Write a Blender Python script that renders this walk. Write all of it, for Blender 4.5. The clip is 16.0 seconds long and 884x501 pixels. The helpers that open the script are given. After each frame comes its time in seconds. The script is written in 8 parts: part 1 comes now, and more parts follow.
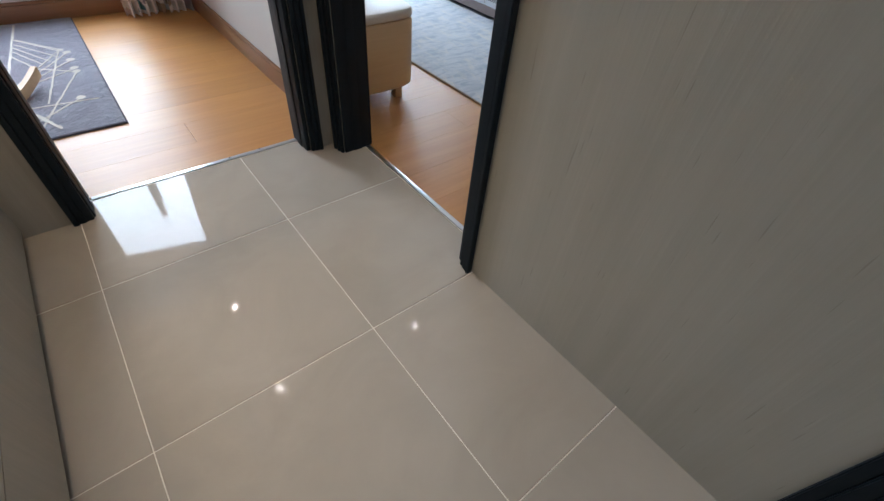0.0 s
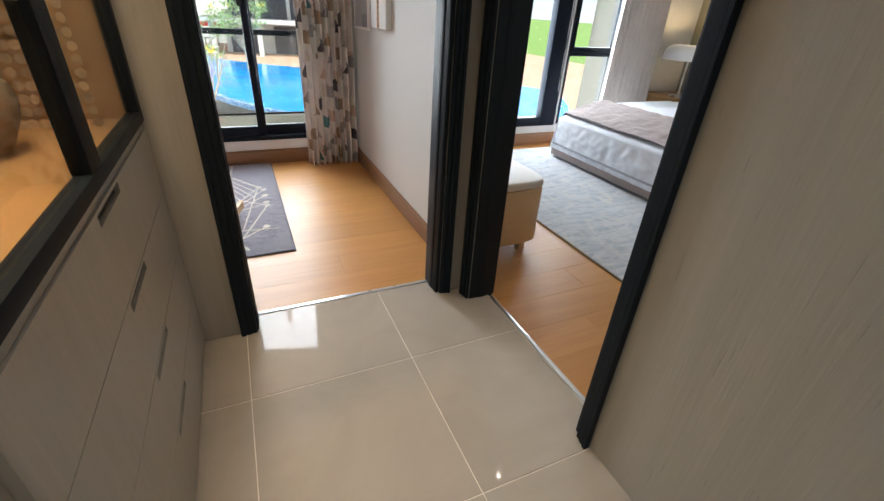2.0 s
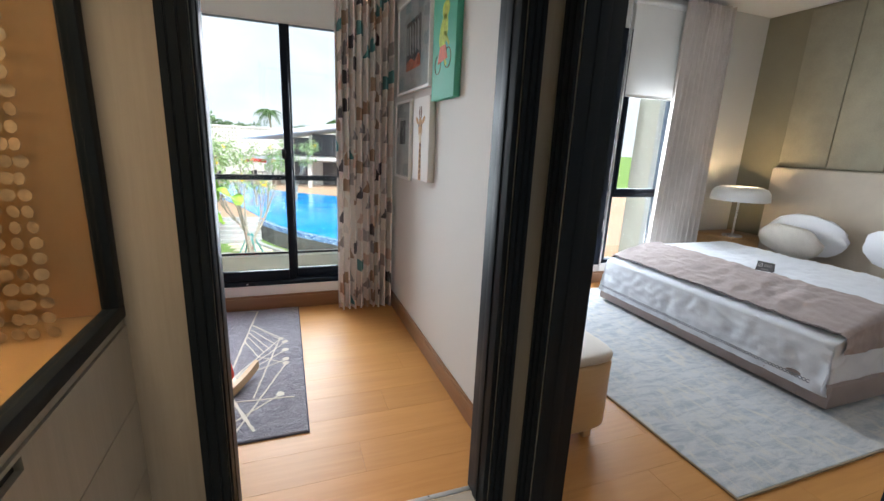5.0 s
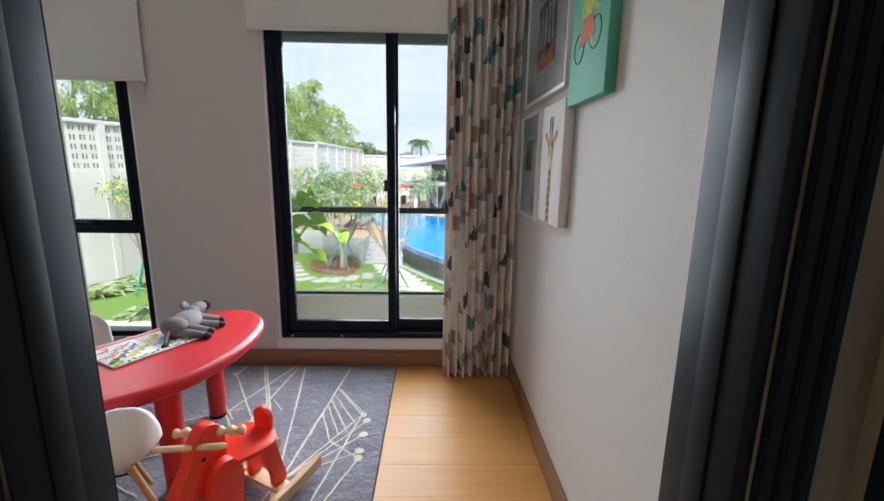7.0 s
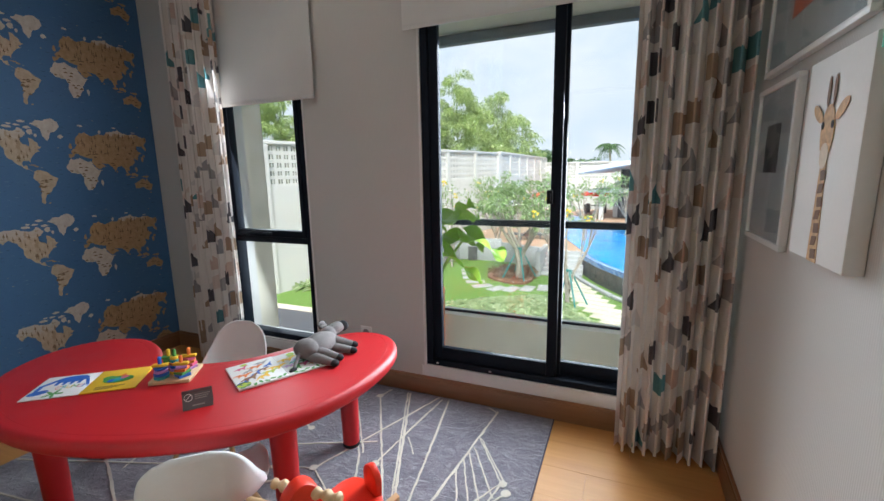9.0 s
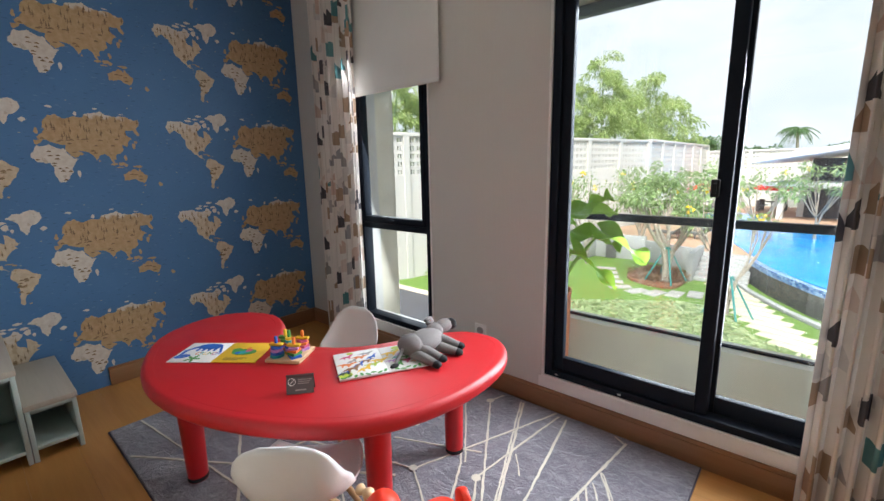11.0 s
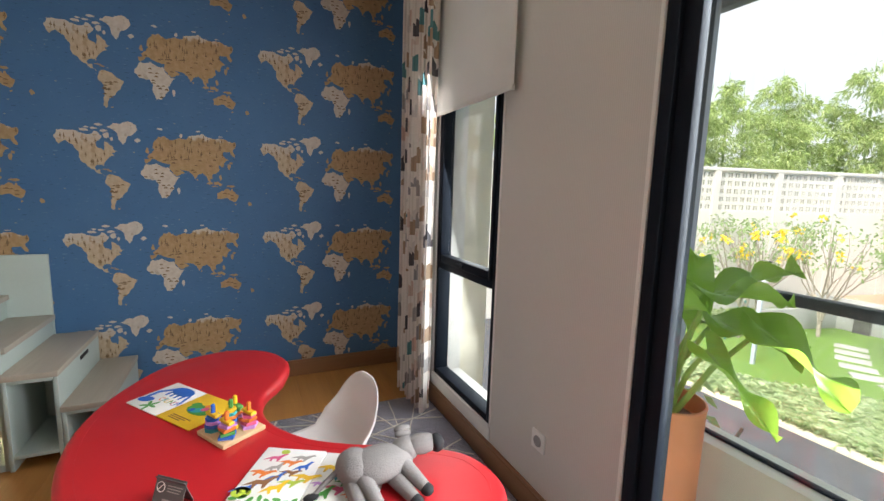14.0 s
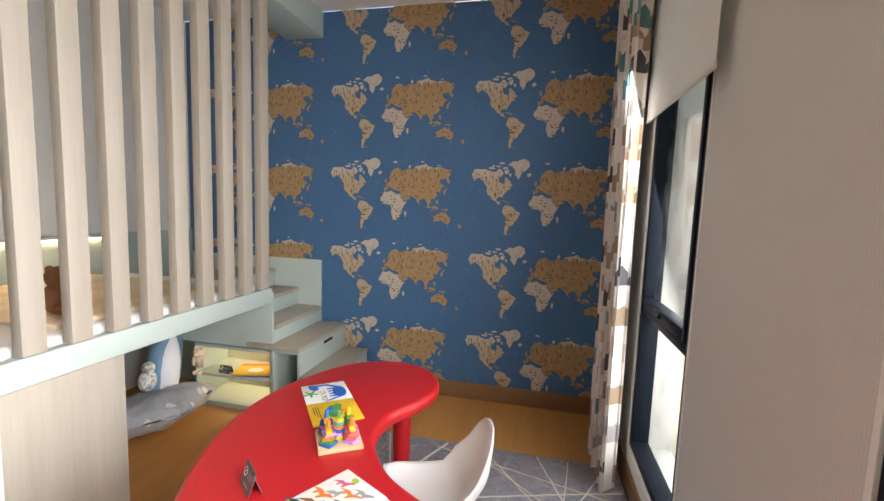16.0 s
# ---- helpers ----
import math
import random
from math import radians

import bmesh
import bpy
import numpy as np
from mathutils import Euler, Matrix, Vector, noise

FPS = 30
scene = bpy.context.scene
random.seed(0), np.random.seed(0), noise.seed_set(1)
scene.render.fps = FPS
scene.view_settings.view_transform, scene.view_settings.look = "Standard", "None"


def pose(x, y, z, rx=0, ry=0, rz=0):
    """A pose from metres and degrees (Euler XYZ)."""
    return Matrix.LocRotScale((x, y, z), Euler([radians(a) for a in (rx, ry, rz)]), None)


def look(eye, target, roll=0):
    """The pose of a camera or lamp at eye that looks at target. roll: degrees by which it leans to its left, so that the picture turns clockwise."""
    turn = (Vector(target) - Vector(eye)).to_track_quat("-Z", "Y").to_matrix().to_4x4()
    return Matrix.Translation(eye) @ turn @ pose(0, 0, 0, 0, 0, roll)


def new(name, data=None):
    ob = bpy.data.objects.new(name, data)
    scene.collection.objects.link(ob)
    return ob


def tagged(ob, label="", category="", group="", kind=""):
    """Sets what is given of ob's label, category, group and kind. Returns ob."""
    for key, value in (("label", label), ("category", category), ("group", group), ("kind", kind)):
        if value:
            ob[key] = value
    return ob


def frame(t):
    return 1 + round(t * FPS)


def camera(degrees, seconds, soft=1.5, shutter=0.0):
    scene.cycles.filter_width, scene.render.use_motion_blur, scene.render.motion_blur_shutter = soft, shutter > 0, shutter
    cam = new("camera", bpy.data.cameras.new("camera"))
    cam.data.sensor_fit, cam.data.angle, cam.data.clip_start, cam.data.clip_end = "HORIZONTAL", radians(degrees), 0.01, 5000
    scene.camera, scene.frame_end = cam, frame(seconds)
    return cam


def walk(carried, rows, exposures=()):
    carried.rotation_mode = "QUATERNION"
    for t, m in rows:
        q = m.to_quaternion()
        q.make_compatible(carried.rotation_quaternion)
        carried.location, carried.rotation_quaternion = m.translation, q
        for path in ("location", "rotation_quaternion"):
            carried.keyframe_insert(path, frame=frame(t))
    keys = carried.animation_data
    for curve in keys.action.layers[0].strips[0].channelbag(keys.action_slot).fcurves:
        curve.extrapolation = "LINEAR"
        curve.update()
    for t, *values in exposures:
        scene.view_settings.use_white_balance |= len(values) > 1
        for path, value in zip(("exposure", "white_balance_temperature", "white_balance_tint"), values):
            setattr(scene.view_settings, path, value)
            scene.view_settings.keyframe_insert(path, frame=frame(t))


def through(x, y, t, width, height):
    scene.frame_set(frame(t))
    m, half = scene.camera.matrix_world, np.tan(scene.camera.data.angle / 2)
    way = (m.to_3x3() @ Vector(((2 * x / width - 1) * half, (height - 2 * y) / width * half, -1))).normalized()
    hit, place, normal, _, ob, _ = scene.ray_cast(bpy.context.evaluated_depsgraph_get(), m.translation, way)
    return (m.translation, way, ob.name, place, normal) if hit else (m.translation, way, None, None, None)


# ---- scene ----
cam = camera(92.2, 16.0)
METRES, EYE, TILT, LEAN, TURN = 3.76, 1.09, 0.0, 0.0, -42.5
ROWS = [
    (0.0, 0.0, 0.0, 0.0, 4.16, -45.23, -4.14),
    (0.5, -0.0159, -0.0044, 0.0094, 11.9, -41.52, -3.88),
    (1.0, -0.0259, -0.0051, 0.0178, 16.5, -37.66, -3.57),
    (1.5, -0.0316, -0.0071, 0.0262, 18.28, -33.9, -3.48),
    (2.0, -0.0334, -0.0081, 0.0369, 18.63, -29.51, -3.11),
    (2.5, -0.0355, -0.0078, 0.0455, 18.93, -25.79, -2.96),
    (3.0, -0.0402, -0.0069, 0.0517, 19.27, -22.23, -2.82),
    (3.5, -0.0471, -0.0028, 0.0572, 19.71, -19.18, -2.7),
    (6.0, -0.1306, 0.1915, 0.0613, 29.12, -12.39, -1.78),
    (6.5, -0.1511, 0.2414, 0.0602, 34.86, -11.79, -1.0),
    (7.0, -0.166, 0.288, 0.0656, 41.39, -11.35, -0.86),
    (7.5, -0.1897, 0.322, 0.0632, 45.1, -11.09, -0.76),
    (8.0, -0.2169, 0.3526, 0.066, 48.38, -10.67, -0.64),
    (8.5, -0.2351, 0.3696, 0.063, 56.5, -10.44, 0.12),
    (9.0, -0.2446, 0.3928, 0.0638, 65.37, -10.24, 1.0),
    (9.5, -0.2504, 0.4056, 0.0612, 71.05, -10.28, 1.21),
    (10.0, -0.2576, 0.4097, 0.0561, 76.51, -10.6, 1.44),
    (12.5, -0.3723, 0.4864, 0.0608, 90.37, -11.38, 0.07),
    (13.0, -0.3988, 0.5167, 0.0593, 94.68, -10.84, -0.26),
    (13.5, -0.4385, 0.5505, 0.0675, 100.29, -8.52, -1.88),
    (14.0, -0.474, 0.5825, 0.0677, 107.77, -7.67, -1.75),
    (14.5, -0.5066, 0.6259, 0.0702, 116.63, -6.95, -2.43),
    (15.0, -0.5388, 0.6446, 0.0684, 124.66, -6.57, -2.01),
    (15.5, -0.5779, 0.6564, 0.0721, 133.98, -6.11, -2.39),
    (16.0, -0.611, 0.6639, 0.0732, 145.41, -5.81, -2.0),
]
walk(cam, [(t, pose(0, 0, EYE, TILT, LEAN, TURN) @ pose(METRES * x, METRES * y, METRES * z, 90 + pitch, roll, yaw)) for t, x, y, z, yaw, pitch, roll in ROWS],
     [(0.0, 1.5, 5350, 9), (0.5, 1.56, 5900, 9), (1.5, 1.6, 6050, 10), (3.5, 1.58, 6050, 10), (6.0, 1.5, 5900, 10), (8.0, 1.18, 5850, 9), (10.0, 1.42, 6000, 11), (13.0, 1.5, 6400, 12), (14.7, 1.74, 6550, 12), (16.0, 1.84, 6700, 13)])

# ---- world, sun, lamps ----
world = bpy.data.worlds.new("overcast_sky")
world.use_nodes = True
scene.world = world
sky_node = world.node_tree.nodes.new("ShaderNodeTexSky")
sky_node.sky_type = "NISHITA"
sky_node.sun_disc = False
sky_node.sun_elevation, sky_node.sun_rotation = radians(52), radians(162)
sky_node.air_density, sky_node.dust_density, sky_node.ozone_density = 0.7, 3.0, 1.0
world.node_tree.links.new(sky_node.outputs[0], world.node_tree.nodes["Background"].inputs[0])
world.node_tree.nodes["Background"].inputs[1].default_value = 0.15


def lamp(name, kind, energy, m, colour=(1, 1, 1), **more):
    data = bpy.data.lights.new(name, kind)
    data.energy, data.color = energy, colour
    for key, value in more.items():
        if key == "size":
            data.shape, data.size, data.size_y = "RECTANGLE", value[0], value[1]
        if key == "spread":
            data.spread = radians(value)
        if key == "angle":
            data.angle = radians(value)
        if key == "spot":
            data.spot_size, data.spot_blend = radians(value), 0.6
        if key == "radius":
            data.shadow_soft_size = value
    ob = new(name, data)
    ob.matrix_world = m
    return ob


# high cloud: a wide soft sun over the garden side
lamp("sun", "SUN", 2.2, look((2, -6, 8), (0, 0, 0)), (1.0, 0.97, 0.92), angle=20)
# sky light in the window openings
lamp("window_light_wide", "AREA", 19, look((-0.12, 4.15, 1.2), (-1.35, 0.0, -0.35)), (0.95, 0.98, 1.0), size=(0.9, 1.75), spread=126)
lamp("window_light_narrow", "AREA", 6, look((-1.887, 3.992, 1.25), (-1.8, 0.0, 0.0)), (0.95, 0.98, 1.0), size=(0.6, 2.0))
lamp("window_light_bedroom", "AREA", 46, look((2.9, 4.012, 1.05), (2.9, 0.0, 0.9)), (0.93, 0.97, 1.0), size=(1.6, 1.7))
# recessed downlights: playroom, bedroom and the corridor, three known and five added
# known from floor reflections: entries 1, 2 and 5; the others unseen, for brightness
KNOWN_AND_ADDED_DOWNLIGHTS = [(0.19, 3.39, 2.73), (0.20, 2.24, 2.73), (-1.25, 3.39, 2.73), (-1.25, 2.24, 2.73), (1.63, 2.08, 2.73), (3.2, 1.2, 2.73), (0.15, -0.55, 2.47), (0.15, -1.5, 2.47)]
for dx, dy, dz in KNOWN_AND_ADDED_DOWNLIGHTS:
    lamp("downlight_lamp", "SPOT", (0.3 if abs(dx - 0.2) < 0.05 else 0.55) if dz > 2.5 else 6, look((dx, dy, dz - 0.012), (dx, dy, 0)), (1.0, 0.93, 0.82) if dz > 2.5 else (1.0, 0.96, 0.91), spot=150 if dz > 2.5 else 100, radius=0.012)
# warm strip inside the glass display
lamp("display_light", "AREA", 3.6, look((-0.62, 1.0, 2.345), (-0.66, 1.0, 0.9)), (1.0, 0.72, 0.44), size=(0.03, 1.0), spread=95)

# ---- mesh tools ----
def bm_box(bm, lo, hi, m=None):
    made = bmesh.ops.create_cube(bm, size=1.0)["verts"]
    for v in made:
        v.co = Vector([lo[i] + (v.co[i] + 0.5) * (hi[i] - lo[i]) for i in range(3)])
        if m is not None:
            v.co = m @ v.co
    return made


def box(lo, hi, bevel=0.0, segments=2, m=None):
    bm = bmesh.new()
    bm_box(bm, lo, hi, m)
    if bevel:
        bmesh.ops.bevel(bm, geom=list(bm.edges), offset=bevel, segments=segments, affect="EDGES", profile=0.5)
    return bm


def bm_tube(bm, path, radii, sides=10, caps=True):
    """A tube along a path of points."""
    path = [Vector(p) for p in path]
    if isinstance(radii, (int, float)):
        radii = [radii] * len(path)
    rings = []
    axis = Vector((0, 0, 1))
    for i, p in enumerate(path):
        d = (path[min(i + 1, len(path) - 1)] - path[max(i - 1, 0)]).normalized()
        side = d.cross(axis)
        if side.length < 0.05:
            side = d.cross(Vector((1, 0, 0)))
        side.normalize()
        up = side.cross(d)
        ring = []
        for k in range(sides):
            a = 2 * math.pi * k / sides
            ring.append(bm.verts.new(p + radii[i] * (math.cos(a) * side + math.sin(a) * up)))
        rings.append(ring)
    for a, b in zip(rings, rings[1:]):
        for k in range(sides):
            bm.faces.new((a[k], a[(k + 1) % sides], b[(k + 1) % sides], b[k]))
    if caps:
        bm.faces.new(rings[0][::-1])
        bm.faces.new(rings[-1])
    return bm


def tube(path, radii, sides=10):
    return bm_tube(bmesh.new(), path, radii, sides)


def lathe(profile, sides=28, centre=(0, 0, 0)):
    """A turned body from (radius, height) pairs."""
    bm = bmesh.new()
    rings = []
    for r, z in profile:
        rings.append([bm.verts.new((centre[0] + r * math.cos(2 * math.pi * k / sides), centre[1] + r * math.sin(2 * math.pi * k / sides), centre[2] + z)) for k in range(sides)])
    for a, b in zip(rings, rings[1:]):
        for k in range(sides):
            bm.faces.new((a[k], a[(k + 1) % sides], b[(k + 1) % sides], b[k]))
    bm.faces.new(rings[0][::-1])
    bm.faces.new(rings[-1])
    return bm


def slab(outline, z0, z1, bevel=0.0, segments=3):
    """An upright prism over a plan outline, with rounded edges."""
    bm = bmesh.new()
    low = [bm.verts.new((x, y, z0)) for x, y in outline]
    high = [bm.verts.new((x, y, z1)) for x, y in outline]
    n = len(outline)
    bm.faces.new(low[::-1])
    bm.faces.new(high)
    for i in range(n):
        bm.faces.new((low[i], low[(i + 1) % n], high[(i + 1) % n], high[i]))
    bmesh.ops.recalc_face_normals(bm, faces=list(bm.faces))
    if bevel:
        rim = [e for e in bm.edges if abs(e.verts[0].co.z - e.verts[1].co.z) < 1e-6]
        bmesh.ops.bevel(bm, geom=rim, offset=bevel, segments=segments, affect="EDGES", profile=0.5)
    return bm


def moved(bm, m):
    bm.transform(m)
    return bm


def joined(*bms):
    first = bms[0]
    for other in bms[1:]:
        me = bpy.data.meshes.new("tmp")
        other.to_mesh(me)
        other.free()
        first.from_mesh(me)
        bpy.data.meshes.remove(me)
    return first


def blob(centre, size, rough=0.0, subdivisions=3, seed=0, turn=(0, 0, 0)):
    bm = bmesh.new()
    bmesh.ops.create_icosphere(bm, subdivisions=subdivisions, radius=1.0)
    m = pose(*centre, *turn)
    for v in bm.verts:
        k = 1 + rough * noise.noise(v.co * 2.3 + Vector((seed * 3.1, seed * 1.7, 0)))
        v.co = m @ Vector((v.co.x * size[0] * k, v.co.y * size[1] * k, v.co.z * size[2] * k))
    return bm


def spline(points, per=6):
    """A closed smooth curve through plan points."""
    out, n = [], len(points)
    for i in range(n):
        p0, p1, p2, p3 = [Vector((*points[(i + k - 1) % n], 0)) for k in range(4)]
        for s in range(per):
            t = s / per
            q = 0.5 * (2 * p1 + (p2 - p0) * t + (2 * p0 - 5 * p1 + 4 * p2 - p3) * t * t + (3 * p1 - p0 - 3 * p2 + p3) * t ** 3)
            out.append((q.x, q.y))
    return out


def mesh_object(name, bm, material, smooth=35):
    me = bpy.data.meshes.new(name)
    bmesh.ops.recalc_face_normals(bm, faces=list(bm.faces))
    bm.to_mesh(me)
    bm.free()
    if smooth:
        me.shade_smooth()
        me.set_sharp_from_angle(angle=radians(smooth))
    me.materials.append(material)
    return new(name, me)


def part(name, bm, material, parent, label="", smooth=35):
    ob = mesh_object(name, bm, material, smooth)
    ob.parent = parent
    if parent is not None:
        ob.matrix_parent_inverse = Matrix.Identity(4)
    if label:
        ob["label"] = label
    return ob


def thing(name, label, category, m=None, group="", kind=""):
    ob = new(name)
    ob.empty_display_size = 0.1
    if m is not None:
        ob.matrix_world = m
    return tagged(ob, label, category, group, kind)


def solid(name, bm, material, label, category="", group="", kind="", smooth=35):
    return tagged(mesh_object(name, bm, material, smooth), label, category, group, kind)


# ---- materials ----
class Nodes:
    """Short calls for building node trees."""

    def __init__(self, name):
        self.mat = bpy.data.materials.new(name)
        self.mat.use_nodes = True
        self.tree = self.mat.node_tree
        self.bsdf = self.tree.nodes["Principled BSDF"]

    def put(self, socket, value):
        if isinstance(value, bpy.types.NodeSocket):
            self.tree.links.new(value, socket)
        elif isinstance(value, tuple) and len(value) == 3 and socket.type == "RGBA":
            socket.default_value = (*value, 1)
        else:
            socket.default_value = value

    def node(self, kind, inputs=(), out=0, **props):
        n = self.tree.nodes.new("ShaderNode" + kind)
        if "operation" in props:
            n.operation = props["operation"]
        for key, value in dict(inputs).items():
            self.put(n.inputs[key], value)
        return n.outputs[out]

    def math(self, op, a, b=0.0, c=0.0):
        return self.node("Math", {0: a, 1: b, 2: c}, operation=op)

    def vec(self, op, a, b=(0, 0, 0), c=(0, 0, 0)):
        return self.node("VectorMath", {0: a, 1: b, 2: c}, operation=op, out=1 if op in ("LENGTH", "DISTANCE", "DOT_PRODUCT") else 0)

    def where(self, scale=(1, 1, 1), offset=(0, 0, 0), space="Position"):
        if space == "Position":
            v = self.node("NewGeometry")
        else:
            v = self.node("TexCoord", out=["Generated", "Normal", "UV", "Object"].index(space))
        return self.vec("MULTIPLY_ADD", v, scale, offset)

    def noise(self, v, scale=5.0, detail=4.0, rough=0.55, distortion=0.0):
        return self.node("TexNoise", {"Vector": v, "Scale": scale, "Detail": detail, "Roughness": rough, "Distortion": distortion})

    def step(self, value, lo, hi, a=0.0, b=1.0):
        return self.node("MapRange", {0: value, 1: lo, 2: hi, 3: a, 4: b})

    def mix(self, f, a, b, blend="MIX"):
        n = self.tree.nodes.new("ShaderNodeMix")
        n.data_type, n.blend_type = "RGBA", blend
        self.put(n.inputs[0], f), self.put(n.inputs[6], a), self.put(n.inputs[7], b)
        return n.outputs[2]

    def bump(self, height, strength=0.2, distance=0.01):
        self.put(self.bsdf.inputs["Normal"], self.node("Bump", {"Height": height, "Strength": strength, "Distance": distance}))

    def end(self, colour, rough=0.5, metal=0.0, **more):
        self.put(self.bsdf.inputs["Base Color"], colour)
        self.put(self.bsdf.inputs["Roughness"], rough)
        self.put(self.bsdf.inputs["Metallic"], metal)
        for key, value in more.items():
            self.put(self.bsdf.inputs[key.replace("_", " ")], value)
        return self.mat


def plain(name, colour, rough=0.5, metal=0.0, vary=0.12, scale=6.0, fine=90.0, relief=0.05, **more):
    """A surface with cloudy and grainy variation."""
    n = Nodes(name)
    v = n.where()
    cloud = n.noise(v, scale, 3)
    grain = n.noise(v, fine, 2)
    k = n.math("ADD", n.step(cloud, 0.25, 0.75, 1 - vary, 1 + vary), n.step(grain, 0.3, 0.7, -vary * 0.4, vary * 0.4))
    col = n.vec("MULTIPLY", n.node("CombineXYZ", {0: colour[0], 1: colour[1], 2: colour[2]}), n.node("CombineXYZ", {0: k, 1: k, 2: k}))
    if relief:
        n.bump(grain, relief, 0.004)
    r = n.step(cloud, 0.2, 0.8, max(rough - 0.08, 0.02), min(rough + 0.08, 1))
    return n.end(col, r, metal, **more)


def wooden(name, light, dark, rough=0.4, along="x", scale=1.0, relief=0.08, random=0.0):
    """Grain drawn out along one axis; random: how far pieces differ."""
    n = Nodes(name)
    s = {"x": (0.6, 9, 9), "y": (9, 0.6, 9), "z": (9, 9, 0.6)}[along]
    v = n.where(tuple(a * scale for a in s))
    if random:
        r = n.node("ObjectInfo", out=5)
        v = n.vec("ADD", v, n.node("CombineXYZ", {0: n.math("MULTIPLY", r, 37.0), 1: n.math("MULTIPLY", r, 91.0), 2: n.math("MULTIPLY", r, 53.0)}))
    big = n.noise(v, 1.2, 5, 0.6, 0.6)
    fine = n.noise(v, 7.0, 4, 0.6)
    f = n.math("ADD", n.math("MULTIPLY", n.step(big, 0.3, 0.7), 0.65), n.math("MULTIPLY", n.step(fine, 0.3, 0.7), 0.35))
    col = n.mix(f, dark, light)
    if random:
        k = n.step(n.node("ObjectInfo", out=5), 0, 1, 1 - random, 1 + random)
        col = n.vec("MULTIPLY", col, n.node("CombineXYZ", {0: k, 1: k, 2: k}))
    n.bump(fine, relief, 0.003)
    return n.end(col, n.step(big, 0.2, 0.8, rough - 0.06, rough + 0.08))


WHITE = plain("white_plaster", (0.78, 0.77, 0.74), 0.7, vary=0.03)
CEILING = plain("ceiling_paint", (0.8, 0.79, 0.77), 0.8, vary=0.02)
CREAM = plain("cream_render", (0.74, 0.70, 0.58), 0.85, vary=0.06, relief=0.15)
CHARCOAL = plain("charcoal_paint", (0.012, 0.017, 0.022), 0.5, vary=0.1)
CHARCOAL.node_tree.nodes["Principled BSDF"].inputs["Specular IOR Level"].default_value = 0.12
ALUMINIUM = plain("dark_window_metal", (0.012, 0.016, 0.024), 0.42, 0.0, vary=0.1)
ALUMINIUM.node_tree.nodes["Principled BSDF"].inputs["Specular IOR Level"].default_value = 0.06
STEEL = plain("brushed_steel", (0.6, 0.6, 0.6), 0.3, 1.0, vary=0.05)
DOOR_EDGE = plain("grey_metal", (0.35, 0.36, 0.36), 0.4, 0.6, vary=0.05)
SAGE = plain("sage_green_laminate", (0.46, 0.54, 0.50), 0.5, vary=0.03)
PLASTIC_WHITE = plain("white_plastic", (0.78, 0.78, 0.76), 0.35, vary=0.02, relief=0.0)
RED = plain("red_plastic", (0.49, 0.010, 0.015), 0.44, vary=0.05, relief=0.04, fine=220)
RED_WOOD = plain("red_painted_wood", (0.80, 0.035, 0.010), 0.35, vary=0.05, relief=0.02)
FABRIC_WHITE = plain("white_linen", (0.80, 0.80, 0.82), 0.9, vary=0.03, relief=0.15)
BLACK = plain("black_felt", (0.012, 0.012, 0.014), 0.85, vary=0.1)
GREY_PLUSH = plain("grey_plush", (0.20, 0.185, 0.18), 0.95, vary=0.15, fine=260, relief=0.5)
BEECH = wooden("beech_wood", (0.72, 0.52, 0.30), (0.60, 0.40, 0.21), 0.45, "y", 1.5)
LAMINATE = wooden("oak_laminate", (0.56, 0.28, 0.085), (0.44, 0.20, 0.055), 0.40, "x", 1.0, 0.05, 0.05)
LAMINATE.node_tree.nodes["Principled BSDF"].inputs["Specular IOR Level"].default_value = 0.25
SKIRT = wooden("skirting_wood", (0.30, 0.155, 0.075), (0.22, 0.11, 0.05), 0.4, "x", 1.0)
SKIRT_Y = wooden("skirting_wood_cross", (0.30, 0.155, 0.075), (0.22, 0.11, 0.05), 0.4, "y", 1.0)
PALE_WOOD = wooden("pale_grey_wood", (0.45, 0.405, 0.34), (0.37, 0.325, 0.265), 0.5, "z", 1.2, 0.12)
PANEL_WOOD = wooden("grey_oak_panel", (0.43, 0.395, 0.335), (0.34, 0.31, 0.255), 0.45, "z", 1.3, 0.25)
TREAD = wooden("stair_tread", (0.47, 0.42, 0.34), (0.39, 0.34, 0.27), 0.45, "x", 1.2)
TAN_WOOD = wooden("tan_veneer", (0.52, 0.32, 0.14), (0.44, 0.25, 0.10), 0.4, "y", 1.0)
BENCH_WOOD = wooden("bench_veneer", (0.60, 0.40, 0.20), (0.52, 0.33, 0.155), 0.35, "x", 1.3, 0.04)


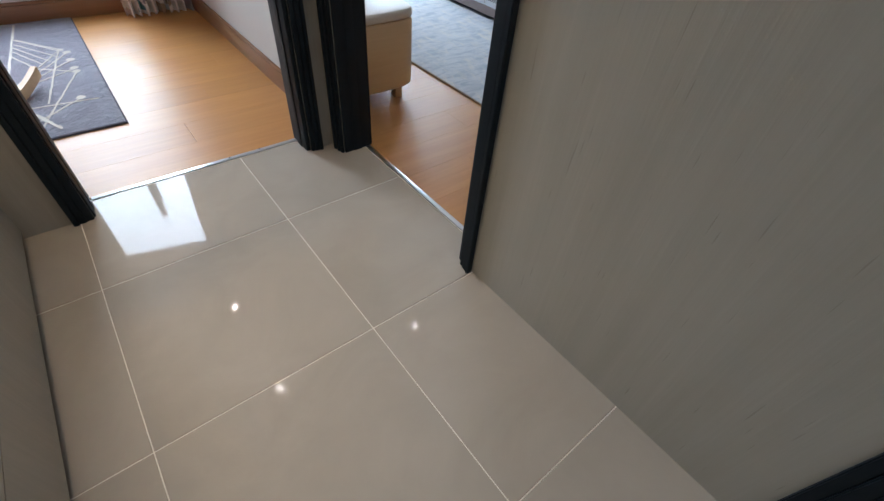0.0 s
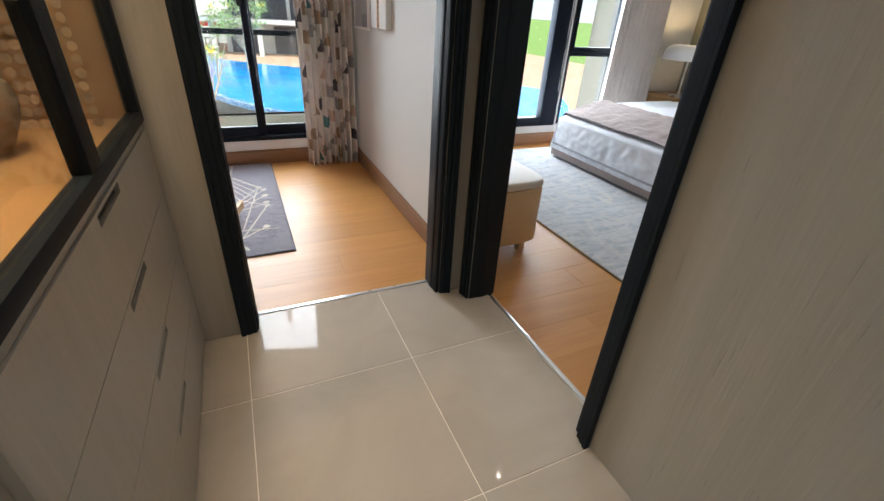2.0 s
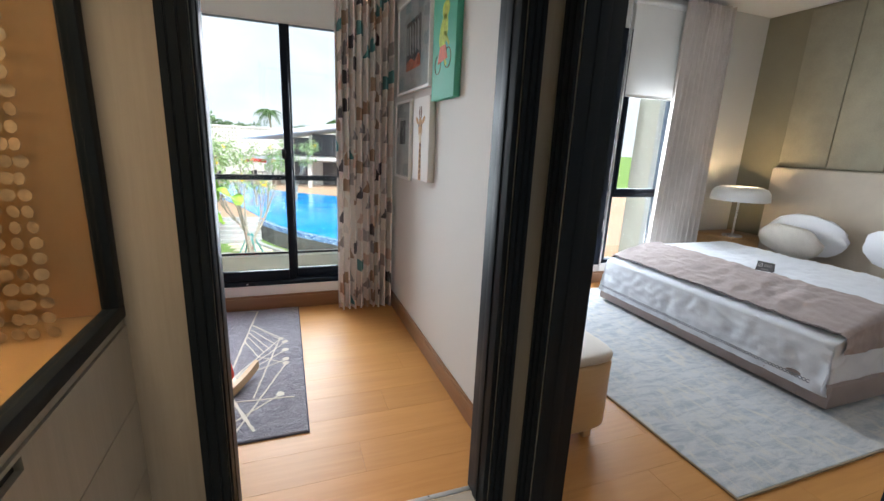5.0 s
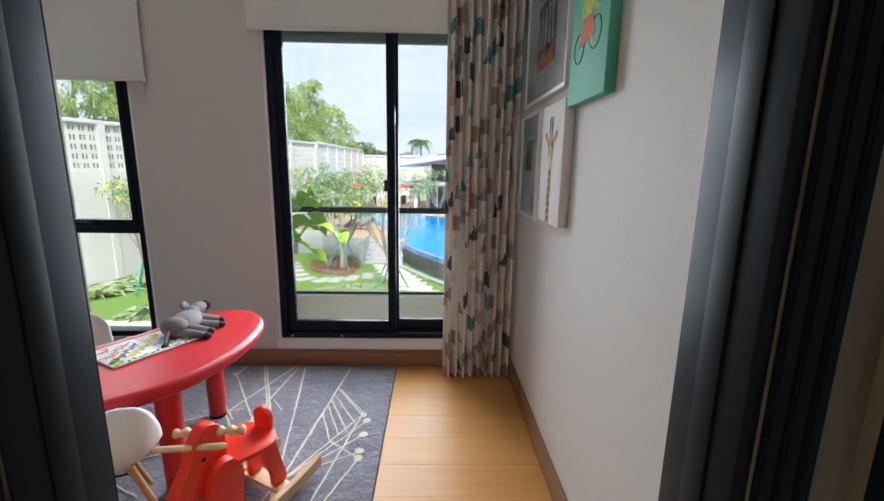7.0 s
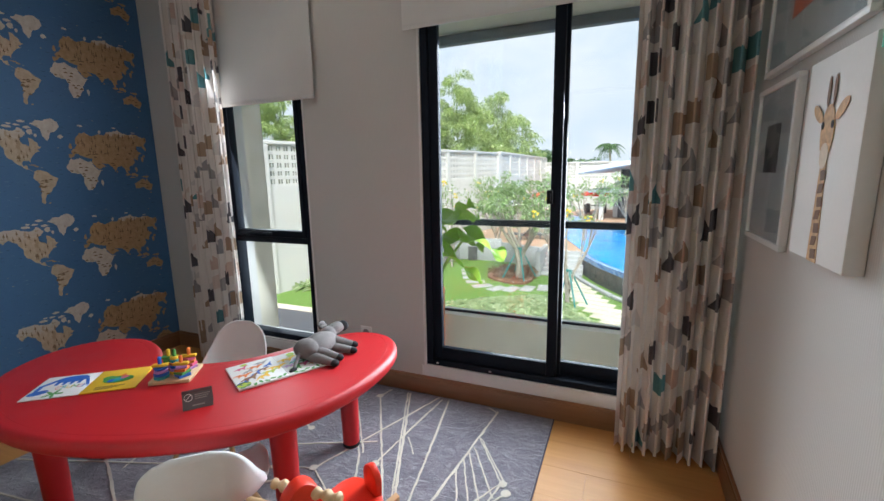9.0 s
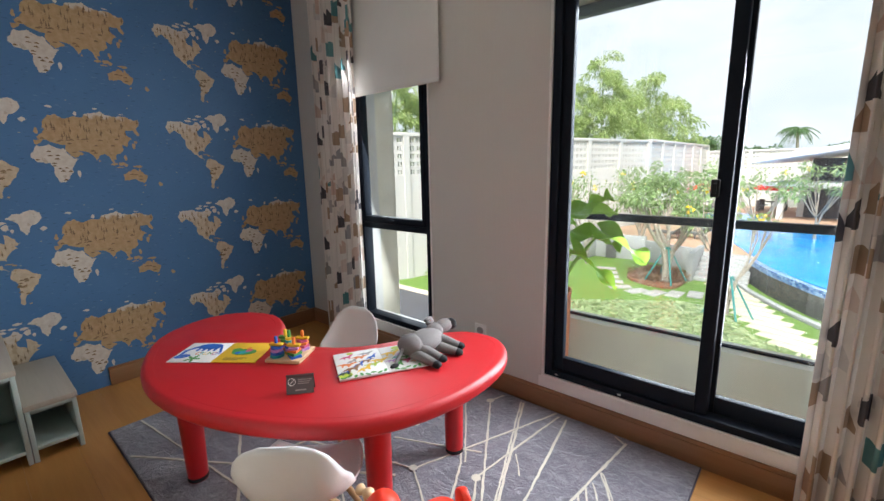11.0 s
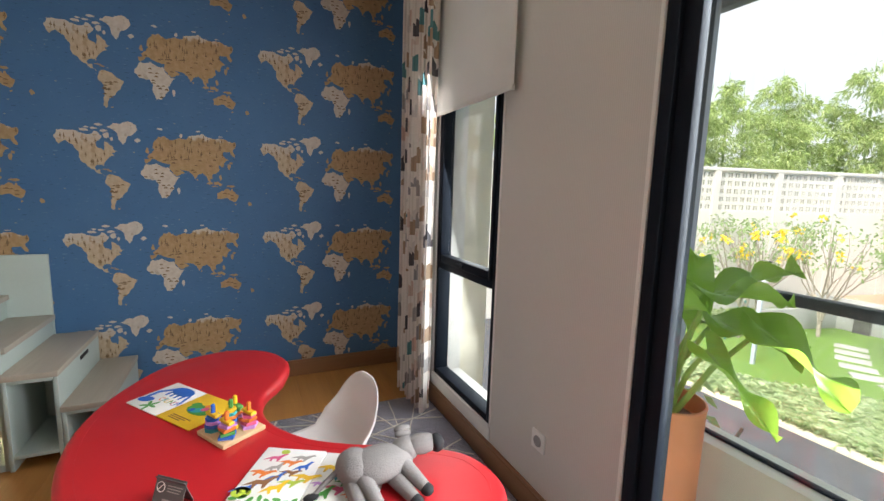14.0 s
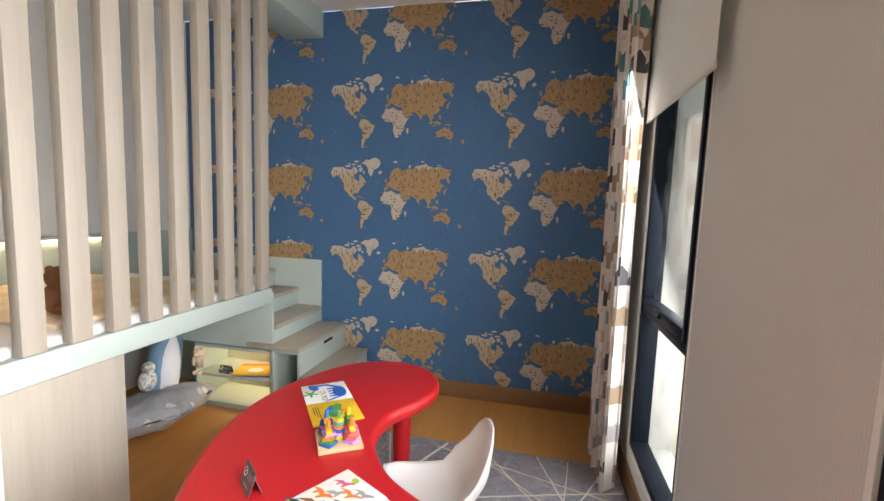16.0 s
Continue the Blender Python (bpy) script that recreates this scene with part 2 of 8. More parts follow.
def glass_material(name, tint=(1, 1, 1), amount=0.06):
    m = bpy.data.materials.new(name)
    m.use_nodes = True
    t = m.node_tree
    t.nodes.clear()
    out = t.nodes.new("ShaderNodeOutputMaterial")
    clear = t.nodes.new("ShaderNodeBsdfTransparent")
    clear.inputs[0].default_value = (*tint, 1)
    gloss = t.nodes.new("ShaderNodeBsdfGlossy")
    gloss.inputs["Roughness"].default_value = 0.02
    rim = t.nodes.new("ShaderNodeLayerWeight")
    rim.inputs[0].default_value = 0.5
    power = t.nodes.new("ShaderNodeMath")
    power.operation = "POWER"
    power.inputs[1].default_value = 5.0
    fres = t.nodes.new("ShaderNodeMath")
    fres.operation = "MULTIPLY_ADD"
    fres.inputs[1].default_value, fres.inputs[2].default_value = 0.5, 0.03
    t.links.new(rim.outputs["Facing"], power.inputs[0])
    t.links.new(power.outputs[0], fres.inputs[0])
    mix = t.nodes.new("ShaderNodeMixShader")
    t.links.new(fres.outputs[0], mix.inputs[0])
    t.links.new(clear.outputs[0], mix.inputs[1])
    t.links.new(gloss.outputs[0], mix.inputs[2])
    t.links.new(mix.outputs[0], out.inputs[0])
    return m


GLASS = glass_material("clear_glass", (0.97, 0.99, 0.98))


def thin_cloth(name, colour, through):
    """A cloth that lets part of the light behind it through."""
    m = plain(name, colour, 0.9, vary=0.02, fine=400)
    t = m.node_tree
    trans = t.nodes.new("ShaderNodeBsdfTranslucent")
    trans.inputs[0].default_value = (*colour, 1)
    mix = t.nodes.new("ShaderNodeMixShader")
    mix.inputs[0].default_value = through
    t.links.new(t.nodes["Principled BSDF"].outputs[0], mix.inputs[1])
    t.links.new(trans.outputs[0], mix.inputs[2])
    t.links.new(mix.outputs[0], t.nodes["Material Output"].inputs[0])
    return m


BLIND = thin_cloth("roller_blind_fabric", (0.76, 0.75, 0.72), 0.10)


def tile_material():
    n = Nodes("polished_beige_porcelain")
    v = n.where()
    r = n.node("ObjectInfo", out=5)
    f = n.noise(n.vec("ADD", v, n.node("CombineXYZ", {0: n.math("MULTIPLY", r, 20.0)})), 3.0, 6, 0.6, 0.8)
    col = n.mix(n.step(f, 0.3, 0.7), (0.40, 0.355, 0.292), (0.46, 0.41, 0.342))
    n.end(col, n.step(n.noise(v, 6.0, 3), 0.3, 0.7, 0.03, 0.055))
    n.bsdf.inputs["Specular IOR Level"].default_value = 0.18
    return n.mat


TILE = tile_material()
GROUT = plain("pale_grout", (0.82, 0.77, 0.67), 0.8, vary=0.05)


def ribbed_wallpaper():
    n = Nodes("ribbed_white_wallpaper")
    v = n.where((1, 1, 0.25))
    p = n.node("SeparateXYZ", {0: n.where()})
    q = n.node("SeparateXYZ", {0: n.where()}, out=1)
    across = n.math("ADD", p, q)
    wav = n.math("SINE", n.math("MULTIPLY", n.math("ADD", across, n.math("MULTIPLY", n.noise(v, 22.0, 2), 0.0015)), 760.0))
    breakup = n.noise(n.where((60, 60, 14)), 1.0, 3)
    n.bump(n.math("MULTIPLY", wav, n.step(breakup, 0.35, 0.7, 0.35, 1.0)), 0.2, 0.002)
    col = n.mix(n.step(wav, -1, 1), (0.59, 0.575, 0.54), (0.625, 0.61, 0.575))
    return n.end(col, 0.7)


WALLPAPER = ribbed_wallpaper()


def wood_panel_wall():
    n = Nodes("grey_oak_wall_panelling")
    v = n.where((16, 16, 0.8))
    big = n.noise(v, 1.0, 4, 0.6, 0.4)
    fine = n.noise(n.where((90, 90, 3)), 1.0, 3)
    dash = n.noise(n.where((160, 160, 9)), 1.0, 1)
    col = n.mix(n.step(big, 0.3, 0.7), (0.375, 0.35, 0.288), (0.42, 0.393, 0.328))
    cloud = n.noise(n.where((3, 3, 1.4)), 1.0, 4)
    col = n.mix(n.step(cloud, 0.4, 0.65, 0.0, 0.35), col, (0.46, 0.44, 0.385))
    col = n.mix(n.step(fine, 0.55, 0.75, 0.0, 0.22), col, (0.48, 0.455, 0.40))
    col = n.mix(n.step(dash, 0.72, 0.78, 0.0, 0.4), col, (0.20, 0.18, 0.15))
    n.bump(n.math("ADD", fine, n.math("MULTIPLY", dash, -0.6)), 0.16, 0.003)
    return n.end(col, 0.5)


OAK_WALL = wood_panel_wall()


# ---- setting ----
X_RIGHT, X_MAP, Y_WIN, Y_DOOR, CEIL = 0.787, -2.94, 3.90, 1.78, 2.73


def wall(name, axis, at, thick, lo, hi, openings=(), material=WHITE, label="white painted wall"):
    """A wall along one axis with openings (a0, a1, z0, z1) cut right through it; lo, hi: (along, z)."""
    bm = bmesh.new()
    cuts = sorted({lo[0], hi[0], *[o[0] for o in openings], *[o[1] for o in openings]})
    for a, b in zip(cuts, cuts[1:]):
        spans = [(lo[1], hi[1])]
        for o in openings:
            if o[0] <= a + 1e-6 and o[1] >= b - 1e-6:
                spans = [s for z0, z1 in spans for s in ((z0, min(z1, o[2])), (max(z0, o[3]), z1)) if s[1] - s[0] > 1e-4]
        for z0, z1 in spans:
            if axis == "x":
                bm_box(bm, (a, at, z0), (b, at + thick, z1))
            else:
                bm_box(bm, (at, a, z0), (at + thick, b, z1))
    bmesh.ops.remove_doubles(bm, verts=list(bm.verts), dist=1e-4)
    return solid(name, bm, material, label, "wall", kind="structure", smooth=0)


W1 = (-2.25, -1.525, 0.185, 2.42)
W2 = (-0.735, 0.745, 0.185, 2.42)
WB = (2.2, 3.68, 0.19, 2.42)
wall("wall_window", "x", Y_WIN, 0.20, (X_MAP - 0.15, -3.5), (6.0, 3.2), (W1, W2, WB), WALLPAPER, "off-white ribbed wallpaper on the window wall")
wall("wall_pictures", "y", X_RIGHT, 0.12, (Y_DOOR, 0.0), (Y_WIN, CEIL), (), WALLPAPER, "off-white ribbed wallpaper wall hung with pictures")
wall("wall_corridor_end", "x", 1.642, 0.136, (-0.95, 0.0), (0.92, CEIL), ((-0.201, 0.64, 0.0, 2.12),), PANEL_WOOD, "grey oak panelled wall round a dark door frame")
wall("wall_corridor_side", "y", 0.758, 0.13, (-2.2, 0.0), (1.642, CEIL), ((0.715, 1.545, 0.0, 2.12),), OAK_WALL, "grey oak grained wall panelling")
wall("wall_corridor_back", "x", -2.3, 0.1, (-1.2, 0.0), (0.92, CEIL), (), WHITE)
wall("wall_corridor_left", "y", -0.98, 0.08, (-2.2, 0.0), (0.2, CEIL), (), WHITE)
wall("wall_alcove_side", "y", -0.93, 0.08, (0.6, 0.0), (1.80, CEIL), (), WHITE)
wall("wall_alcove_back", "x", 0.52, 0.1, (X_MAP, 0.0), (-0.85, CEIL), (), WHITE, "white wall at the back of the bed alcove")
wall("wall_bedroom_head", "y", 4.75, 0.12, (-0.5, 0.0), (Y_WIN, CEIL), (), plain("olive_wall_paint", (0.26, 0.235, 0.16), 0.6, vary=0.05), "olive-brown wall behind the bed head")
wall("wall_bedroom_back", "x", -0.6, 0.1, (0.89, 0.0), (4.9, CEIL), (), WHITE)

# ceilings
for name, lo, hi in (("ceiling", (X_MAP, 1.80), (X_RIGHT, Y_WIN)), ("ceiling_alcove", (X_MAP, 0.5), (-0.9, 1.80)), ("ceiling_bedroom", (0.92, -0.6), (4.8, Y_WIN))):
    solid(name, box((*lo, CEIL + 0.004), (*hi, CEIL + 0.15)), CEILING, "plain white ceiling", "ceiling", kind="structure", smooth=0)
bm = box((-1.0, -2.3, 2.47), (0.76, 1.64, 2.60))
solid("ceiling_corridor", bm, CEILING, "plain white corridor ceiling", "ceiling", kind="structure", smooth=0)
solid("roof", box((X_MAP - 0.3, -2.4, 3.2), (6.0, 4.1, 3.3)), CREAM, "flat concrete roof slab", "roof", kind="structure", smooth=0)


def map_wallpaper():
    """Blue sea of the printed wallpaper, with ripples, dots and small pale fish."""
    n = Nodes("world_map_wallpaper")
    pos = n.where()
    y = n.node("SeparateXYZ", {0: pos}, out=1)
    z = n.node("SeparateXYZ", {0: pos}, out=2)
    u = n.math("FRACT", n.math("MULTIPLY", n.math("ADD", y, 8.76), 1 / MAP_Y))
    w = n.math("FRACT", n.math("MULTIPLY", n.math("ADD", z, 5.39), 1 / MAP_Z))
    flat = n.node("CombineXYZ", {0: n.math("MULTIPLY", u, 1.8), 1: w, 2: 0.0})
    sea = n.mix(n.noise(pos, 5.0, 4), (0.046, 0.132, 0.278), (0.066, 0.170, 0.328))
    ripple = n.node("TexNoise", {"Vector": n.vec("MULTIPLY", flat, (15, 85, 1)), "Scale": 1.0, "Detail": 1.0})
    sea = n.mix(n.step(ripple, 0.69, 0.72, 0.0, 0.55), sea, (0.017, 0.052, 0.13))
    foam = n.node("TexNoise", {"Vector": n.vec("MULTIPLY_ADD", flat, (13, 100, 1), (7.3, 2.1, 0)), "Scale": 1.0, "Detail": 1.0})
    sea = n.mix(n.step(foam, 0.71, 0.735, 0.0, 0.4), sea, (0.22, 0.36, 0.46))
    specks = n.node("TexVoronoi", {"Vector": n.vec("MULTIPLY", flat, (0.7, 1.5, 1)), "Scale": 13.0})
    rare = n.math("MULTIPLY", n.step(specks, 0.07, 0.10, 1.0, 0.0), n.step(n.noise(flat, 9.0, 0), 0.53, 0.57))
    sea = n.mix(n.math("MULTIPLY", rare, 0.6), sea, (0.42, 0.40, 0.27))
    n.bump(n.noise(pos, 300.0, 2), 0.12, 0.002)
    return n.end(sea, 0.62)


MAP_Y, MAP_Z = 1.057, 0.5835
MAP_PAPER = map_wallpaper()
map_wall = wall("wall_map", "y", X_MAP - 0.15, 0.15, (0.5, 0.0), (Y_WIN, CEIL), (), MAP_PAPER, "blue wallpaper printed with rows of tan and white world maps")


def land_ink(name, low, high, fringe, spots):
    """Printed land: mottled ink, paler towards the polar shores (fringe: heights over the equator, in metres)."""
    n = Nodes(name)
    v = n.where(space="Object")
    mottle = n.noise(v, 42.0, 4)
    col = n.mix(n.step(mottle, 0.35, 0.65), low, high)
    north = n.math("ADD", n.node("SeparateXYZ", {0: v}, out=2), n.math("MULTIPLY_ADD", n.noise(v, 30.0, 4), 0.12, -0.06))
    col = n.mix(n.step(north, fringe[0], fringe[1], 0.0, 0.9), col, (0.56, 0.50, 0.42))
    blot = n.noise(v, 26.0, 2)
    col = n.mix(n.step(blot, 0.62, 0.66, 0.0, 0.7), col, spots)
    return n.end(col, 0.62)


LAND_TAN = land_ink("printed_tan_land", (0.37, 0.235, 0.11), (0.45, 0.30, 0.155), (0.262, 0.285), (0.30, 0.19, 0.09))
LAND_CREAM = land_ink("printed_cream_land", (0.45, 0.345, 0.225), (0.54, 0.43, 0.30), (0.20, 0.25), (0.36, 0.25, 0.14))
LAND_PALE = land_ink("printed_pale_land", (0.52, 0.45, 0.37), (0.60, 0.54, 0.46), (0.5, 0.6), (0.40, 0.33, 0.25))
MAP_INK = plain("printed_brown_trees", (0.19, 0.12, 0.055), 0.62, vary=0.25, scale=20, relief=0)
# coarse shores in degrees of longitude and latitude
AMERICA_NORTH = [(-167, 65), (-162, 70), (-152, 71), (-140, 70), (-127, 70), (-115, 68), (-100, 68), (-94, 72), (-86, 69), (-81, 67), (-93, 61), (-92, 57), (-82, 54), (-79, 52), (-77, 58), (-78, 62), (-69, 60), (-64, 58), (-57, 52), (-65, 49), (-61, 46), (-70, 43),
                 (-75, 38), (-81, 31), (-81, 26), (-84, 30), (-94, 29), (-97, 25), (-95, 18), (-88, 21), (-88, 16), (-83, 11), (-79, 9), (-87, 13), (-96, 16), (-106, 23), (-113, 31), (-121, 35), (-124, 43), (-124, 49), (-133, 57), (-146, 61), (-158, 57)]
AMERICA_SOUTH = [(-77, 8), (-71, 12), (-62, 10), (-52, 5), (-48, 0), (-36, -6), (-39, -14), (-42, -22), (-48, -27), (-56, -36), (-63, -40), (-66, -46), (-68, -53), (-73, -51), (-73, -40), (-71, -28), (-71, -18), (-78, -10), (-81, -4), (-79, 2)]
GREENLAND = [(-71, 77), (-60, 81), (-38, 82.5), (-20, 81), (-20, 75), (-26, 70), (-38, 66), (-44, 60), (-52, 65), (-54, 71), (-60, 75)]
AFRICA = [(-6, 35.5), (10, 37), (20, 32), (31, 31), (34, 27), (43, 12), (51, 11), (44, 1), (39, -7), (40, -15), (35, -21), (32, -28), (26, -34), (18, -34), (12, -18), (13, -6), (9, 3), (-1, 5), (-9, 5), (-17, 14), (-16, 21), (-10, 29)]
EURASIA = [(-9, 38), (-9, 43), (-1, 44), (-4, 48), (4, 52), (9, 57), (6, 59), (8, 64), (16, 69), (27, 71), (40, 67), (46, 68), (56, 69), (68, 69), (72, 73), (88, 75), (104, 77.5), (114, 74), (130, 72), (142, 73), (160, 70), (178, 69), (179, 65), (165, 61), (162, 55), (156, 52),
           (157, 59), (143, 59), (135, 54), (140, 48), (130, 43), (127, 35), (119, 39), (121, 31), (114, 22), (108, 20), (108, 11), (103, 10), (104, 2), (99, 9), (97, 16), (90, 22), (84, 19)]
EURASIA += [(80, 13), (77, 8), (73, 18), (67, 25), (57, 26), (51, 28), (56, 24), (59, 21), (45, 13), (39, 20), (34, 28), (35, 36), (27, 37), (23, 38), (14, 41), (9, 44), (3, 43), (0, 39), (-5, 36.5)]
AUSTRALIA = [(114, -22), (122, -17), (130, -12), (136, -12), (139, -17), (142, -11), (146, -18), (153, -25), (151, -33), (146, -39), (139, -36), (131, -31), (122, -34), (115, -34)]
ISLANDS = [(47, -19, 3, 7), (-3, 54, 3.5, 4), (-19, 65, 5, 2), (138, 37, 2.5, 6), (142, 43, 3, 2.5), (114, 0, 6, 5), (102, 0, 6, 3), (110, -7, 6, 1.5), (121, -2, 3, 4), (140, -5, 9, 3), (122, 13, 3, 6), (173, -42, 3, 5), (-79, 22, 6, 1.5), (-71, 19, 4, 1.5), (81, 7, 1.5, 2)]
ARCTIC_ISLES = [(-112, 72, 9, 2), (-95, 75, 7, 1.2), (-78, 72.5, 7, 2), (-85, 79, 8, 1), (-73, 68, 6, 2.5), (-108, 76, 5, 1), (56, 73, 3, 2.5), (20, 79, 6, 1), (145, 75.5, 6, 0.7), (95, 79.5, 6, 0.7), (-64, 65, 3, 2), (-59, -52, 3, 1), (147, -43, 2, 1.5)]


def on_map(lon, lat):
    """Metres along and over the equator; the far north is drawn squeezed."""
    d, m = lon + 168, math.log(math.tan(math.pi / 4 + math.radians(lat) / 2))
    u = 0.0024 * d + 0.0000014 * d * d + 0.00006 * min(max(d - 140, 0), 110)
    u -= 0.0008 * max(lon - 60, 0) * min(max((lat - 45) / 20, 0), 1)
    return u, 0.1575 * min(m, 1.7) + 0.07 * max(m - 1.7, 0)


def ragged(points, rnd, levels=3, rough=0.16):
    """A shoreline broken up by moving the middle of each stretch."""
    for _ in range(levels):
        longer = []
        for (ax, ay), (bx, by) in zip(points, points[1:] + points[:1]):
            k = rnd.uniform(-rough, rough)
            longer += [(ax, ay), ((ax + bx) / 2 - k * (by - ay), (ay + by) / 2 + k * (bx - ax))]
        points = longer
    return points


def inside(x, y, outline):
    odd = False
    for (x0, y0), (x1, y1) in zip(outline, outline[1:] + outline[:1]):
        if (y0 > y) != (y1 > y) and x < x0 + (x1 - x0) * (y - y0) / (y1 - y0):
            odd = not odd
    return odd


def world_map_print():
    """One repeat of the print, in the wall's plane: y along, z over the equator."""
    rnd = random.Random(31)
    bm = bmesh.new()

    def fill(points, ink, lift):
        f = bm.faces.new([bm.verts.new((lift, a, b)) for a, b in points])
        f.material_index = ink

    shores = []
    for k, (land, ink) in enumerate(((AMERICA_NORTH, 1), (AMERICA_SOUTH, 1), (GREENLAND, 2), (EURASIA, 0), (AFRICA, 2), (AUSTRALIA, 0))):
        shore = ragged([on_map(*p) for p in land], rnd)
        shores.append(shore)
        fill(shore, ink, 0.0005 + 0.00005 * k)
    for lon, lat, rx, ry in ISLANDS + ARCTIC_ISLES:
        ring = [on_map(lon + rx * math.cos(a) * rnd.uniform(0.6, 1.3), lat + ry * math.sin(a) * rnd.uniform(0.6, 1.3)) for a in [6.283 * q / 8 for q in range(8)]]
        fill(ragged(ring, rnd, 1), 2 if lat > 60 or 40 < lon < 50 else 0, 0.0009)
    # conifers, round trees and hills printed over the land
    for shore, lo, hi, count, tall in ((shores[3], 0.13, 0.275, 34, 0.9), (shores[3], 0.03, 0.15, 14, 0.5), (shores[0], 0.09, 0.26, 18, 0.75), (shores[1], -0.12, 0.02, 12, 0.6), (shores[4], -0.09, 0.11, 12, 0.55), (shores[5], -0.12, -0.02, 5, 0.5)):
        made = 0
        left, right = min(p[0] for p in shore), max(p[0] for p in shore)
        for _ in range(400):
            x, y = rnd.uniform(left, right), rnd.uniform(lo, hi)
            if made < count and inside(x, y, shore) and inside(x, y + 0.02, shore):
                made += 1
                h, w = 0.034 * tall * rnd.uniform(0.7, 1.15), 0.0055 * rnd.uniform(0.8, 1.2)
                if tall > 0.6:
                    fill([(x - w, y), (x - 0.0012, y), (x - 0.0012, y - 0.012), (x + 0.0012, y - 0.012), (x + 0.0012, y), (x + w, y), (x + w * 0.4, y + h * 0.4), (x, y + h), (x - w * 0.4, y + h * 0.4)], 3, 0.0012)
                else:
                    fill([(x - 2 * w, y), (x + 2 * w, y), (x + 1.4 * w, y + h * 0.25), (x + 0.3 * w, y + h * 0.5), (x - 1.2 * w, y + h * 0.35)], 3, 0.0012)
    me = bpy.data.meshes.new("map_print")
    bm.to_mesh(me)
    bm.free()
    for ink in (LAND_TAN, LAND_CREAM, LAND_PALE, MAP_INK):
        me.materials.append(ink)
    return me


map_sheet = world_map_print()
for i in (-1, 0, 1):
    for j in range(-1, 4):
        ob = new("map_print", map_sheet)
        ob.location = (X_MAP + 0.0003, 1.864 + MAP_Y * i, 0.778 + MAP_Z * j)
        ob.parent = map_wall

# floors
solid("floor", box((X_MAP, 0.52, -0.2), (4.8, Y_WIN + 0.1, -0.012)), GROUT, "concrete screed under the floor boards", "floor", kind="structure", smooth=0)
corridor_floor = solid("floor_corridor", box((-1.0, -2.3, -0.2), (0.874, 1.756, -0.0012)), GROUT, "polished beige porcelain floor tiles with pale joints", "floor", kind="structure", smooth=0)
solid("floor_bedroom_base", box((0.876, -0.6, -0.2), (4.8, 0.52, -0.012)), GROUT, "concrete screed under the bedroom boards", "floor", kind="structure", smooth=0)

# steel threshold strips
for lo, hi in (((-0.19, 1.748, -0.003), (0.635, 1.768, 0.003)), ((0.864, 0.72, -0.003), (0.884, 1.54, 0.003))):
    solid("threshold_strip", box(lo, hi, 0.001), STEEL, "thin steel strip across the doorway floor", "threshold", kind="structure")

# skirtings
for lo, hi, mat in (((X_MAP, Y_WIN - 0.016, 0), (X_RIGHT, Y_WIN - 0.001, 0.118), SKIRT), ((X_RIGHT - 0.016, 1.86, 0), (X_RIGHT - 0.001, Y_WIN - 0.018, 0.118), SKIRT_Y),
                    ((X_MAP + 0.001, 2.42, 0), (X_MAP + 0.016, Y_WIN - 0.018, 0.118), SKIRT_Y), ((0.92, Y_WIN - 0.016, 0), (4.75, Y_WIN - 0.001, 0.12), SKIRT)):
    bm = joined(box(lo, (hi[0], hi[1], 0.10), 0.002), box((lo[0], lo[1], 0.1005) if mat is SKIRT_Y and lo[0] < 0 else (lo[0] + (0.004 if mat is SKIRT_Y else 0), lo[1] + (0.004 if mat is SKIRT else 0), 0.1005), hi, 0.002))
    solid("baseboard", bm, mat, "brown wooden skirting board", "baseboard", kind="structure")
solid("window_sill_ledge", box((W2[0] - 0.02, Y_WIN - 0.006, 0.119), (W2[1], Y_WIN - 0.0005, 0.186), 0.002), WHITE, "white painted band under the window", "trim", kind="structure")


# ---- door frames ----
def stepped_casing(width, height, depth=0.022):
    """An upright casing with two steps, in its own plane: x across, y out of the wall (towards -y), z up."""
    bm = bmesh.new()
    for k, (a, b, d) in enumerate(((0.0, 0.34, 0.55), (0.34, 0.70, 0.8), (0.70, 1.0, 1.0))):
        bm_box(bm, (a * width, -depth * d, 0), (b * width, 0, height))
    bmesh.ops.bevel(bm, geom=[e for e in bm.edges if abs(e.verts[0].co.z - e.verts[1].co.z) > 0.5], offset=0.0025, segments=2, affect="EDGES")
    return bm


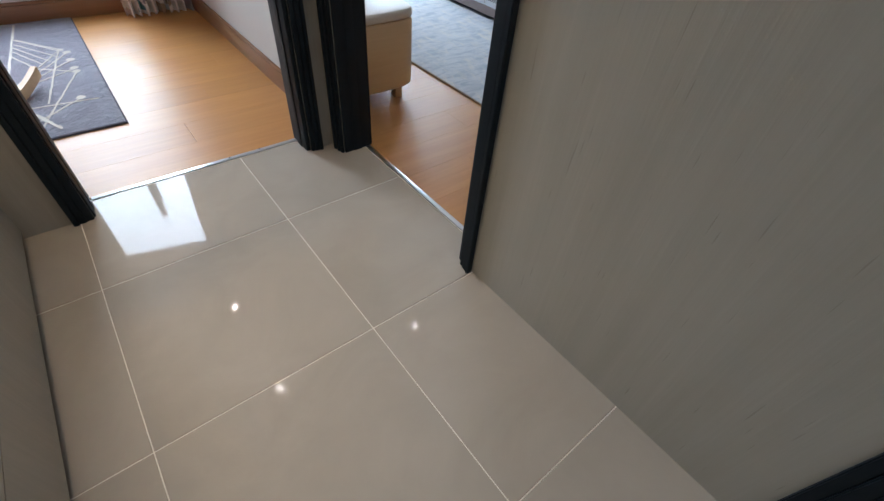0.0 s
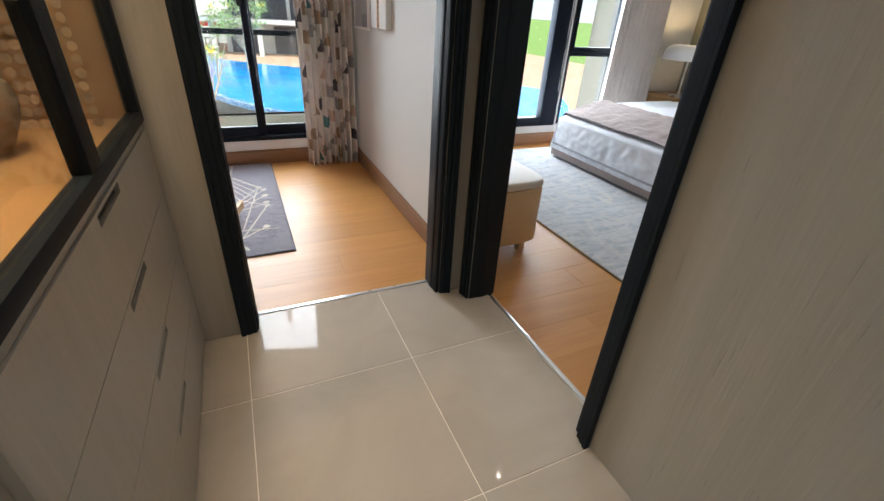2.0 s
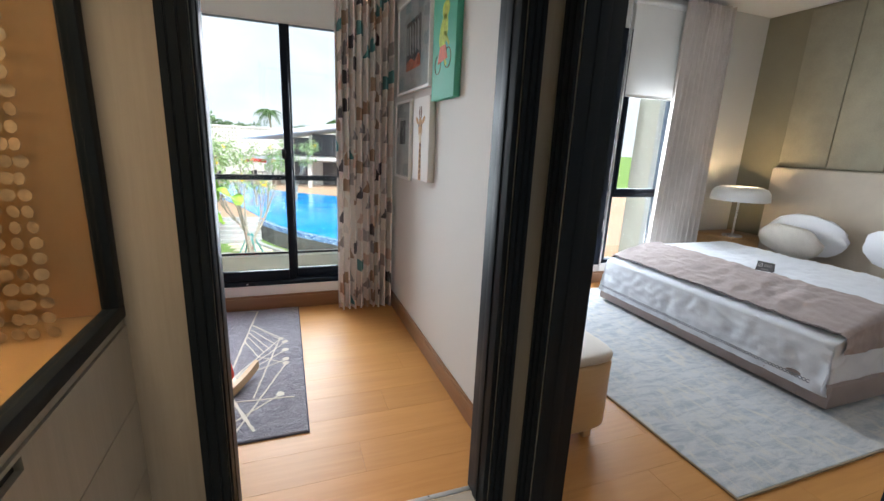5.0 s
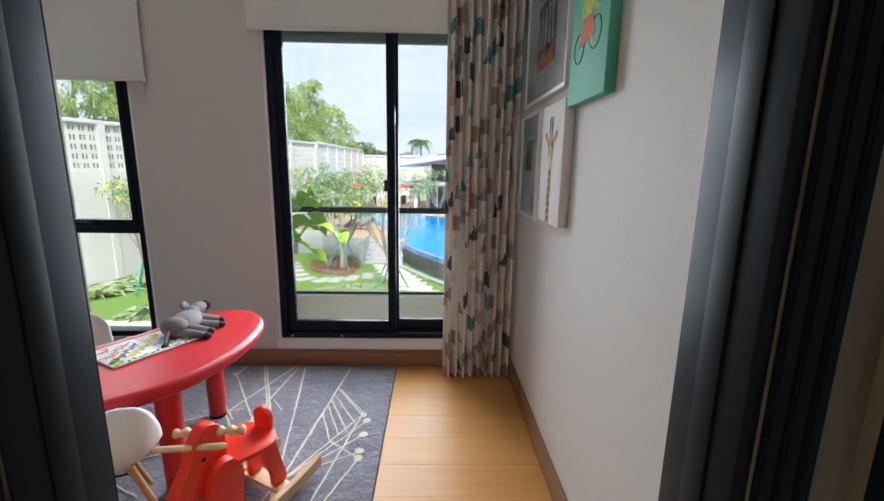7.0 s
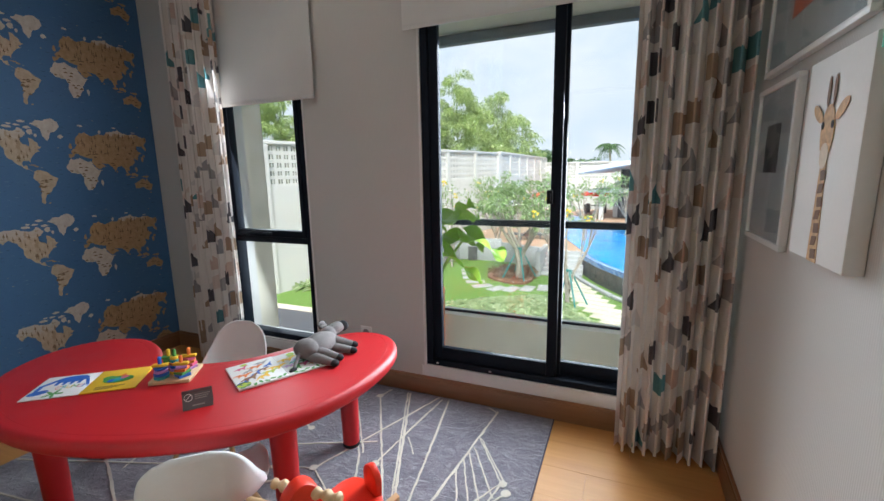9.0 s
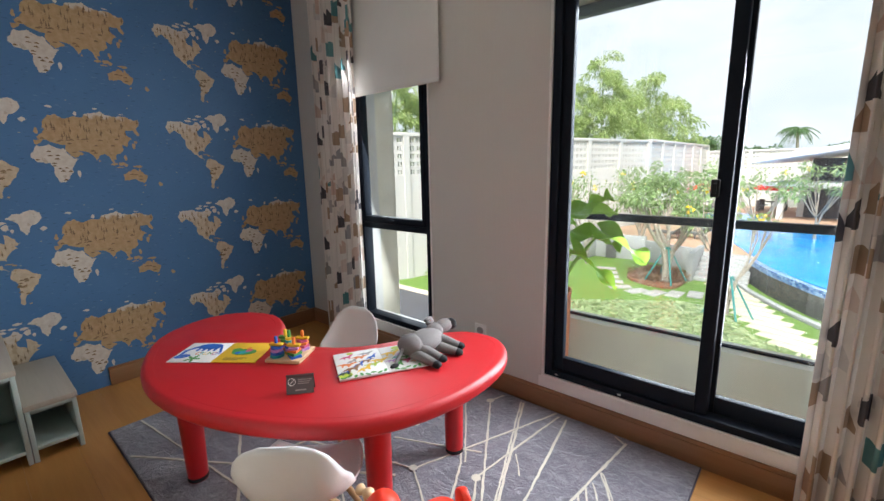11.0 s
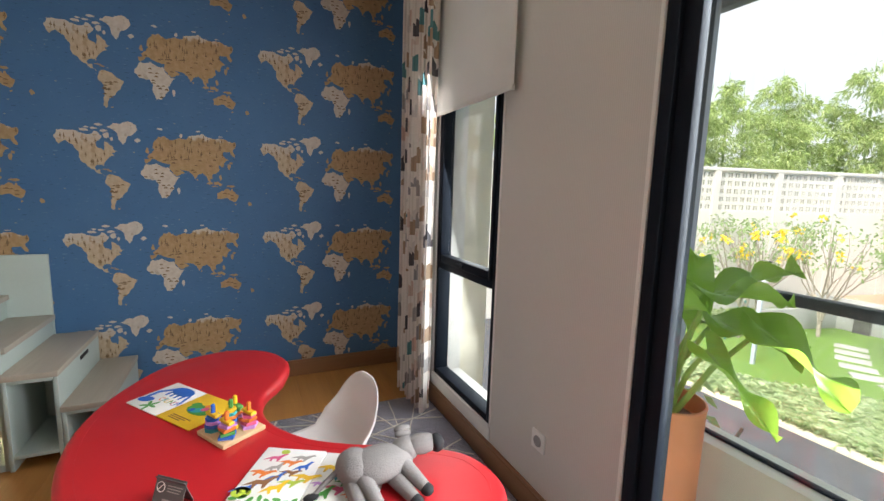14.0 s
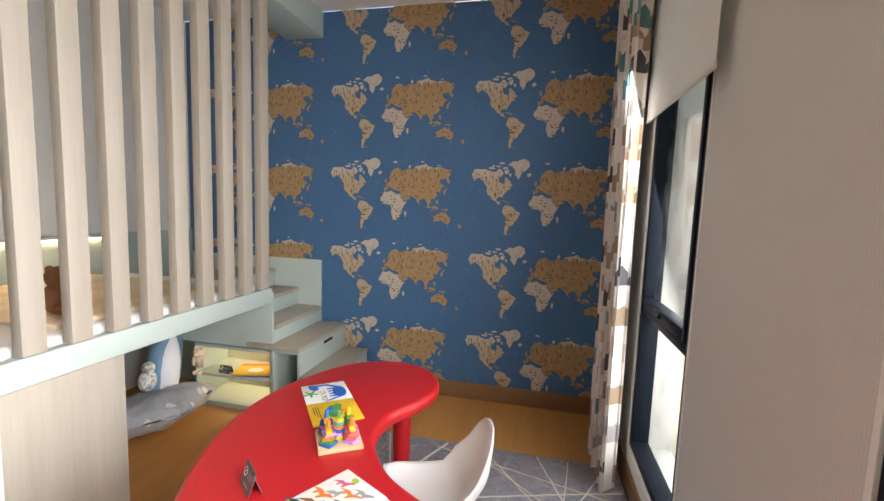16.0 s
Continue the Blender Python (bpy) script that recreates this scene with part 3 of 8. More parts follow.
def door_frame(name, m, width, thick, label):
    """A dark lining with casings on the near side; m puts its left foot, with x across the opening and y through the wall."""
    door = thing(name, label, "door frame", m, kind="structure")
    H = 2.10
    part("casing", moved(stepped_casing(0.062, H + 0.06), pose(0, 0, 0) @ Matrix.Diagonal((-1, 1, 1, 1))), CHARCOAL, door)
    part("casing", moved(stepped_casing(0.052, H + 0.06), pose(width, 0, 0)), CHARCOAL, door)
    part("head_casing", box((0, -0.022, H), (width, 0, H + 0.06), 0.003), CHARCOAL, door)
    for x0, x1 in ((0.0005, 0.007), (width - 0.02, width - 0.0005)):
        bm = joined(box((x0, 0.001, 0), (x1, thick, H), 0.003), box((x0 - 0.004 if x0 > 0.1 else x1, 0.045, 0), (x0 if x0 > 0.1 else x1 + 0.003, 0.085, H), 0.002))
        part("jamb", bm, CHARCOAL, door)
    part("head", box((0.02, 0.001, H - 0.02), (width - 0.02, thick, H), 0.003), CHARCOAL, door)
    part("rear_casing", moved(stepped_casing(0.06, H + 0.06), pose(0, thick + 0.0005, 0) @ Matrix.Diagonal((-1, -1, 1, 1))), CHARCOAL, door)
    part("rear_casing", moved(stepped_casing(0.06, H + 0.06), pose(width, thick + 0.0005, 0) @ Matrix.Diagonal((1, -1, 1, 1))), CHARCOAL, door)
    return door


door_frame("door_1", pose(-0.201, 1.641, 0), 0.841, 0.137, "charcoal painted stepped frame of the playroom doorway")
door_frame("door_2", pose(0.757, 1.545, 0, 0, 0, -90), 0.83, 0.132, "charcoal painted stepped frame of the bedroom doorway")
near = thing("door_3", "charcoal painted casing of a further doorway", "door frame", pose(0.757, -0.275, 0, 0, 0, -90), kind="structure")
part("casing", stepped_casing(0.07, 2.16), CHARCOAL, near)
part("jamb", box((0.07, -0.02, 0), (0.75, -0.003, 2.1), 0.003), plain("dark_door_panel", (0.05, 0.045, 0.04), 0.4), near)


# ---- windows ----
def bar(bm, lo, hi):
    bm_box(bm, lo, hi)


def sliding_window():
    """Two sliding sashes behind each other in one dark frame."""
    win = thing("window_1", "dark aluminium sliding window with two tall clear panes", "window", kind="structure")
    x0, x1, z0, z1 = W2
    y0 = Y_WIN - 0.004
    part("window_frame", joined(box((x0 + 0.014, y0, z0 + 0.012), (x0 + 0.055, y0 + 0.11, z1), 0.003), box((x1 - 0.055, y0, z0 + 0.012), (x1 - 0.014, y0 + 0.11, z1), 0.003),
                                box((x0 + 0.055, y0 + 0.001, z0 + 0.012), (x1 - 0.055, y0 + 0.11, z0 + 0.048), 0.003), box((x0 + 0.055, y0, z1 - 0.05), (x1 - 0.055, y0 + 0.11, z1), 0.003)), ALUMINIUM, win)
    part("window_trim", joined(box((x0 - 0.002, y0 - 0.006, z0), (x0 + 0.013, y0 + 0.1, z1), 0.002), box((x0 + 0.013, y0 - 0.006, z0 - 0.002), (x1 - 0.013, y0 + 0.1, z0 + 0.011), 0.002), box((x1 - 0.013, y0 - 0.006, z0), (x1 + 0.002, y0 + 0.1, z1), 0.002)), WHITE, win, "white painted reveal trim")
    # added dark strips that darken the bright outer reveals; no such lining is known
    for a, b in ((x0 + 0.0008, x0 + 0.013), (x1 - 0.013, x1 - 0.0008)):
        part("outer_lining", box((a, y0 + 0.111, z0 + 0.012), (b, Y_WIN + 0.203, z1), 0.001), CHARCOAL, win)
    mid = 0.008
    for a, b, y in ((x0 + 0.056, mid + 0.026, y0 + 0.018), (mid - 0.024, x1 - 0.056, y0 + 0.062)):
        left_w = 0.052
        meeting = 0.014 if a > x0 + 0.1 else 0.0
        sash = part("sash", joined(box((a, y, z0 + 0.05), (a + left_w + meeting, y + 0.035, z1 - 0.05), 0.004), box((b - left_w, y, z0 + 0.05), (b, y + 0.035, z1 - 0.05), 0.004),
                                   box((a + left_w + meeting, y, z0 + 0.05), (b - left_w, y + 0.035, z0 + 0.125), 0.004), box((a + left_w + meeting, y, z1 - 0.11), (b - left_w, y + 0.035, z1 - 0.05), 0.004)), ALUMINIUM, win)
        g = part("pane", box((a + left_w - 0.003, y + 0.015, z0 + 0.12), (b - left_w + 0.003, y + 0.021, z1 - 0.105)), GLASS, sash, smooth=0)
        g.visible_shadow = False
    part("interlock", box((mid - 0.014, y0 + 0.0535, z0 + 0.05), (mid + 0.014, y0 + 0.0615, z1 - 0.05), 0.001), ALUMINIUM, win)
    part("latch", joined(box((mid - 0.042, y0 - 0.006, 1.17), (mid - 0.012, y0 + 0.018, 1.24), 0.005), box((mid - 0.036, y0 - 0.016, 1.185), (mid - 0.02, y0 - 0.005, 1.225), 0.003)), BLACK, win, "black sash latch")
    for x in (x0 + 0.075, x0 + 0.40):
        part("drain_cap", box((x, y0 - 0.002, z0 + 0.024), (x + 0.016, y0 + 0.004, z0 + 0.032), 0.002), PLASTIC_WHITE, win, "small white cap")
    return win


sliding_window()


def fixed_window(name, opening, label):
    """A narrow window with a transom: an awning sash over a fixed pane, set near the room side."""
    win = thing(name, label, "window", kind="structure")
    x0, x1, z0, z1 = opening
    y0 = Y_WIN + 0.004
    part("window_frame", joined(box((x0 + 0.012, y0, z0 + 0.012), (x0 + 0.05, y0 + 0.08, z1), 0.003), box((x1 - 0.05, y0, z0 + 0.012), (x1 - 0.012, y0 + 0.08, z1), 0.003),
                                box((x0 + 0.05, y0, z0 + 0.012), (x1 - 0.05, y0 + 0.08, z0 + 0.05), 0.003), box((x0 + 0.05, y0, z1 - 0.04), (x1 - 0.05, y0 + 0.08, z1), 0.003),
                                box((x0 + 0.05, y0 + 0.001, 0.885), (x1 - 0.05, y0 + 0.08, 0.925), 0.003)), ALUMINIUM, win)
    sash = part("sash", joined(box((x0 + 0.052, y0 - 0.006, 0.927), (x0 + 0.082, y0 + 0.05, z1 - 0.042), 0.004), box((x1 - 0.082, y0 - 0.006, 0.927), (x1 - 0.052, y0 + 0.05, z1 - 0.042), 0.004),
                               box((x0 + 0.082, y0 - 0.006, 0.927), (x1 - 0.082, y0 + 0.05, 0.972), 0.004), box((x0 + 0.082, y0 - 0.006, z1 - 0.075), (x1 - 0.082, y0 + 0.05, z1 - 0.042), 0.004)), ALUMINIUM, win)
    g = part("pane", box((x0 + 0.08, y0 + 0.02, 0.97), (x1 - 0.08, y0 + 0.026, z1 - 0.07)), GLASS, sash, smooth=0)
    g.visible_shadow = False
    g = part("pane", box((x0 + 0.049, y0 + 0.04, z0 + 0.049), (x1 - 0.049, y0 + 0.046, 0.886)), GLASS, win, smooth=0)
    g.visible_shadow = False
    c = (x0 + x1) / 2
    part("handle", joined(box((c - 0.02, y0 - 0.012, 0.938), (c + 0.02, y0 - 0.006, 0.962), 0.002), tube([(c - 0.045, y0 - 0.017, 0.955), (c + 0.04, y0 - 0.022, 0.955)], 0.005, 8)), ALUMINIUM, win)
    part("window_trim", joined(box((x0 - 0.001, Y_WIN - 0.004, z0), (x0 + 0.011, Y_WIN + 0.09, z1), 0.002), box((x1 - 0.011, Y_WIN - 0.004, z0), (x1 + 0.001, Y_WIN + 0.09, z1), 0.002),
                               box((x0 + 0.011, Y_WIN - 0.008, z0 - 0.002), (x1 - 0.011, Y_WIN + 0.09, z0 + 0.011), 0.002), box((x0, Y_WIN - 0.006, 0.119), (x1, Y_WIN - 0.0005, z0 - 0.003), 0.002)), WHITE, win, "white painted reveal trim")
    return win


fixed_window("window_2", W1, "narrow dark aluminium window with an awning sash")
fixed_window("window_3", (3.0, WB[1], WB[2], WB[3]), "dark aluminium bedroom window with an awning sash")
win = thing("window_4", "tall dark aluminium bedroom window pane", "window", kind="structure")
part("window_frame", joined(box((WB[0], Y_WIN, WB[2]), (WB[0] + 0.06, Y_WIN + 0.09, WB[3]), 0.003), box((2.80, Y_WIN, WB[2]), (2.99, Y_WIN + 0.09, WB[3]), 0.003), box((WB[0] + 0.06, Y_WIN, WB[2]), (2.80, Y_WIN + 0.09, WB[2] + 0.09), 0.003)), ALUMINIUM, win)
g = part("pane", box((WB[0] + 0.055, Y_WIN + 0.04, WB[2] + 0.085), (2.805, Y_WIN + 0.046, WB[3])), GLASS, win, smooth=0)
g.visible_shadow = False


# roller blinds
def roller_blind(x0, x1, zb, y, label):
    b = thing("roller_blind", label, "blind", group="roller blinds")
    bm = bmesh.new()
    bm.faces.new([bm.verts.new(p) for p in ((x0, y, zb + 0.012), (x1, y, zb + 0.012), (x1, y, 2.62), (x0, y, 2.62))])
    part("fabric", bm, BLIND, b, smooth=0)
    part("hem_bar", box((x0, y - 0.004, zb), (x1, y + 0.006, zb + 0.022), 0.003), BLIND, b)
    part("roller", tube([(x0, y + 0.02, 2.65), (x1, y + 0.02, 2.65)], 0.03, 14), PLASTIC_WHITE, b)
    return b


roller_blind(-0.80, 0.74, 2.075, 3.855, "off-white roller blind drawn a little way down the wide window")
roller_blind(-2.20, -1.40, 1.785, 3.855, "off-white roller blind drawn partway down the narrow window")
BEDROOM_BLIND = roller_blind(2.15, 2.88, 1.83, 3.85, "off-white roller blind in the bedroom window")
roller_blind(2.98, 3.74, 1.83, 3.85, "off-white roller blind in the bedroom window")


# ---- playroom ----
LED_SOFT = bpy.data.materials.new("dim_warm_led_strip")
LED_SOFT.use_nodes = True
LED_SOFT.node_tree.nodes["Principled BSDF"].inputs["Emission Color"].default_value = (1.0, 0.72, 0.40, 1)
LED_SOFT.node_tree.nodes["Principled BSDF"].inputs["Emission Strength"].default_value = 4.0
LED = bpy.data.materials.new("warm_led_strip")
LED.use_nodes = True
LED.node_tree.nodes["Principled BSDF"].inputs["Emission Color"].default_value = (1.0, 0.72, 0.40, 1)
LED.node_tree.nodes["Principled BSDF"].inputs["Emission Strength"].default_value = 9.0

def kidney_table():
    t = thing("kidney_table", "red plastic kidney-shaped children's table with rounded rim", "table")
    outline = spline([(-2.095, 2.70), (-1.97, 2.465), (-1.63, 2.31), (-1.28, 2.31), (-0.94, 2.44), (-0.68, 2.65), (-0.565, 2.95), (-0.58, 3.27), (-0.71, 3.445),
                      (-0.89, 3.44), (-1.01, 3.30), (-1.10, 3.11), (-1.20, 2.97), (-1.36, 2.87), (-1.53, 2.87), (-1.68, 2.95), (-1.86, 2.985), (-2.03, 2.895)], 5)
    part("tabletop", slab(outline, 0.488, 0.548, 0.024, 5), RED, t)

    # flush inner field with a fine groove near the rim
    pts = [Vector((x, y, 0)) for x, y in outline]
    n = len(pts)
    inner = []
    for i, p in enumerate(pts):
        d = (pts[(i + 1) % n] - pts[i - 1]).normalized()
        inner.append(p + Vector((-d.y, d.x, 0)) * 0.045)
    bm = bmesh.new()
    bm_tube(bm, [(p.x, p.y, 0.5473) for p in inner + inner[:1]], 0.0014, 6, False)
    part("rim_bead", bm, RED, t)
    for x, y in ((-0.86, 3.29), (-0.76, 2.76), (-1.60, 2.45), (-1.92, 2.79)):
        leg = part("leg", lathe([(0.040, 0.012), (0.040, 0.05), (0.045, 0.30), (0.048, 0.49)], 24, (x, y, 0.0)), RED, t)
        part("foot", lathe([(0.034, 0.0115), (0.041, 0.014), (0.041, 0.03), (0.036, 0.034)], 20, (x, y, 0.0)), BLACK, leg, "black rubber foot")
    return t


kidney_table()

CHAIR_LEG = wooden("chair_leg_wood", (0.55, 0.33, 0.15), (0.44, 0.25, 0.10), 0.45, "z", 1.5)


def shell_chair(m, label):
    """A moulded shell on four splayed wooden legs; it faces +y, origin on the floor under the seat."""
    c = thing("kids_chair", label, "chair", m, group="small white chairs")
    nu, nv = 22, 26
    bm = bmesh.new()
    grid = []
    for j in range(nv + 1):
        v = j / nv
        # profile from the front lip over the seat and up the back
        if v < 0.45:
            s = v / 0.45
            yc, zc = 0.175 - 0.30 * s, 0.30 - 0.020 * math.sin(math.pi * s) - 0.012 * (1 - s) ** 3
            half = 0.165 + 0.015 * math.sin(math.pi * s)
            lift = 0.035
        else:
            s = (v - 0.45) / 0.55
            a = s * 1.0
            yc = -0.125 - 0.075 * math.sin(min(a * 1.6, 1.0) * math.pi / 2) - 0.035 * s
            zc = 0.30 + 0.275 * s ** 1.25
            half = 0.178 * (1 - 0.42 * s ** 2.2)
            lift = 0.045 * (1 - s)
        row = []
        for i in range(nu + 1):
            u = 2 * i / nu - 1
            edge = math.copysign(abs(u) ** 0.9, u)
            wing = abs(u) ** 3
            yy = yc + (0.075 * wing * max(0.0, 1 - abs(v - 0.62) / 0.42))
            zz = zc + lift * abs(u) ** 2.6
            corner = 1.0
            if v > 0.86:
                corner = math.sqrt(max(0.0, 1 - ((v - 0.86) / 0.1401) ** 2)) * 0.55 + 0.45
            if v < 0.08:
                corner = 0.88 + 0.12 * v / 0.08
            row.append(bm.verts.new((half * edge * corner, yy, zz)))
        grid.append(row)
    for a, b in zip(grid, grid[1:]):
        for i in range(nu):
            bm.faces.new((a[i], a[i + 1], b[i + 1], b[i]))
    shell = part("seat_shell", bm, PLASTIC_WHITE, c, smooth=60)
    mod = shell.modifiers.new("thickness", "SOLIDIFY")
    mod.thickness = 0.006
    for sx, sy in ((1, 1), (-1, 1), (1, -1), (-1, -1)):
        part("leg", tube([(0.16 * sx, 0.01 + 0.15 * sy, 0.0115), (0.075 * sx, 0.005 + 0.075 * sy, 0.262)], [0.010, 0.014], 12), CHAIR_LEG, c, "turned wooden leg")
    for a, b in (((0.09, 0.09), (-0.09, -0.07)), ((-0.09, 0.09), (0.09, -0.07))):
        part("brace", tube([(a[0], a[1], 0.235), (0, 0, 0.215), (b[0], b[1], 0.235)], 0.004, 8), BLACK, c, "black wire brace")
    return c


shell_chair(pose(-1.43, 3.045, 0.0115, 0, 0, 194), "white moulded chair with wooden legs at the table notch")
shell_chair(pose(-0.89, 2.56, 0.0115, 0, 0, 44), "white moulded chair with wooden legs under the table edge")


def rocking_moose():
    """A painted wooden moose on bent rockers; it faces -x in its own frame."""
    r = thing("rocking_moose", "red painted wooden rocking moose with beech antlers and rockers", "rocking toy", pose(-0.455, 2.685, 0.012, 0, 0, 61) @ Matrix.Scale(0.92, 4))
    side = lambda pts, y0, y1, bev=0.006: moved(slab(spline(pts, 4), y0, y1, bev, 2), Matrix(((1, 0, 0, 0), (0, 0, -1, 0), (0, 1, 0, 0), (0, 0, 0, 1))))
    # in the side view: x along, second value up
    part("head", side([(-0.09, 0.43), (-0.14, 0.468), (-0.195, 0.43), (-0.235, 0.33), (-0.29, 0.25), (-0.325, 0.17), (-0.315, 0.13), (-0.27, 0.125), (-0.235, 0.16), (-0.21, 0.20), (-0.17, 0.19),
                       (-0.13, 0.20), (-0.085, 0.26), (-0.08, 0.34)], -0.030, 0.030), RED_WOOD, r)
    part("chest", side([(-0.16, 0.30), (-0.09, 0.31), (-0.045, 0.24), (-0.055, 0.10), (-0.07, 0.055), (-0.15, 0.055), (-0.17, 0.12), (-0.185, 0.22)], -0.075, 0.075), RED_WOOD, r)
    seat = [(-0.13, 0.05), (-0.06, 0.085), (0.03, 0.115), (0.09, 0.11), (0.125, 0.06), (0.135, 0.0), (0.125, -0.06), (0.09, -0.11), (0.03, -0.115), (-0.06, -0.085), (-0.13, -0.05)]
    part("seat", moved(slab(spline(seat, 4), -0.010, 0.010, 0.006, 2), pose(0, 0, 0.285, 0, -4, 0)), RED_WOOD, r)
    part("backrest", moved(side([(-0.035, 0.0), (-0.046, 0.04), (-0.044, 0.085), (0.0, 0.115), (0.044, 0.085), (0.046, 0.04), (0.035, 0.0)], -0.014, 0.014), pose(0.117, 0, 0.29, 0, 0, 90)), RED_WOOD, r)
    for y in (-0.075, 0.075):
        part("leg", side([(0.03, 0.285), (0.095, 0.285), (0.125, 0.18), (0.15, 0.09), (0.14, 0.055), (0.085, 0.055), (0.075, 0.12), (0.045, 0.20)], y - 0.014, y + 0.014), RED_WOOD, r)
    for y in (-0.135, 0.135):
        path = []
        for k in range(15):
            x = -0.34 + 0.64 * k / 14
            path.append((x, 0.034 + 0.19 * (x - 0.01) ** 2 * 2.6))
        bm = bmesh.new()
        rows = []
        for x, z in path:
            rows.append([bm.verts.new((x, y + dy, z + dz)) for dy, dz in ((-0.014, -0.031), (0.014, -0.031), (0.014, 0.020), (-0.014, 0.020))])
        for a, b in zip(rows, rows[1:]):
            for k in range(4):
                bm.faces.new((a[k], a[(k + 1) % 4], b[(k + 1) % 4], b[k]))
        bm.faces.new(rows[0]), bm.faces.new(rows[-1])
        part("rocker", bm, BEECH, r, "pale bent beech rocker", smooth=25)
    for x in (-0.11, 0.11):
        part("crossbar", box((x - 0.035, -0.119, 0.034), (x + 0.035, 0.119, 0.052), 0.003), BEECH, r, "pale beech crossbar")
    # two turned dowels through the head serve as antlers
    for x, z in ((-0.122, 0.420), (-0.205, 0.402)):
        path, rad = [], []
        for k in range(45):
            f = k / 44
            path.append((x - 0.57 * 0.26 * (f - 0.5), 0.82 * 0.26 * (f - 0.5), z))
            rad.append((0.0165 + 0.005 * math.sin(k * 0.9) if x > -0.15 else 0.0125) - 0.005 * max(0, abs(f - 0.5) - 0.46) / 0.04)
        part("antler", tube(path, rad, 12), BEECH, r, "notched beech antler bar")
    for s in (-1, 1):
        part("eye", blob((-0.175, s * 0.0305, 0.345), (0.009, 0.003, 0.009), 0, 2), BLACK, r, "small black eye")
    return r


rocking_moose()


# rug with a web of pale lines
def rug_material():
    n = Nodes("purple_grey_pile")
    v = n.where()
    warp = n.vec("ADD", v, n.vec("MULTIPLY", n.node("TexNoise", {"Vector": v, "Scale": 7.0, "Detail": 3.0}, out=1), (0.10, 0.10, 0.0)))
    cloud = n.noise(warp, 3.2, 6, 0.65, 0.7)
    patch = n.noise(warp, 24.0, 5, 0.65, 1.2)
    streak = n.noise(n.vec("MULTIPLY", warp, (1, 5, 1)), 6.5, 5, 0.7, 0.8)
    pile = n.noise(v, 260.0, 2)
    col = n.mix(n.step(cloud, 0.32, 0.68), (0.125, 0.115, 0.145), (0.225, 0.21, 0.245))
    col = n.mix(n.step(streak, 0.52, 0.70, 0, 0.65), col, (0.36, 0.345, 0.385))
    col = n.mix(n.step(patch, 0.54, 0.66, 0, 0.55), col, (0.40, 0.385, 0.425))
    col = n.mix(n.step(pile, 0.35, 0.65, 0.0, 0.3), col, (0.10, 0.095, 0.115))
    n.bump(n.math("ADD", n.math("MULTIPLY", pile, 0.5), n.math("MULTIPLY", patch, 2.2)), 0.8, 0.008)
    n.end(col, 0.9)
    n.bsdf.inputs["Sheen Weight"].default_value = 0.5
    n.bsdf.inputs["Sheen Roughness"].default_value = 0.4
    return n.mat


RUG_LINE = plain("cream_pile", (0.62, 0.57, 0.48), 0.95, vary=0.12, fine=240, relief=0.4)
rug = thing("area_rug", "purple-grey pile rug with a web of cream lines", "rug")
RX0, RX1, RY0, RY1 = -2.32, 0.035, 2.285, 3.875
part("rug_field", box((RX0, RY0, 0.0005), (RX1, RY1, 0.0105), 0.004, 2), rug_material(), rug, smooth=0)
part("binding", joined(box((RX0 - 0.006, RY0 - 0.006, 0.0004), (RX1 + 0.006, RY0 + 0.002, 0.007), 0.002), box((RX0 - 0.006, RY1 - 0.002, 0.0004), (RX1 + 0.006, RY1 + 0.006, 0.007), 0.002),
                       box((RX1 - 0.002, RY0, 0.0004), (RX1 + 0.006, RY1, 0.007), 0.002), box((RX0 - 0.006, RY0, 0.0004), (RX0 + 0.002, RY1, 0.007), 0.002)), plain("dark_binding", (0.07, 0.06, 0.08), 0.9), rug, "dark bound edge")
rng = random.Random(11)


def rug_strip(bm, a, b, w, top):
    a, b = Vector((*a, 0)), Vector((*b, 0))
    d = (b - a)
    n = max(2, int(d.length / 0.03))
    side = Vector((-d.y, d.x, 0)).normalized()
    last = None
    for i in range(n + 1):
        p = a + d * i / n
        ww = w * (0.75 + 0.5 * rng.random())
        j = side * (rng.random() - 0.5) * 0.004
        if not (RX0 + 0.01 < p.x < RX1 - 0.01 and RY0 + 0.01 < p.y < RY1 - 0.01):
            last = None
            continue
        pair = [bm.verts.new((p + j + side * s * ww).to_tuple()[:2] + (top,)) for s in (-1, 1)]
        low = [bm.verts.new((p + j + side * s * ww).to_tuple()[:2] + (0.0100,)) for s in (-1, 1)]
        if last:
            bm.faces.new((last[0][0], pair[0], pair[1], last[0][1]))
            bm.faces.new((last[0][0], last[1][0], low[0], pair[0]))
            bm.faces.new((last[0][1], pair[1], low[1], last[1][1]))
        last = (pair, low)


def rug_dot(bm, x, y, r):
    n = 9
    ring = [bm.verts.new((x + r * (0.8 + 0.4 * rng.random()) * math.cos(6.283 * k / n), y + r * (0.8 + 0.4 * rng.random()) * math.sin(6.283 * k / n), 0.0152)) for k in range(n)]
    bm.faces.new(ring)


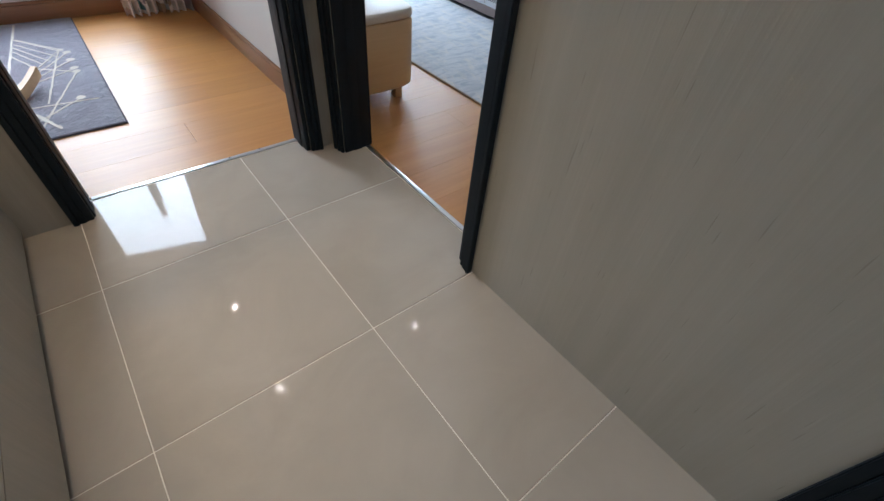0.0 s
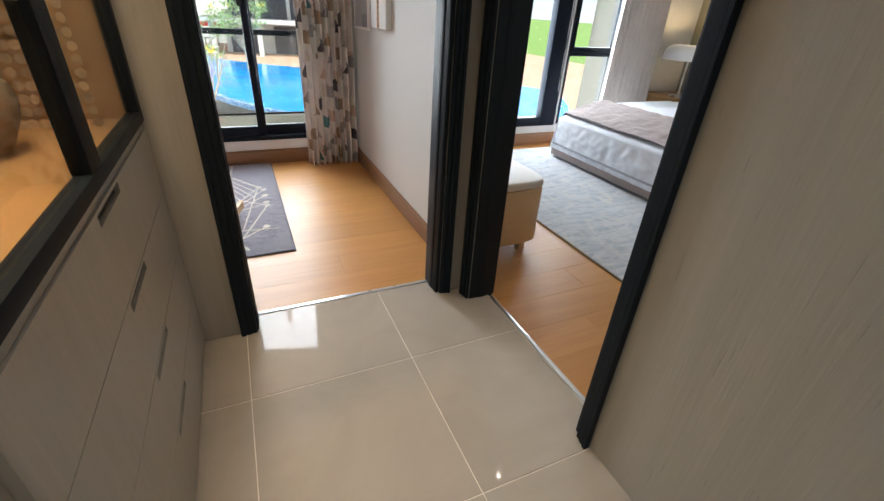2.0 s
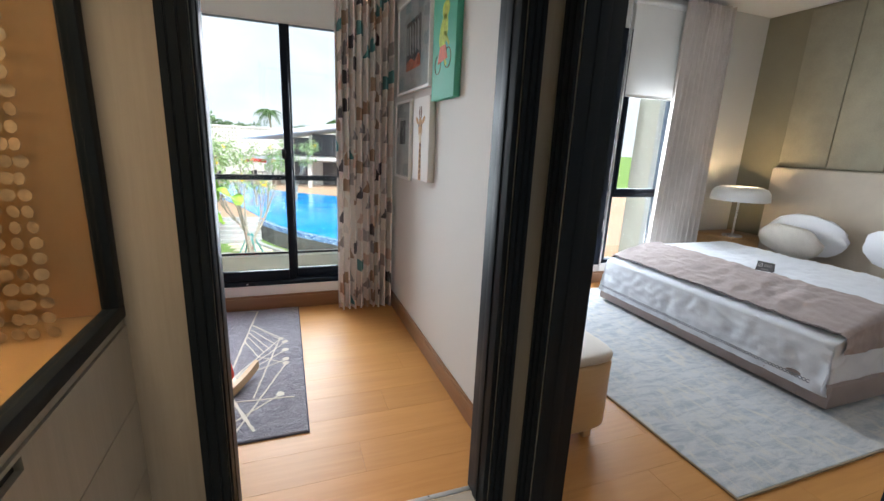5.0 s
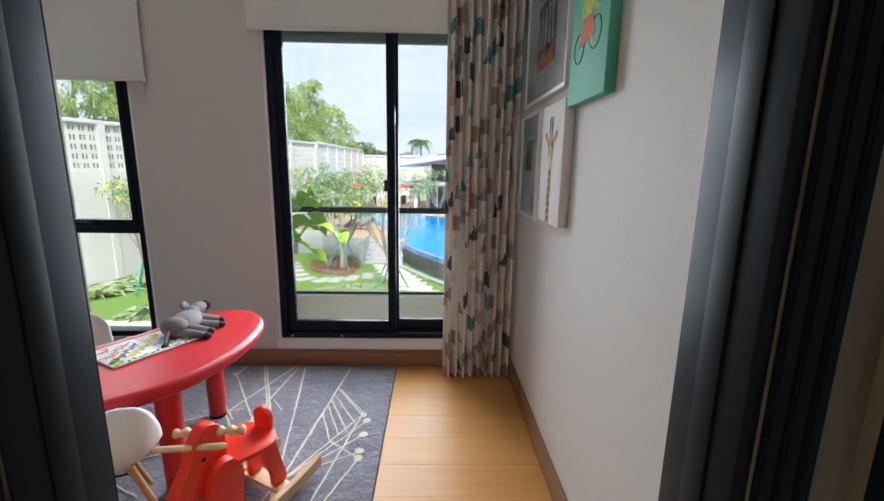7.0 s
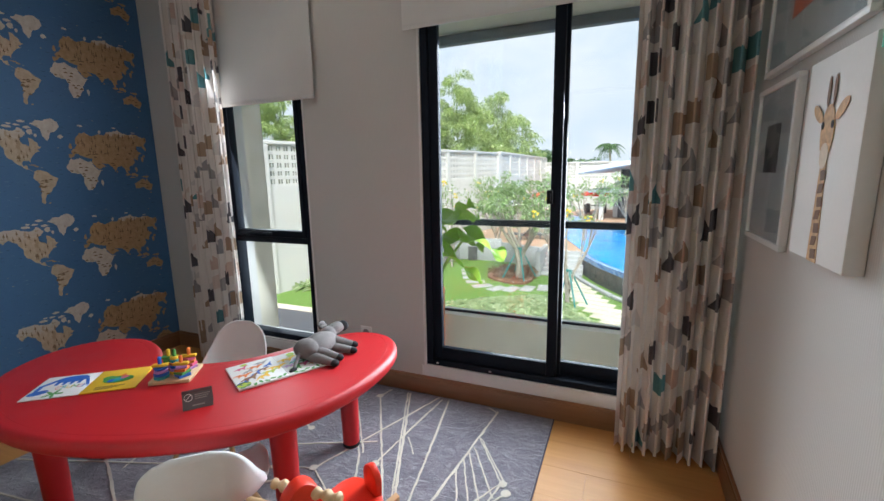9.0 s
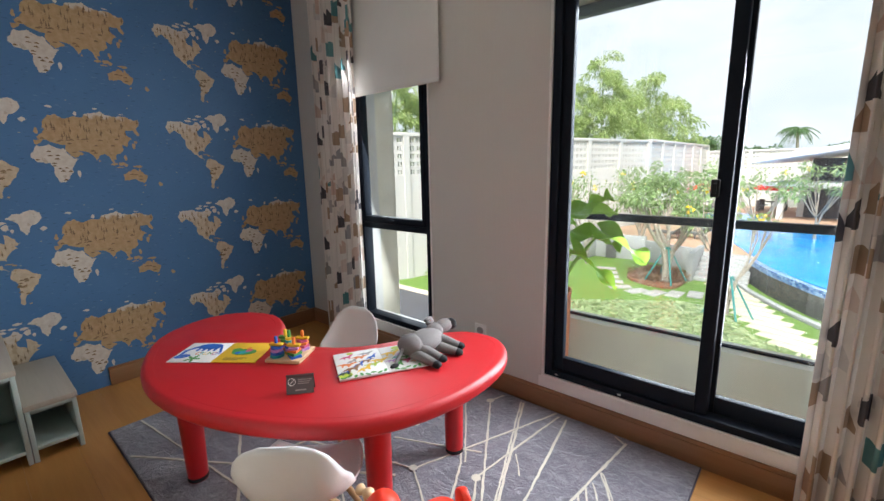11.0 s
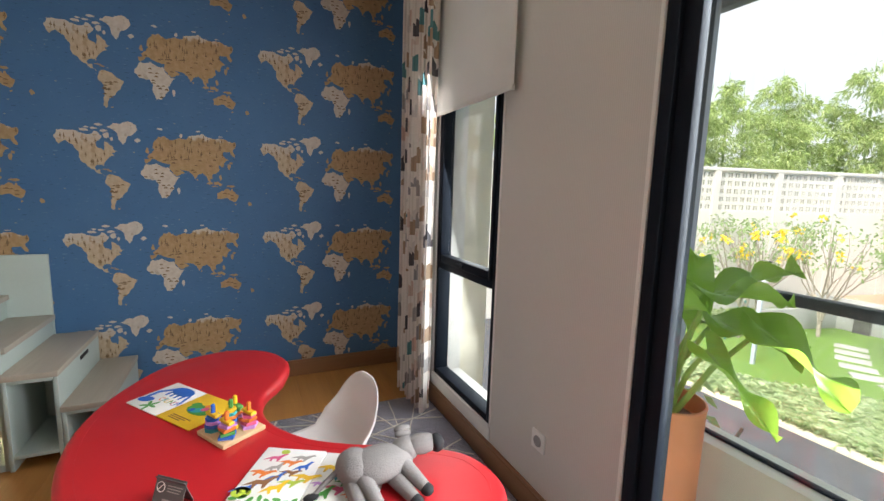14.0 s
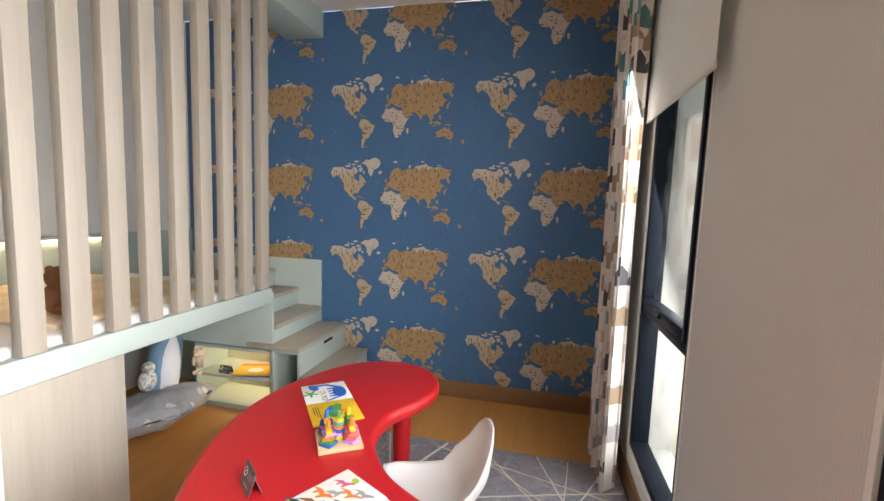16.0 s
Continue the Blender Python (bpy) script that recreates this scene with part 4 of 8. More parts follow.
# fans of lines between hubs, as woven
FAN = [((-0.258, 3.868), (-0.36, 2.86), 0.0055), ((-0.36, 2.86), (-0.50, 2.30), 0.005), ((-0.282, 3.57), (-0.105, 3.307), 0.0035), ((-0.274, 3.573), (-0.092, 3.314), 0.003), ((-0.283, 3.49), (-0.11, 3.20), 0.0035), ((-0.295, 3.444), (-0.15, 3.15), 0.0035),
       ((-0.303, 3.391), (-0.19, 3.13), 0.0035), ((-0.31, 3.305), (-0.22, 3.08), 0.0035), ((-0.348, 3.872), (-0.268, 3.829), 0.003), ((-0.098, 3.304), (-0.22, 2.62), 0.004), ((-0.22, 3.08), (-0.06, 2.95), 0.0035),
       ((-0.06, 2.95), (-0.30, 2.30), 0.004), ((-0.09, 2.62), (-0.45, 2.30), 0.004), ((-0.42, 2.62), (-0.02, 2.58), 0.004)]
LINES = [((-0.826, 3.872), (-0.475, 3.027), 0.0055), ((-0.842, 3.872), (-0.488, 3.027), 0.004), ((-0.48, 3.03), (-0.20, 2.34), 0.0075), ((-0.566, 3.869), (-0.462, 3.291), 0.005), ((-0.462, 3.291), (-0.33, 2.50), 0.005), ((-0.601, 3.871), (-0.675, 3.215), 0.0045),
         ((-0.626, 3.863), (-0.919, 3.079), 0.0045), ((-0.968, 3.745), (-0.40, 2.82), 0.005), ((-1.142, 3.682), (-0.784, 3.243), 0.004), ((-1.121, 3.717), (-0.767, 3.254), 0.004), ((-0.784, 3.243), (-0.52, 2.75), 0.0045), ((-0.968, 3.745), (-0.934, 3.876), 0.004),
         ((-0.623, 3.443), (-0.536, 3.332), 0.003), ((-1.146, 3.179), (-0.75, 3.355), 0.004), ((-1.139, 3.324), (-1.40, 3.43), 0.0045), ((-0.919, 3.079), (-0.70, 2.93), 0.004), ((-1.395, 3.088), (-1.50, 2.75), 0.004), ((-1.145, 2.838), (-0.90, 2.72), 0.004),
         ((-1.255, 2.935), (-1.0, 3.06), 0.004), ((-0.673, 3.207), (-0.45, 2.85), 0.0045), ((-2.30, 2.95), (-0.9, 2.30), 0.006), ((-2.30, 2.60), (-0.92, 3.08), 0.004), ((-2.0, 2.30), (-0.95, 3.0), 0.005), ((-2.30, 2.42), (-0.8, 2.62), 0.004)]
WINDOW_LINES = [((-2.28, 3.80), (-1.25, 3.30), 0.005), ((-2.30, 3.45), (-1.2, 3.86), 0.005), ((-2.1, 3.86), (-1.75, 2.75), 0.005), ((-2.30, 3.15), (-1.35, 3.86), 0.004), ((-1.6, 3.86), (-2.30, 3.05), 0.004), ((-1.75, 3.86), (-1.45, 3.1), 0.004),
                ((-2.3, 3.62), (-1.3, 3.50), 0.004), ((-1.2, 3.86), (-1.62, 3.0), 0.004), ((-2.0, 3.86), (-2.25, 2.9), 0.004), ((-1.45, 3.86), (-1.8, 3.2), 0.004)]
FAN += [((-0.35, 2.83), p, 0.0032) for p in ((-0.065, 3.243), (-0.063, 3.126), (-0.062, 3.0), (-0.092, 3.31))]
# lines by the window drawn thinner to mimic the sheen that washes them out
for k, (a, b, w) in enumerate(FAN + LINES + [(a, b, 0.6 * w) for a, b, w in WINDOW_LINES]):
    bm = bmesh.new()
    rug_strip(bm, a, b, w, 0.0119 + 0.00006 * k)
    part("woven_line", bm, RUG_LINE, rug, smooth=0)
for x, y in ((-0.065, 3.243), (-0.063, 3.126), (-0.062, 3.0), (-1.197, 3.152), (-1.062, 3.022), (-0.09, 3.295), (-0.968, 3.745), (-0.919, 3.079), (-1.139, 3.324), (-1.395, 3.088), (-0.673, 3.207), (-0.06, 2.95), (-0.09, 2.62), (-1.40, 3.43), (-1.30, 3.50), (-2.0, 2.75)):
    bm = bmesh.new()
    rug_dot(bm, x, y, 0.021)
    part("knot", bm, RUG_LINE, rug, smooth=0)


# curtains
def curtain_material():
    """Cream cloth printed with mountain and hill shapes in two staggered sets."""
    n = Nodes("printed_curtain_cloth")
    uv = n.node("TexCoord", out=2)
    weave = n.noise(n.where(), 420.0, 2)
    col = n.mix(weave, (0.76, 0.70, 0.645), (0.83, 0.785, 0.735))
    stops = [(0.0, (0.035, 0.032, 0.045)), (0.20, (0.30, 0.275, 0.27)), (0.40, (0.36, 0.24, 0.15)), (0.56, (0.06, 0.24, 0.26)), (0.70, (0.62, 0.45, 0.37)), (0.84, (0.40, 0.37, 0.36))]
    pale = [(0.0, (0.70, 0.58, 0.51)), (0.25, (0.64, 0.60, 0.57)), (0.5, (0.40, 0.27, 0.17)), (0.68, (0.30, 0.29, 0.30)), (0.84, (0.66, 0.50, 0.42))]
    for su, sv, du, dv, colours, share in ((5.0, 4.9, 0.13, 0.2, pale, 0.50), (5.8, 5.2, 0.61, 0.55, stops, 0.42)):
        u = n.math("MULTIPLY_ADD", n.node("SeparateXYZ", {0: uv}, out=0), su, du)
        across = n.math("FLOOR", u)
        shift = n.math("MULTIPLY", n.math("FRACT", n.math("MULTIPLY", across, 0.381)), 2.0)
        v = n.math("ADD", n.math("MULTIPLY_ADD", n.node("SeparateXYZ", {0: uv}, out=1), sv, dv), shift)
        wn = n.tree.nodes.new("ShaderNodeTexWhiteNoise")
        wn.noise_dimensions = "2D"
        n.put(wn.inputs[0], n.node("CombineXYZ", {0: across, 1: n.math("FLOOR", v), 2: 0.0}))
        r1 = wn.outputs[0]
        r2 = n.node("SeparateColor", {0: wn.outputs[1]}, out=2)
        r3 = n.node("SeparateColor", {0: wn.outputs[1]}, out=1)
        fu, fv = n.math("FRACT", u), n.math("FRACT", v)
        peak = n.math("ABSOLUTE", n.math("MULTIPLY_ADD", fu, 2.0, n.math("MULTIPLY_ADD", r3, -0.8, -0.6)))
        tri = n.math("MULTIPLY_ADD", peak, -0.42, 0.52)
        wave = n.math("MULTIPLY_ADD", n.math("SINE", n.math("MULTIPLY", fu, 14.0)), 0.03, 0.46)
        top = n.node("Mix", {0: n.math("GREATER_THAN", r2, 0.55), 2: tri, 3: wave})
        shape = n.math("MULTIPLY", n.math("LESS_THAN", fv, top), n.math("GREATER_THAN", r3, share))
        ramp = n.tree.nodes.new("ShaderNodeValToRGB")
        ramp.color_ramp.interpolation = "CONSTANT"
        for k, (at, c) in enumerate(colours):
            e = ramp.color_ramp.elements[k] if k < 2 else ramp.color_ramp.elements.new(at)
            e.position, e.color = at, (*c, 1)
        n.put(ramp.inputs[0], r1)
        col = n.mix(n.math("MULTIPLY", shape, 0.93), col, ramp.outputs[0])
    n.bump(weave, 0.15, 0.002)
    n.end(col, 0.9)
    trans = n.tree.nodes.new("ShaderNodeBsdfTranslucent")
    n.put(trans.inputs[0], col)
    mix = n.tree.nodes.new("ShaderNodeMixShader")
    mix.inputs[0].default_value = 0.06
    n.put(mix.inputs[1], n.bsdf.outputs[0])
    n.put(mix.inputs[2], trans.outputs[0])
    n.put(n.tree.nodes["Material Output"].inputs[0], mix.outputs[0])
    return n.mat


CURTAIN = curtain_material()


def curtain(name, x0, x1, y, depth, top, bottom, folds, material, label, seed, taper=0.0, group="curtains"):
    """A hanging cloth in deep folds along x, with a hem that waves a little."""
    rnd = random.Random(seed)
    cols, rows = folds * 14, 40
    phase = [rnd.uniform(-0.5, 0.5) for _ in range(folds + 2)]
    amp = [rnd.uniform(0.6, 1.0) for _ in range(folds + 2)]
    bm = bmesh.new()
    layer = bm.loops.layers.uv.new("UVMap")
    grid, us = [], []
    for j in range(rows + 1):
        f = j / rows
        z = top + (bottom - top) * f
        row, run, length, before = [], [], 0.0, None
        for i in range(cols + 1):
            s = i / cols
            k = s * folds
            a, b = int(k), k - int(k)
            ph = phase[a] * (1 - b) + phase[a + 1] * b
            am = amp[a] * (1 - b) + amp[a + 1] * b
            wob = 0.25 * math.sin(3.1 * f + seed + a) * f
            w = math.sin(2 * math.pi * k + ph + wob)
            sharp = math.copysign(abs(w) ** 0.75, w)
            x = x0 + (x1 - x0) * s + 0.012 * math.sin(4 * math.pi * k + ph) + taper * (s - 0.5) * f
            yy = y + depth * 0.5 * sharp * am + 0.008 * noise.noise(Vector((s * 9, f * 3, seed)))
            zz = z + (0.012 * noise.noise(Vector((s * 14, 0, seed))) if j == rows else 0)
            p = Vector((x, yy, zz))
            if before is not None:
                length += (p.xy - before.xy).length
            before = p
            row.append(bm.verts.new(p)), run.append(length)
        grid.append(row), us.append(run)
    for j in range(rows):
        for i in range(cols):
            face = bm.faces.new((grid[j][i], grid[j][i + 1], grid[j + 1][i + 1], grid[j + 1][i]))
            for loop, (jj, ii) in zip(face.loops, ((j, i), (j, i + 1), (j + 1, i + 1), (j + 1, i))):
                loop[layer].uv = (us[jj][ii], grid[jj][ii].co.z)
    ob = solid(name, bm, material, label, "curtain", group=group, smooth=80)
    return ob


curtain("curtain", 0.345, 0.765, 3.775, 0.11, 2.66, 0.006, 9, CURTAIN, "full-length curtain printed with teal, black, grey and tan mountain shapes", 3)
curtain("curtain", -2.52, -2.075, 3.785, 0.12, 2.66, 0.012, 7, CURTAIN, "full-length curtain printed with mountain shapes beside the narrow window", 8)

# wall socket
s = thing("wall_socket", "white plastic wall socket on the ribbed wallpaper", "socket")
part("plate", box((-1.185, Y_WIN - 0.010, 0.30), (-1.103, Y_WIN - 0.0005, 0.382), 0.004), PLASTIC_WHITE, s)
bm = lathe([(0.024, 0), (0.022, 0.004), (0.020, 0.0005), (0.008, 0.0003)], 24)
part("outlet", moved(bm, pose(-1.144, Y_WIN - 0.0100, 0.341, 90, 0, 0)), plain("socket_grey", (0.25, 0.25, 0.25), 0.5), s, "round grey outlet")


# pictures on the ribbed wall: y along, z up, x out from the wall
def picture(name, label, y0, y1, z0, z1, thick, frame_mat, inner):
    p = thing(name, label, "picture", group="pictures on the wall")
    x = X_RIGHT - 0.001
    if frame_mat is not None:
        w = 0.018
        part("picture_frame", joined(box((x - thick, y0, z0), (x, y1, z0 + w), 0.002), box((x - thick, y0, z1 - w), (x, y1, z1), 0.002), box((x - thick, y0, z0 + w), (x, y0 + w, z1 - w), 0.002), box((x - thick, y1 - w, z0 + w), (x, y1, z1 - w), 0.002)), frame_mat, p)
        part("mount", box((x - thick * 0.55, y0 + w, z0 + w), (x - 0.002, y1 - w, z1 - w)), inner, p, smooth=0)
        g = part("glazing", box((x - thick * 0.8, y0 + w, z0 + w), (x - thick * 0.72, y1 - w, z1 - w)), GLASS, p, smooth=0)
        g.visible_shadow = False
    else:
        part("canvas", box((x - thick, y0, z0), (x, y1, z1), 0.003), inner, p)
    return p, x - thick


PAPER = plain("paper_white", (0.78, 0.77, 0.74), 0.7, vary=0.02)
GREY_MOUNT = plain("grey_mount_card", (0.42, 0.45, 0.48), 0.7, vary=0.08)
MINT = plain("mint_green_canvas", (0.10, 0.44, 0.30), 0.6, vary=0.05)
DARK_PRINT = plain("dark_print", (0.06, 0.065, 0.085), 0.6, vary=0.5, scale=20)
ORANGE = plain("orange_print", (0.55, 0.12, 0.05), 0.6, vary=0.3, scale=20)
BROWN = plain("brown_print", (0.16, 0.075, 0.035), 0.7, vary=0.2)
TAN_FUR = plain("tan_print", (0.55, 0.34, 0.17), 0.7, vary=0.3, scale=60)
FROG = plain("yellow_green_print", (0.45, 0.55, 0.06), 0.6, vary=0.3, scale=40)


def flat(outline, x, material, parent, name, label=""):
    """A thin printed shape on a picture: outline in (y, z)."""
    bm = bmesh.new()
    front = [bm.verts.new((x - 0.0012, a, b)) for a, b in outline]
    back = [bm.verts.new((x - 0.0002, a, b)) for a, b in outline]
    n = len(outline)
    bm.faces.new(front)
    for i in range(n):
        bm.faces.new((front[i], front[(i + 1) % n], back[(i + 1) % n], back[i]))
    return part(name, bm, material, parent, label, smooth=0)


def ellipse(cy, cz, ry, rz, turn=0.0, n=18):
    c, s = math.cos(turn), math.sin(turn)
    return [(cy + ry * math.cos(a) * c - rz * math.sin(a) * s, cz + ry * math.cos(a) * s + rz * math.sin(a) * c) for a in [2 * math.pi * k / n for k in range(n)]]


p, x = picture("framed_picture", "large white-framed abstract print in a grey mount", 2.92, 3.65, 1.64, 2.21, 0.022, PLASTIC_WHITE, GREY_MOUNT)
xx = X_RIGHT - 0.001 - 0.022 * 0.55
flat([(3.12, 1.78), (3.44, 1.78), (3.44, 2.07), (3.12, 2.07)], xx, DARK_PRINT, p, "print")
flat([(3.12, 1.78), (3.44, 1.78), (3.43, 1.83), (3.33, 1.85), (3.24, 1.82), (3.16, 1.86), (3.13, 1.84)], xx - 0.0012, ORANGE, p, "print_band")
for k in range(5):
    flat([(3.15 + 0.06 * k, 1.87), (3.18 + 0.06 * k, 1.88), (3.20 + 0.055 * k, 2.05), (3.16 + 0.06 * k, 2.03)], xx - 0.0012, GREY_MOUNT, p, "print_stroke")
p, x = picture("framed_picture", "narrow white-framed print with a small dark photo", 3.29, 3.685, 1.075, 1.602, 0.022, PLASTIC_WHITE, GREY_MOUNT)
flat([(3.43, 1.313), (3.57, 1.313), (3.57, 1.472), (3.43, 1.472)], xx, DARK_PRINT, p, "print")
p, x = picture("canvas_picture", "mint green canvas with a yellow frog on a bicycle", 2.485, 2.82, 1.548, 2.08, 0.035, None, MINT)
for cy, cz in ((2.725, 1.72), (2.585, 1.735)):
    ring = ellipse(cy, cz, 0.046, 0.046, 0, 20)
    bm = bmesh.new()
    bm_tube(bm, [(x - 0.001, a, b) for a, b in ring + ring[:1]], 0.0018, 6, False)
    part("bicycle_wheel", bm, BROWN, p)
flat(ellipse(2.655, 1.86, 0.055, 0.085, 0.4), x, FROG, p, "frog_body")
flat(ellipse(2.63, 1.96, 0.05, 0.04), x, FROG, p, "frog_head")
flat([(2.675, 1.80), (2.695, 1.80), (2.615, 1.70), (2.595, 1.71)], x, FROG, p, "frog_leg")
flat([(2.655, 1.86), (2.635, 1.87), (2.565, 1.80), (2.58, 1.79)], x, FROG, p, "frog_arm")
flat([(2.725, 1.72), (2.585, 1.735), (2.615, 1.80), (2.695, 1.80)], x - 0.0015, ORANGE, p, "bicycle_bars")
p, x = picture("canvas_picture", "white canvas with a long-necked giraffe head", 2.83, 3.145, 1.105, 1.585, 0.038, None, PAPER)
flat([(2.962, 1.105), (3.017, 1.105), (3.007, 1.36), (2.977, 1.36)], x, TAN_FUR, p, "giraffe_neck")
flat(ellipse(2.992, 1.41, 0.036, 0.062), x - 0.0012, TAN_FUR, p, "giraffe_face")
flat(ellipse(2.992, 1.355, 0.022, 0.03), x - 0.002, plain("pale_muzzle", (0.72, 0.6, 0.45), 0.7), p, "giraffe_muzzle")
for sgn in (-1, 1):
    flat(ellipse(2.992 + sgn * 0.062, 1.455, 0.034, 0.014, sgn * 0.6), x - 0.0012, TAN_FUR, p, "giraffe_ear")
    flat(ellipse(2.992 + sgn * 0.016, 1.50, 0.008, 0.035), x - 0.0012, BROWN, p, "giraffe_horn")
    flat(ellipse(2.992 + sgn * 0.026, 1.425, 0.007, 0.009), x - 0.0024, BLACK, p, "giraffe_eye")
for k in range(8):
    flat([(2.967 + 0.012 * (k % 2), 1.115 + 0.031 * k), (2.994 + 0.01 * (k % 2), 1.112 + 0.031 * k), (2.998, 1.135 + 0.031 * k), (2.972, 1.138 + 0.031 * k)], x - 0.0012, BROWN, p, "giraffe_patch")


# ---- loft bed, stairs and nook ----
bed = thing("loft_bed", "sage green loft bed with a pale wooden slatted guard", "bed")
YB = 1.80
part("front_beam", box((-2.315, YB - 0.04, 0.735), (-0.85, YB, 0.832), 0.003), SAGE, bed)
part("top_beam", box((X_MAP + 0.002, YB - 0.30, 2.55), (-0.85, YB, CEIL + 0.002), 0.003), SAGE, bed)
part("rear_ledge", box((-2.3, 0.641, 1.105), (-0.94, 0.74, 1.12), 0.002), SAGE, bed)
part("led_strip", box((-2.2, 0.645, 1.09), (-1.0, 0.66, 1.098)), LED_SOFT, bed, "warm light strip", smooth=0)
part("rear_panel", box((X_MAP + 0.002, 0.622, 0.70), (-0.935, 0.64, 1.12), 0.002), SAGE, bed)
part("mattress_board", box((-2.312, 0.645, 0.735), (-0.86, YB - 0.042, 0.765), 0.002), PALE_WOOD, bed)
for k in range(9):
    x = -1.04 - 0.1518 * k
    part("slat", box((x - 0.037, YB - 0.047, 0.834), (x + 0.037, YB - 0.002, 2.549), 0.003), PALE_WOOD, bed, "pale grey wooden slat")
part("lower_panel", box((-1.345, YB - 0.03, 0.012), (-0.852, YB - 0.004, 0.733), 0.002), PALE_WOOD, bed, "pale grey wooden panel")
part("side_panel", box((-2.335, 0.66, 0.43), (-2.316, YB - 0.002, 0.80), 0.002), SAGE, bed)
solid("mattress", box((-2.30, 0.66, 0.767), (-0.87, YB - 0.06, 0.86), 0.035, 4), FABRIC_WHITE, "white fitted mattress on the loft bed", "mattress")
solid("blanket", box((-2.05, 0.70, 0.861), (-1.18, YB - 0.12, 0.885), 0.010, 3), plain("tan_blanket", (0.68, 0.55, 0.38), 0.95, vary=0.2, fine=200, relief=0.4), "pale tan knitted blanket over the mattress", "blanket")
solid("bed_pillow", blob((-1.02, 1.22, 0.95), (0.12, 0.30, 0.09), 0.15, 3, 4), FABRIC_WHITE, "soft white pillow on the loft bed", "pillow")
toy = joined(blob((-1.28, 1.56, 0.955), (0.05, 0.05, 0.065), 0.05, 3, 1), blob((-1.28, 1.57, 1.04), (0.045, 0.045, 0.045), 0.05, 3, 2), blob((-1.31, 1.57, 1.075), (0.015, 0.012, 0.015)), blob((-1.25, 1.57, 1.075), (0.015, 0.012, 0.015)), blob((-1.30, 1.62, 0.92), (0.02, 0.04, 0.02)), blob((-1.25, 1.62, 0.92), (0.02, 0.04, 0.02)))
solid("plush_toy", toy, plain("brown_plush", (0.20, 0.085, 0.035), 0.95, vary=0.2, fine=260, relief=0.5), "small brown plush toy sitting on the mattress", "soft toy")

stairs = thing("storage_stairs", "sage green storage stairs with wooden treads against the map wallpaper", "stairs")
XS0, XS1 = X_MAP + 0.02, -2.318
part("back_panel", box((X_MAP + 0.002, 0.65, 0.0), (X_MAP + 0.019, YB, 0.935), 0.002), SAGE, stairs)
part("upper_body", box((XS0, 0.65, 0.002), (-2.625, 1.60, 0.41), 0.002), SAGE, stairs)
for y0, y1, z in ((1.10, 1.42, 0.845), (1.33, 1.62, 0.715), (1.55, 1.81, 0.585), (1.63, 2.005, 0.47), (2.0, 2.19, 0.29)):
    part("tread", box((XS0, y0, z - 0.028), (XS1 + 0.03 if z < 0.5 else XS1 - 0.02, y1, z), 0.003), TREAD, stairs, "grey wooden tread")
    if z > 0.5:
        part("riser", box((XS0, y1 - 0.03, z - 0.13), (XS1 - 0.021, y1 - 0.014, z - 0.029), 0.002), SAGE, stairs)
for y0, y1, z in ((1.80, 2.0, 0.441), (2.003, 2.185, 0.261)):
    for bm in (box((XS0, y0, 0.002), (XS1 + 0.02, y0 + 0.018, z), 0.002), box((XS0, y1 - 0.018, 0.002), (XS1 + 0.02, y1, z), 0.002), box((XS0, y0 + 0.018, 0.002), (XS0 + 0.02, y1 - 0.018, z), 0.002),
                box((XS0 + 0.02, y0 + 0.018, z - 0.018), (XS1 + 0.02, y1 - 0.018, z), 0.002), box((XS0 + 0.02, y0 + 0.018, 0.06), (XS1 + 0.02, y1 - 0.018, 0.078), 0.002), box((XS0 + 0.02, y0 + 0.018, 0.079), (XS0 + 0.24, y1 - 0.018, z - 0.02), 0.002)):
        part("step_panel", bm, SAGE, stairs)
# black plate on the uncut front paints the shade inside a finger slot
part("drawer_slot", box((XS0 + 0.20, 2.0005, 0.405), (XS0 + 0.32, 2.004, 0.425), 0.001), BLACK, stairs, "black plate for the shade in a finger slot")

shelf = thing("nook_shelf", "low sage green lit shelf under the loft bed", "shelf")
SX0, SX1, SY0, SY1 = -2.62, -2.318, 1.215, 1.795
part("shelf_frame", joined(box((SX0, SY0, 0.0), (SX1, SY0 + 0.016, 0.42), 0.002), box((SX0, SY1 - 0.018, 0.0), (SX1, SY1, 0.42), 0.002), box((SX0, SY0 + 0.016, 0.40), (SX1, SY1 - 0.018, 0.42), 0.002), box((SX0, SY0 + 0.016, 0.0), (SX1, SY1 - 0.018, 0.035), 0.002)), SAGE, shelf)
part("shelf_board", box((SX0 + 0.012, SY0 + 0.017, 0.205), (SX1, SY1 - 0.019, 0.222), 0.002), SAGE, shelf)
part("shelf_back", box((SX0, SY0 + 0.017, 0.036), (SX0 + 0.011, SY1 - 0.019, 0.399), 0.001), plain("cream_board", (0.70, 0.64, 0.50), 0.6, vary=0.03), shelf, "cream back board")
for z in (0.392, 0.198):
    part("led_strip", box((SX0 + 0.03, SY0 + 0.03, z), (SX0 + 0.04, SY1 - 0.03, z + 0.006)), LED, shelf, "warm light strip", smooth=0)

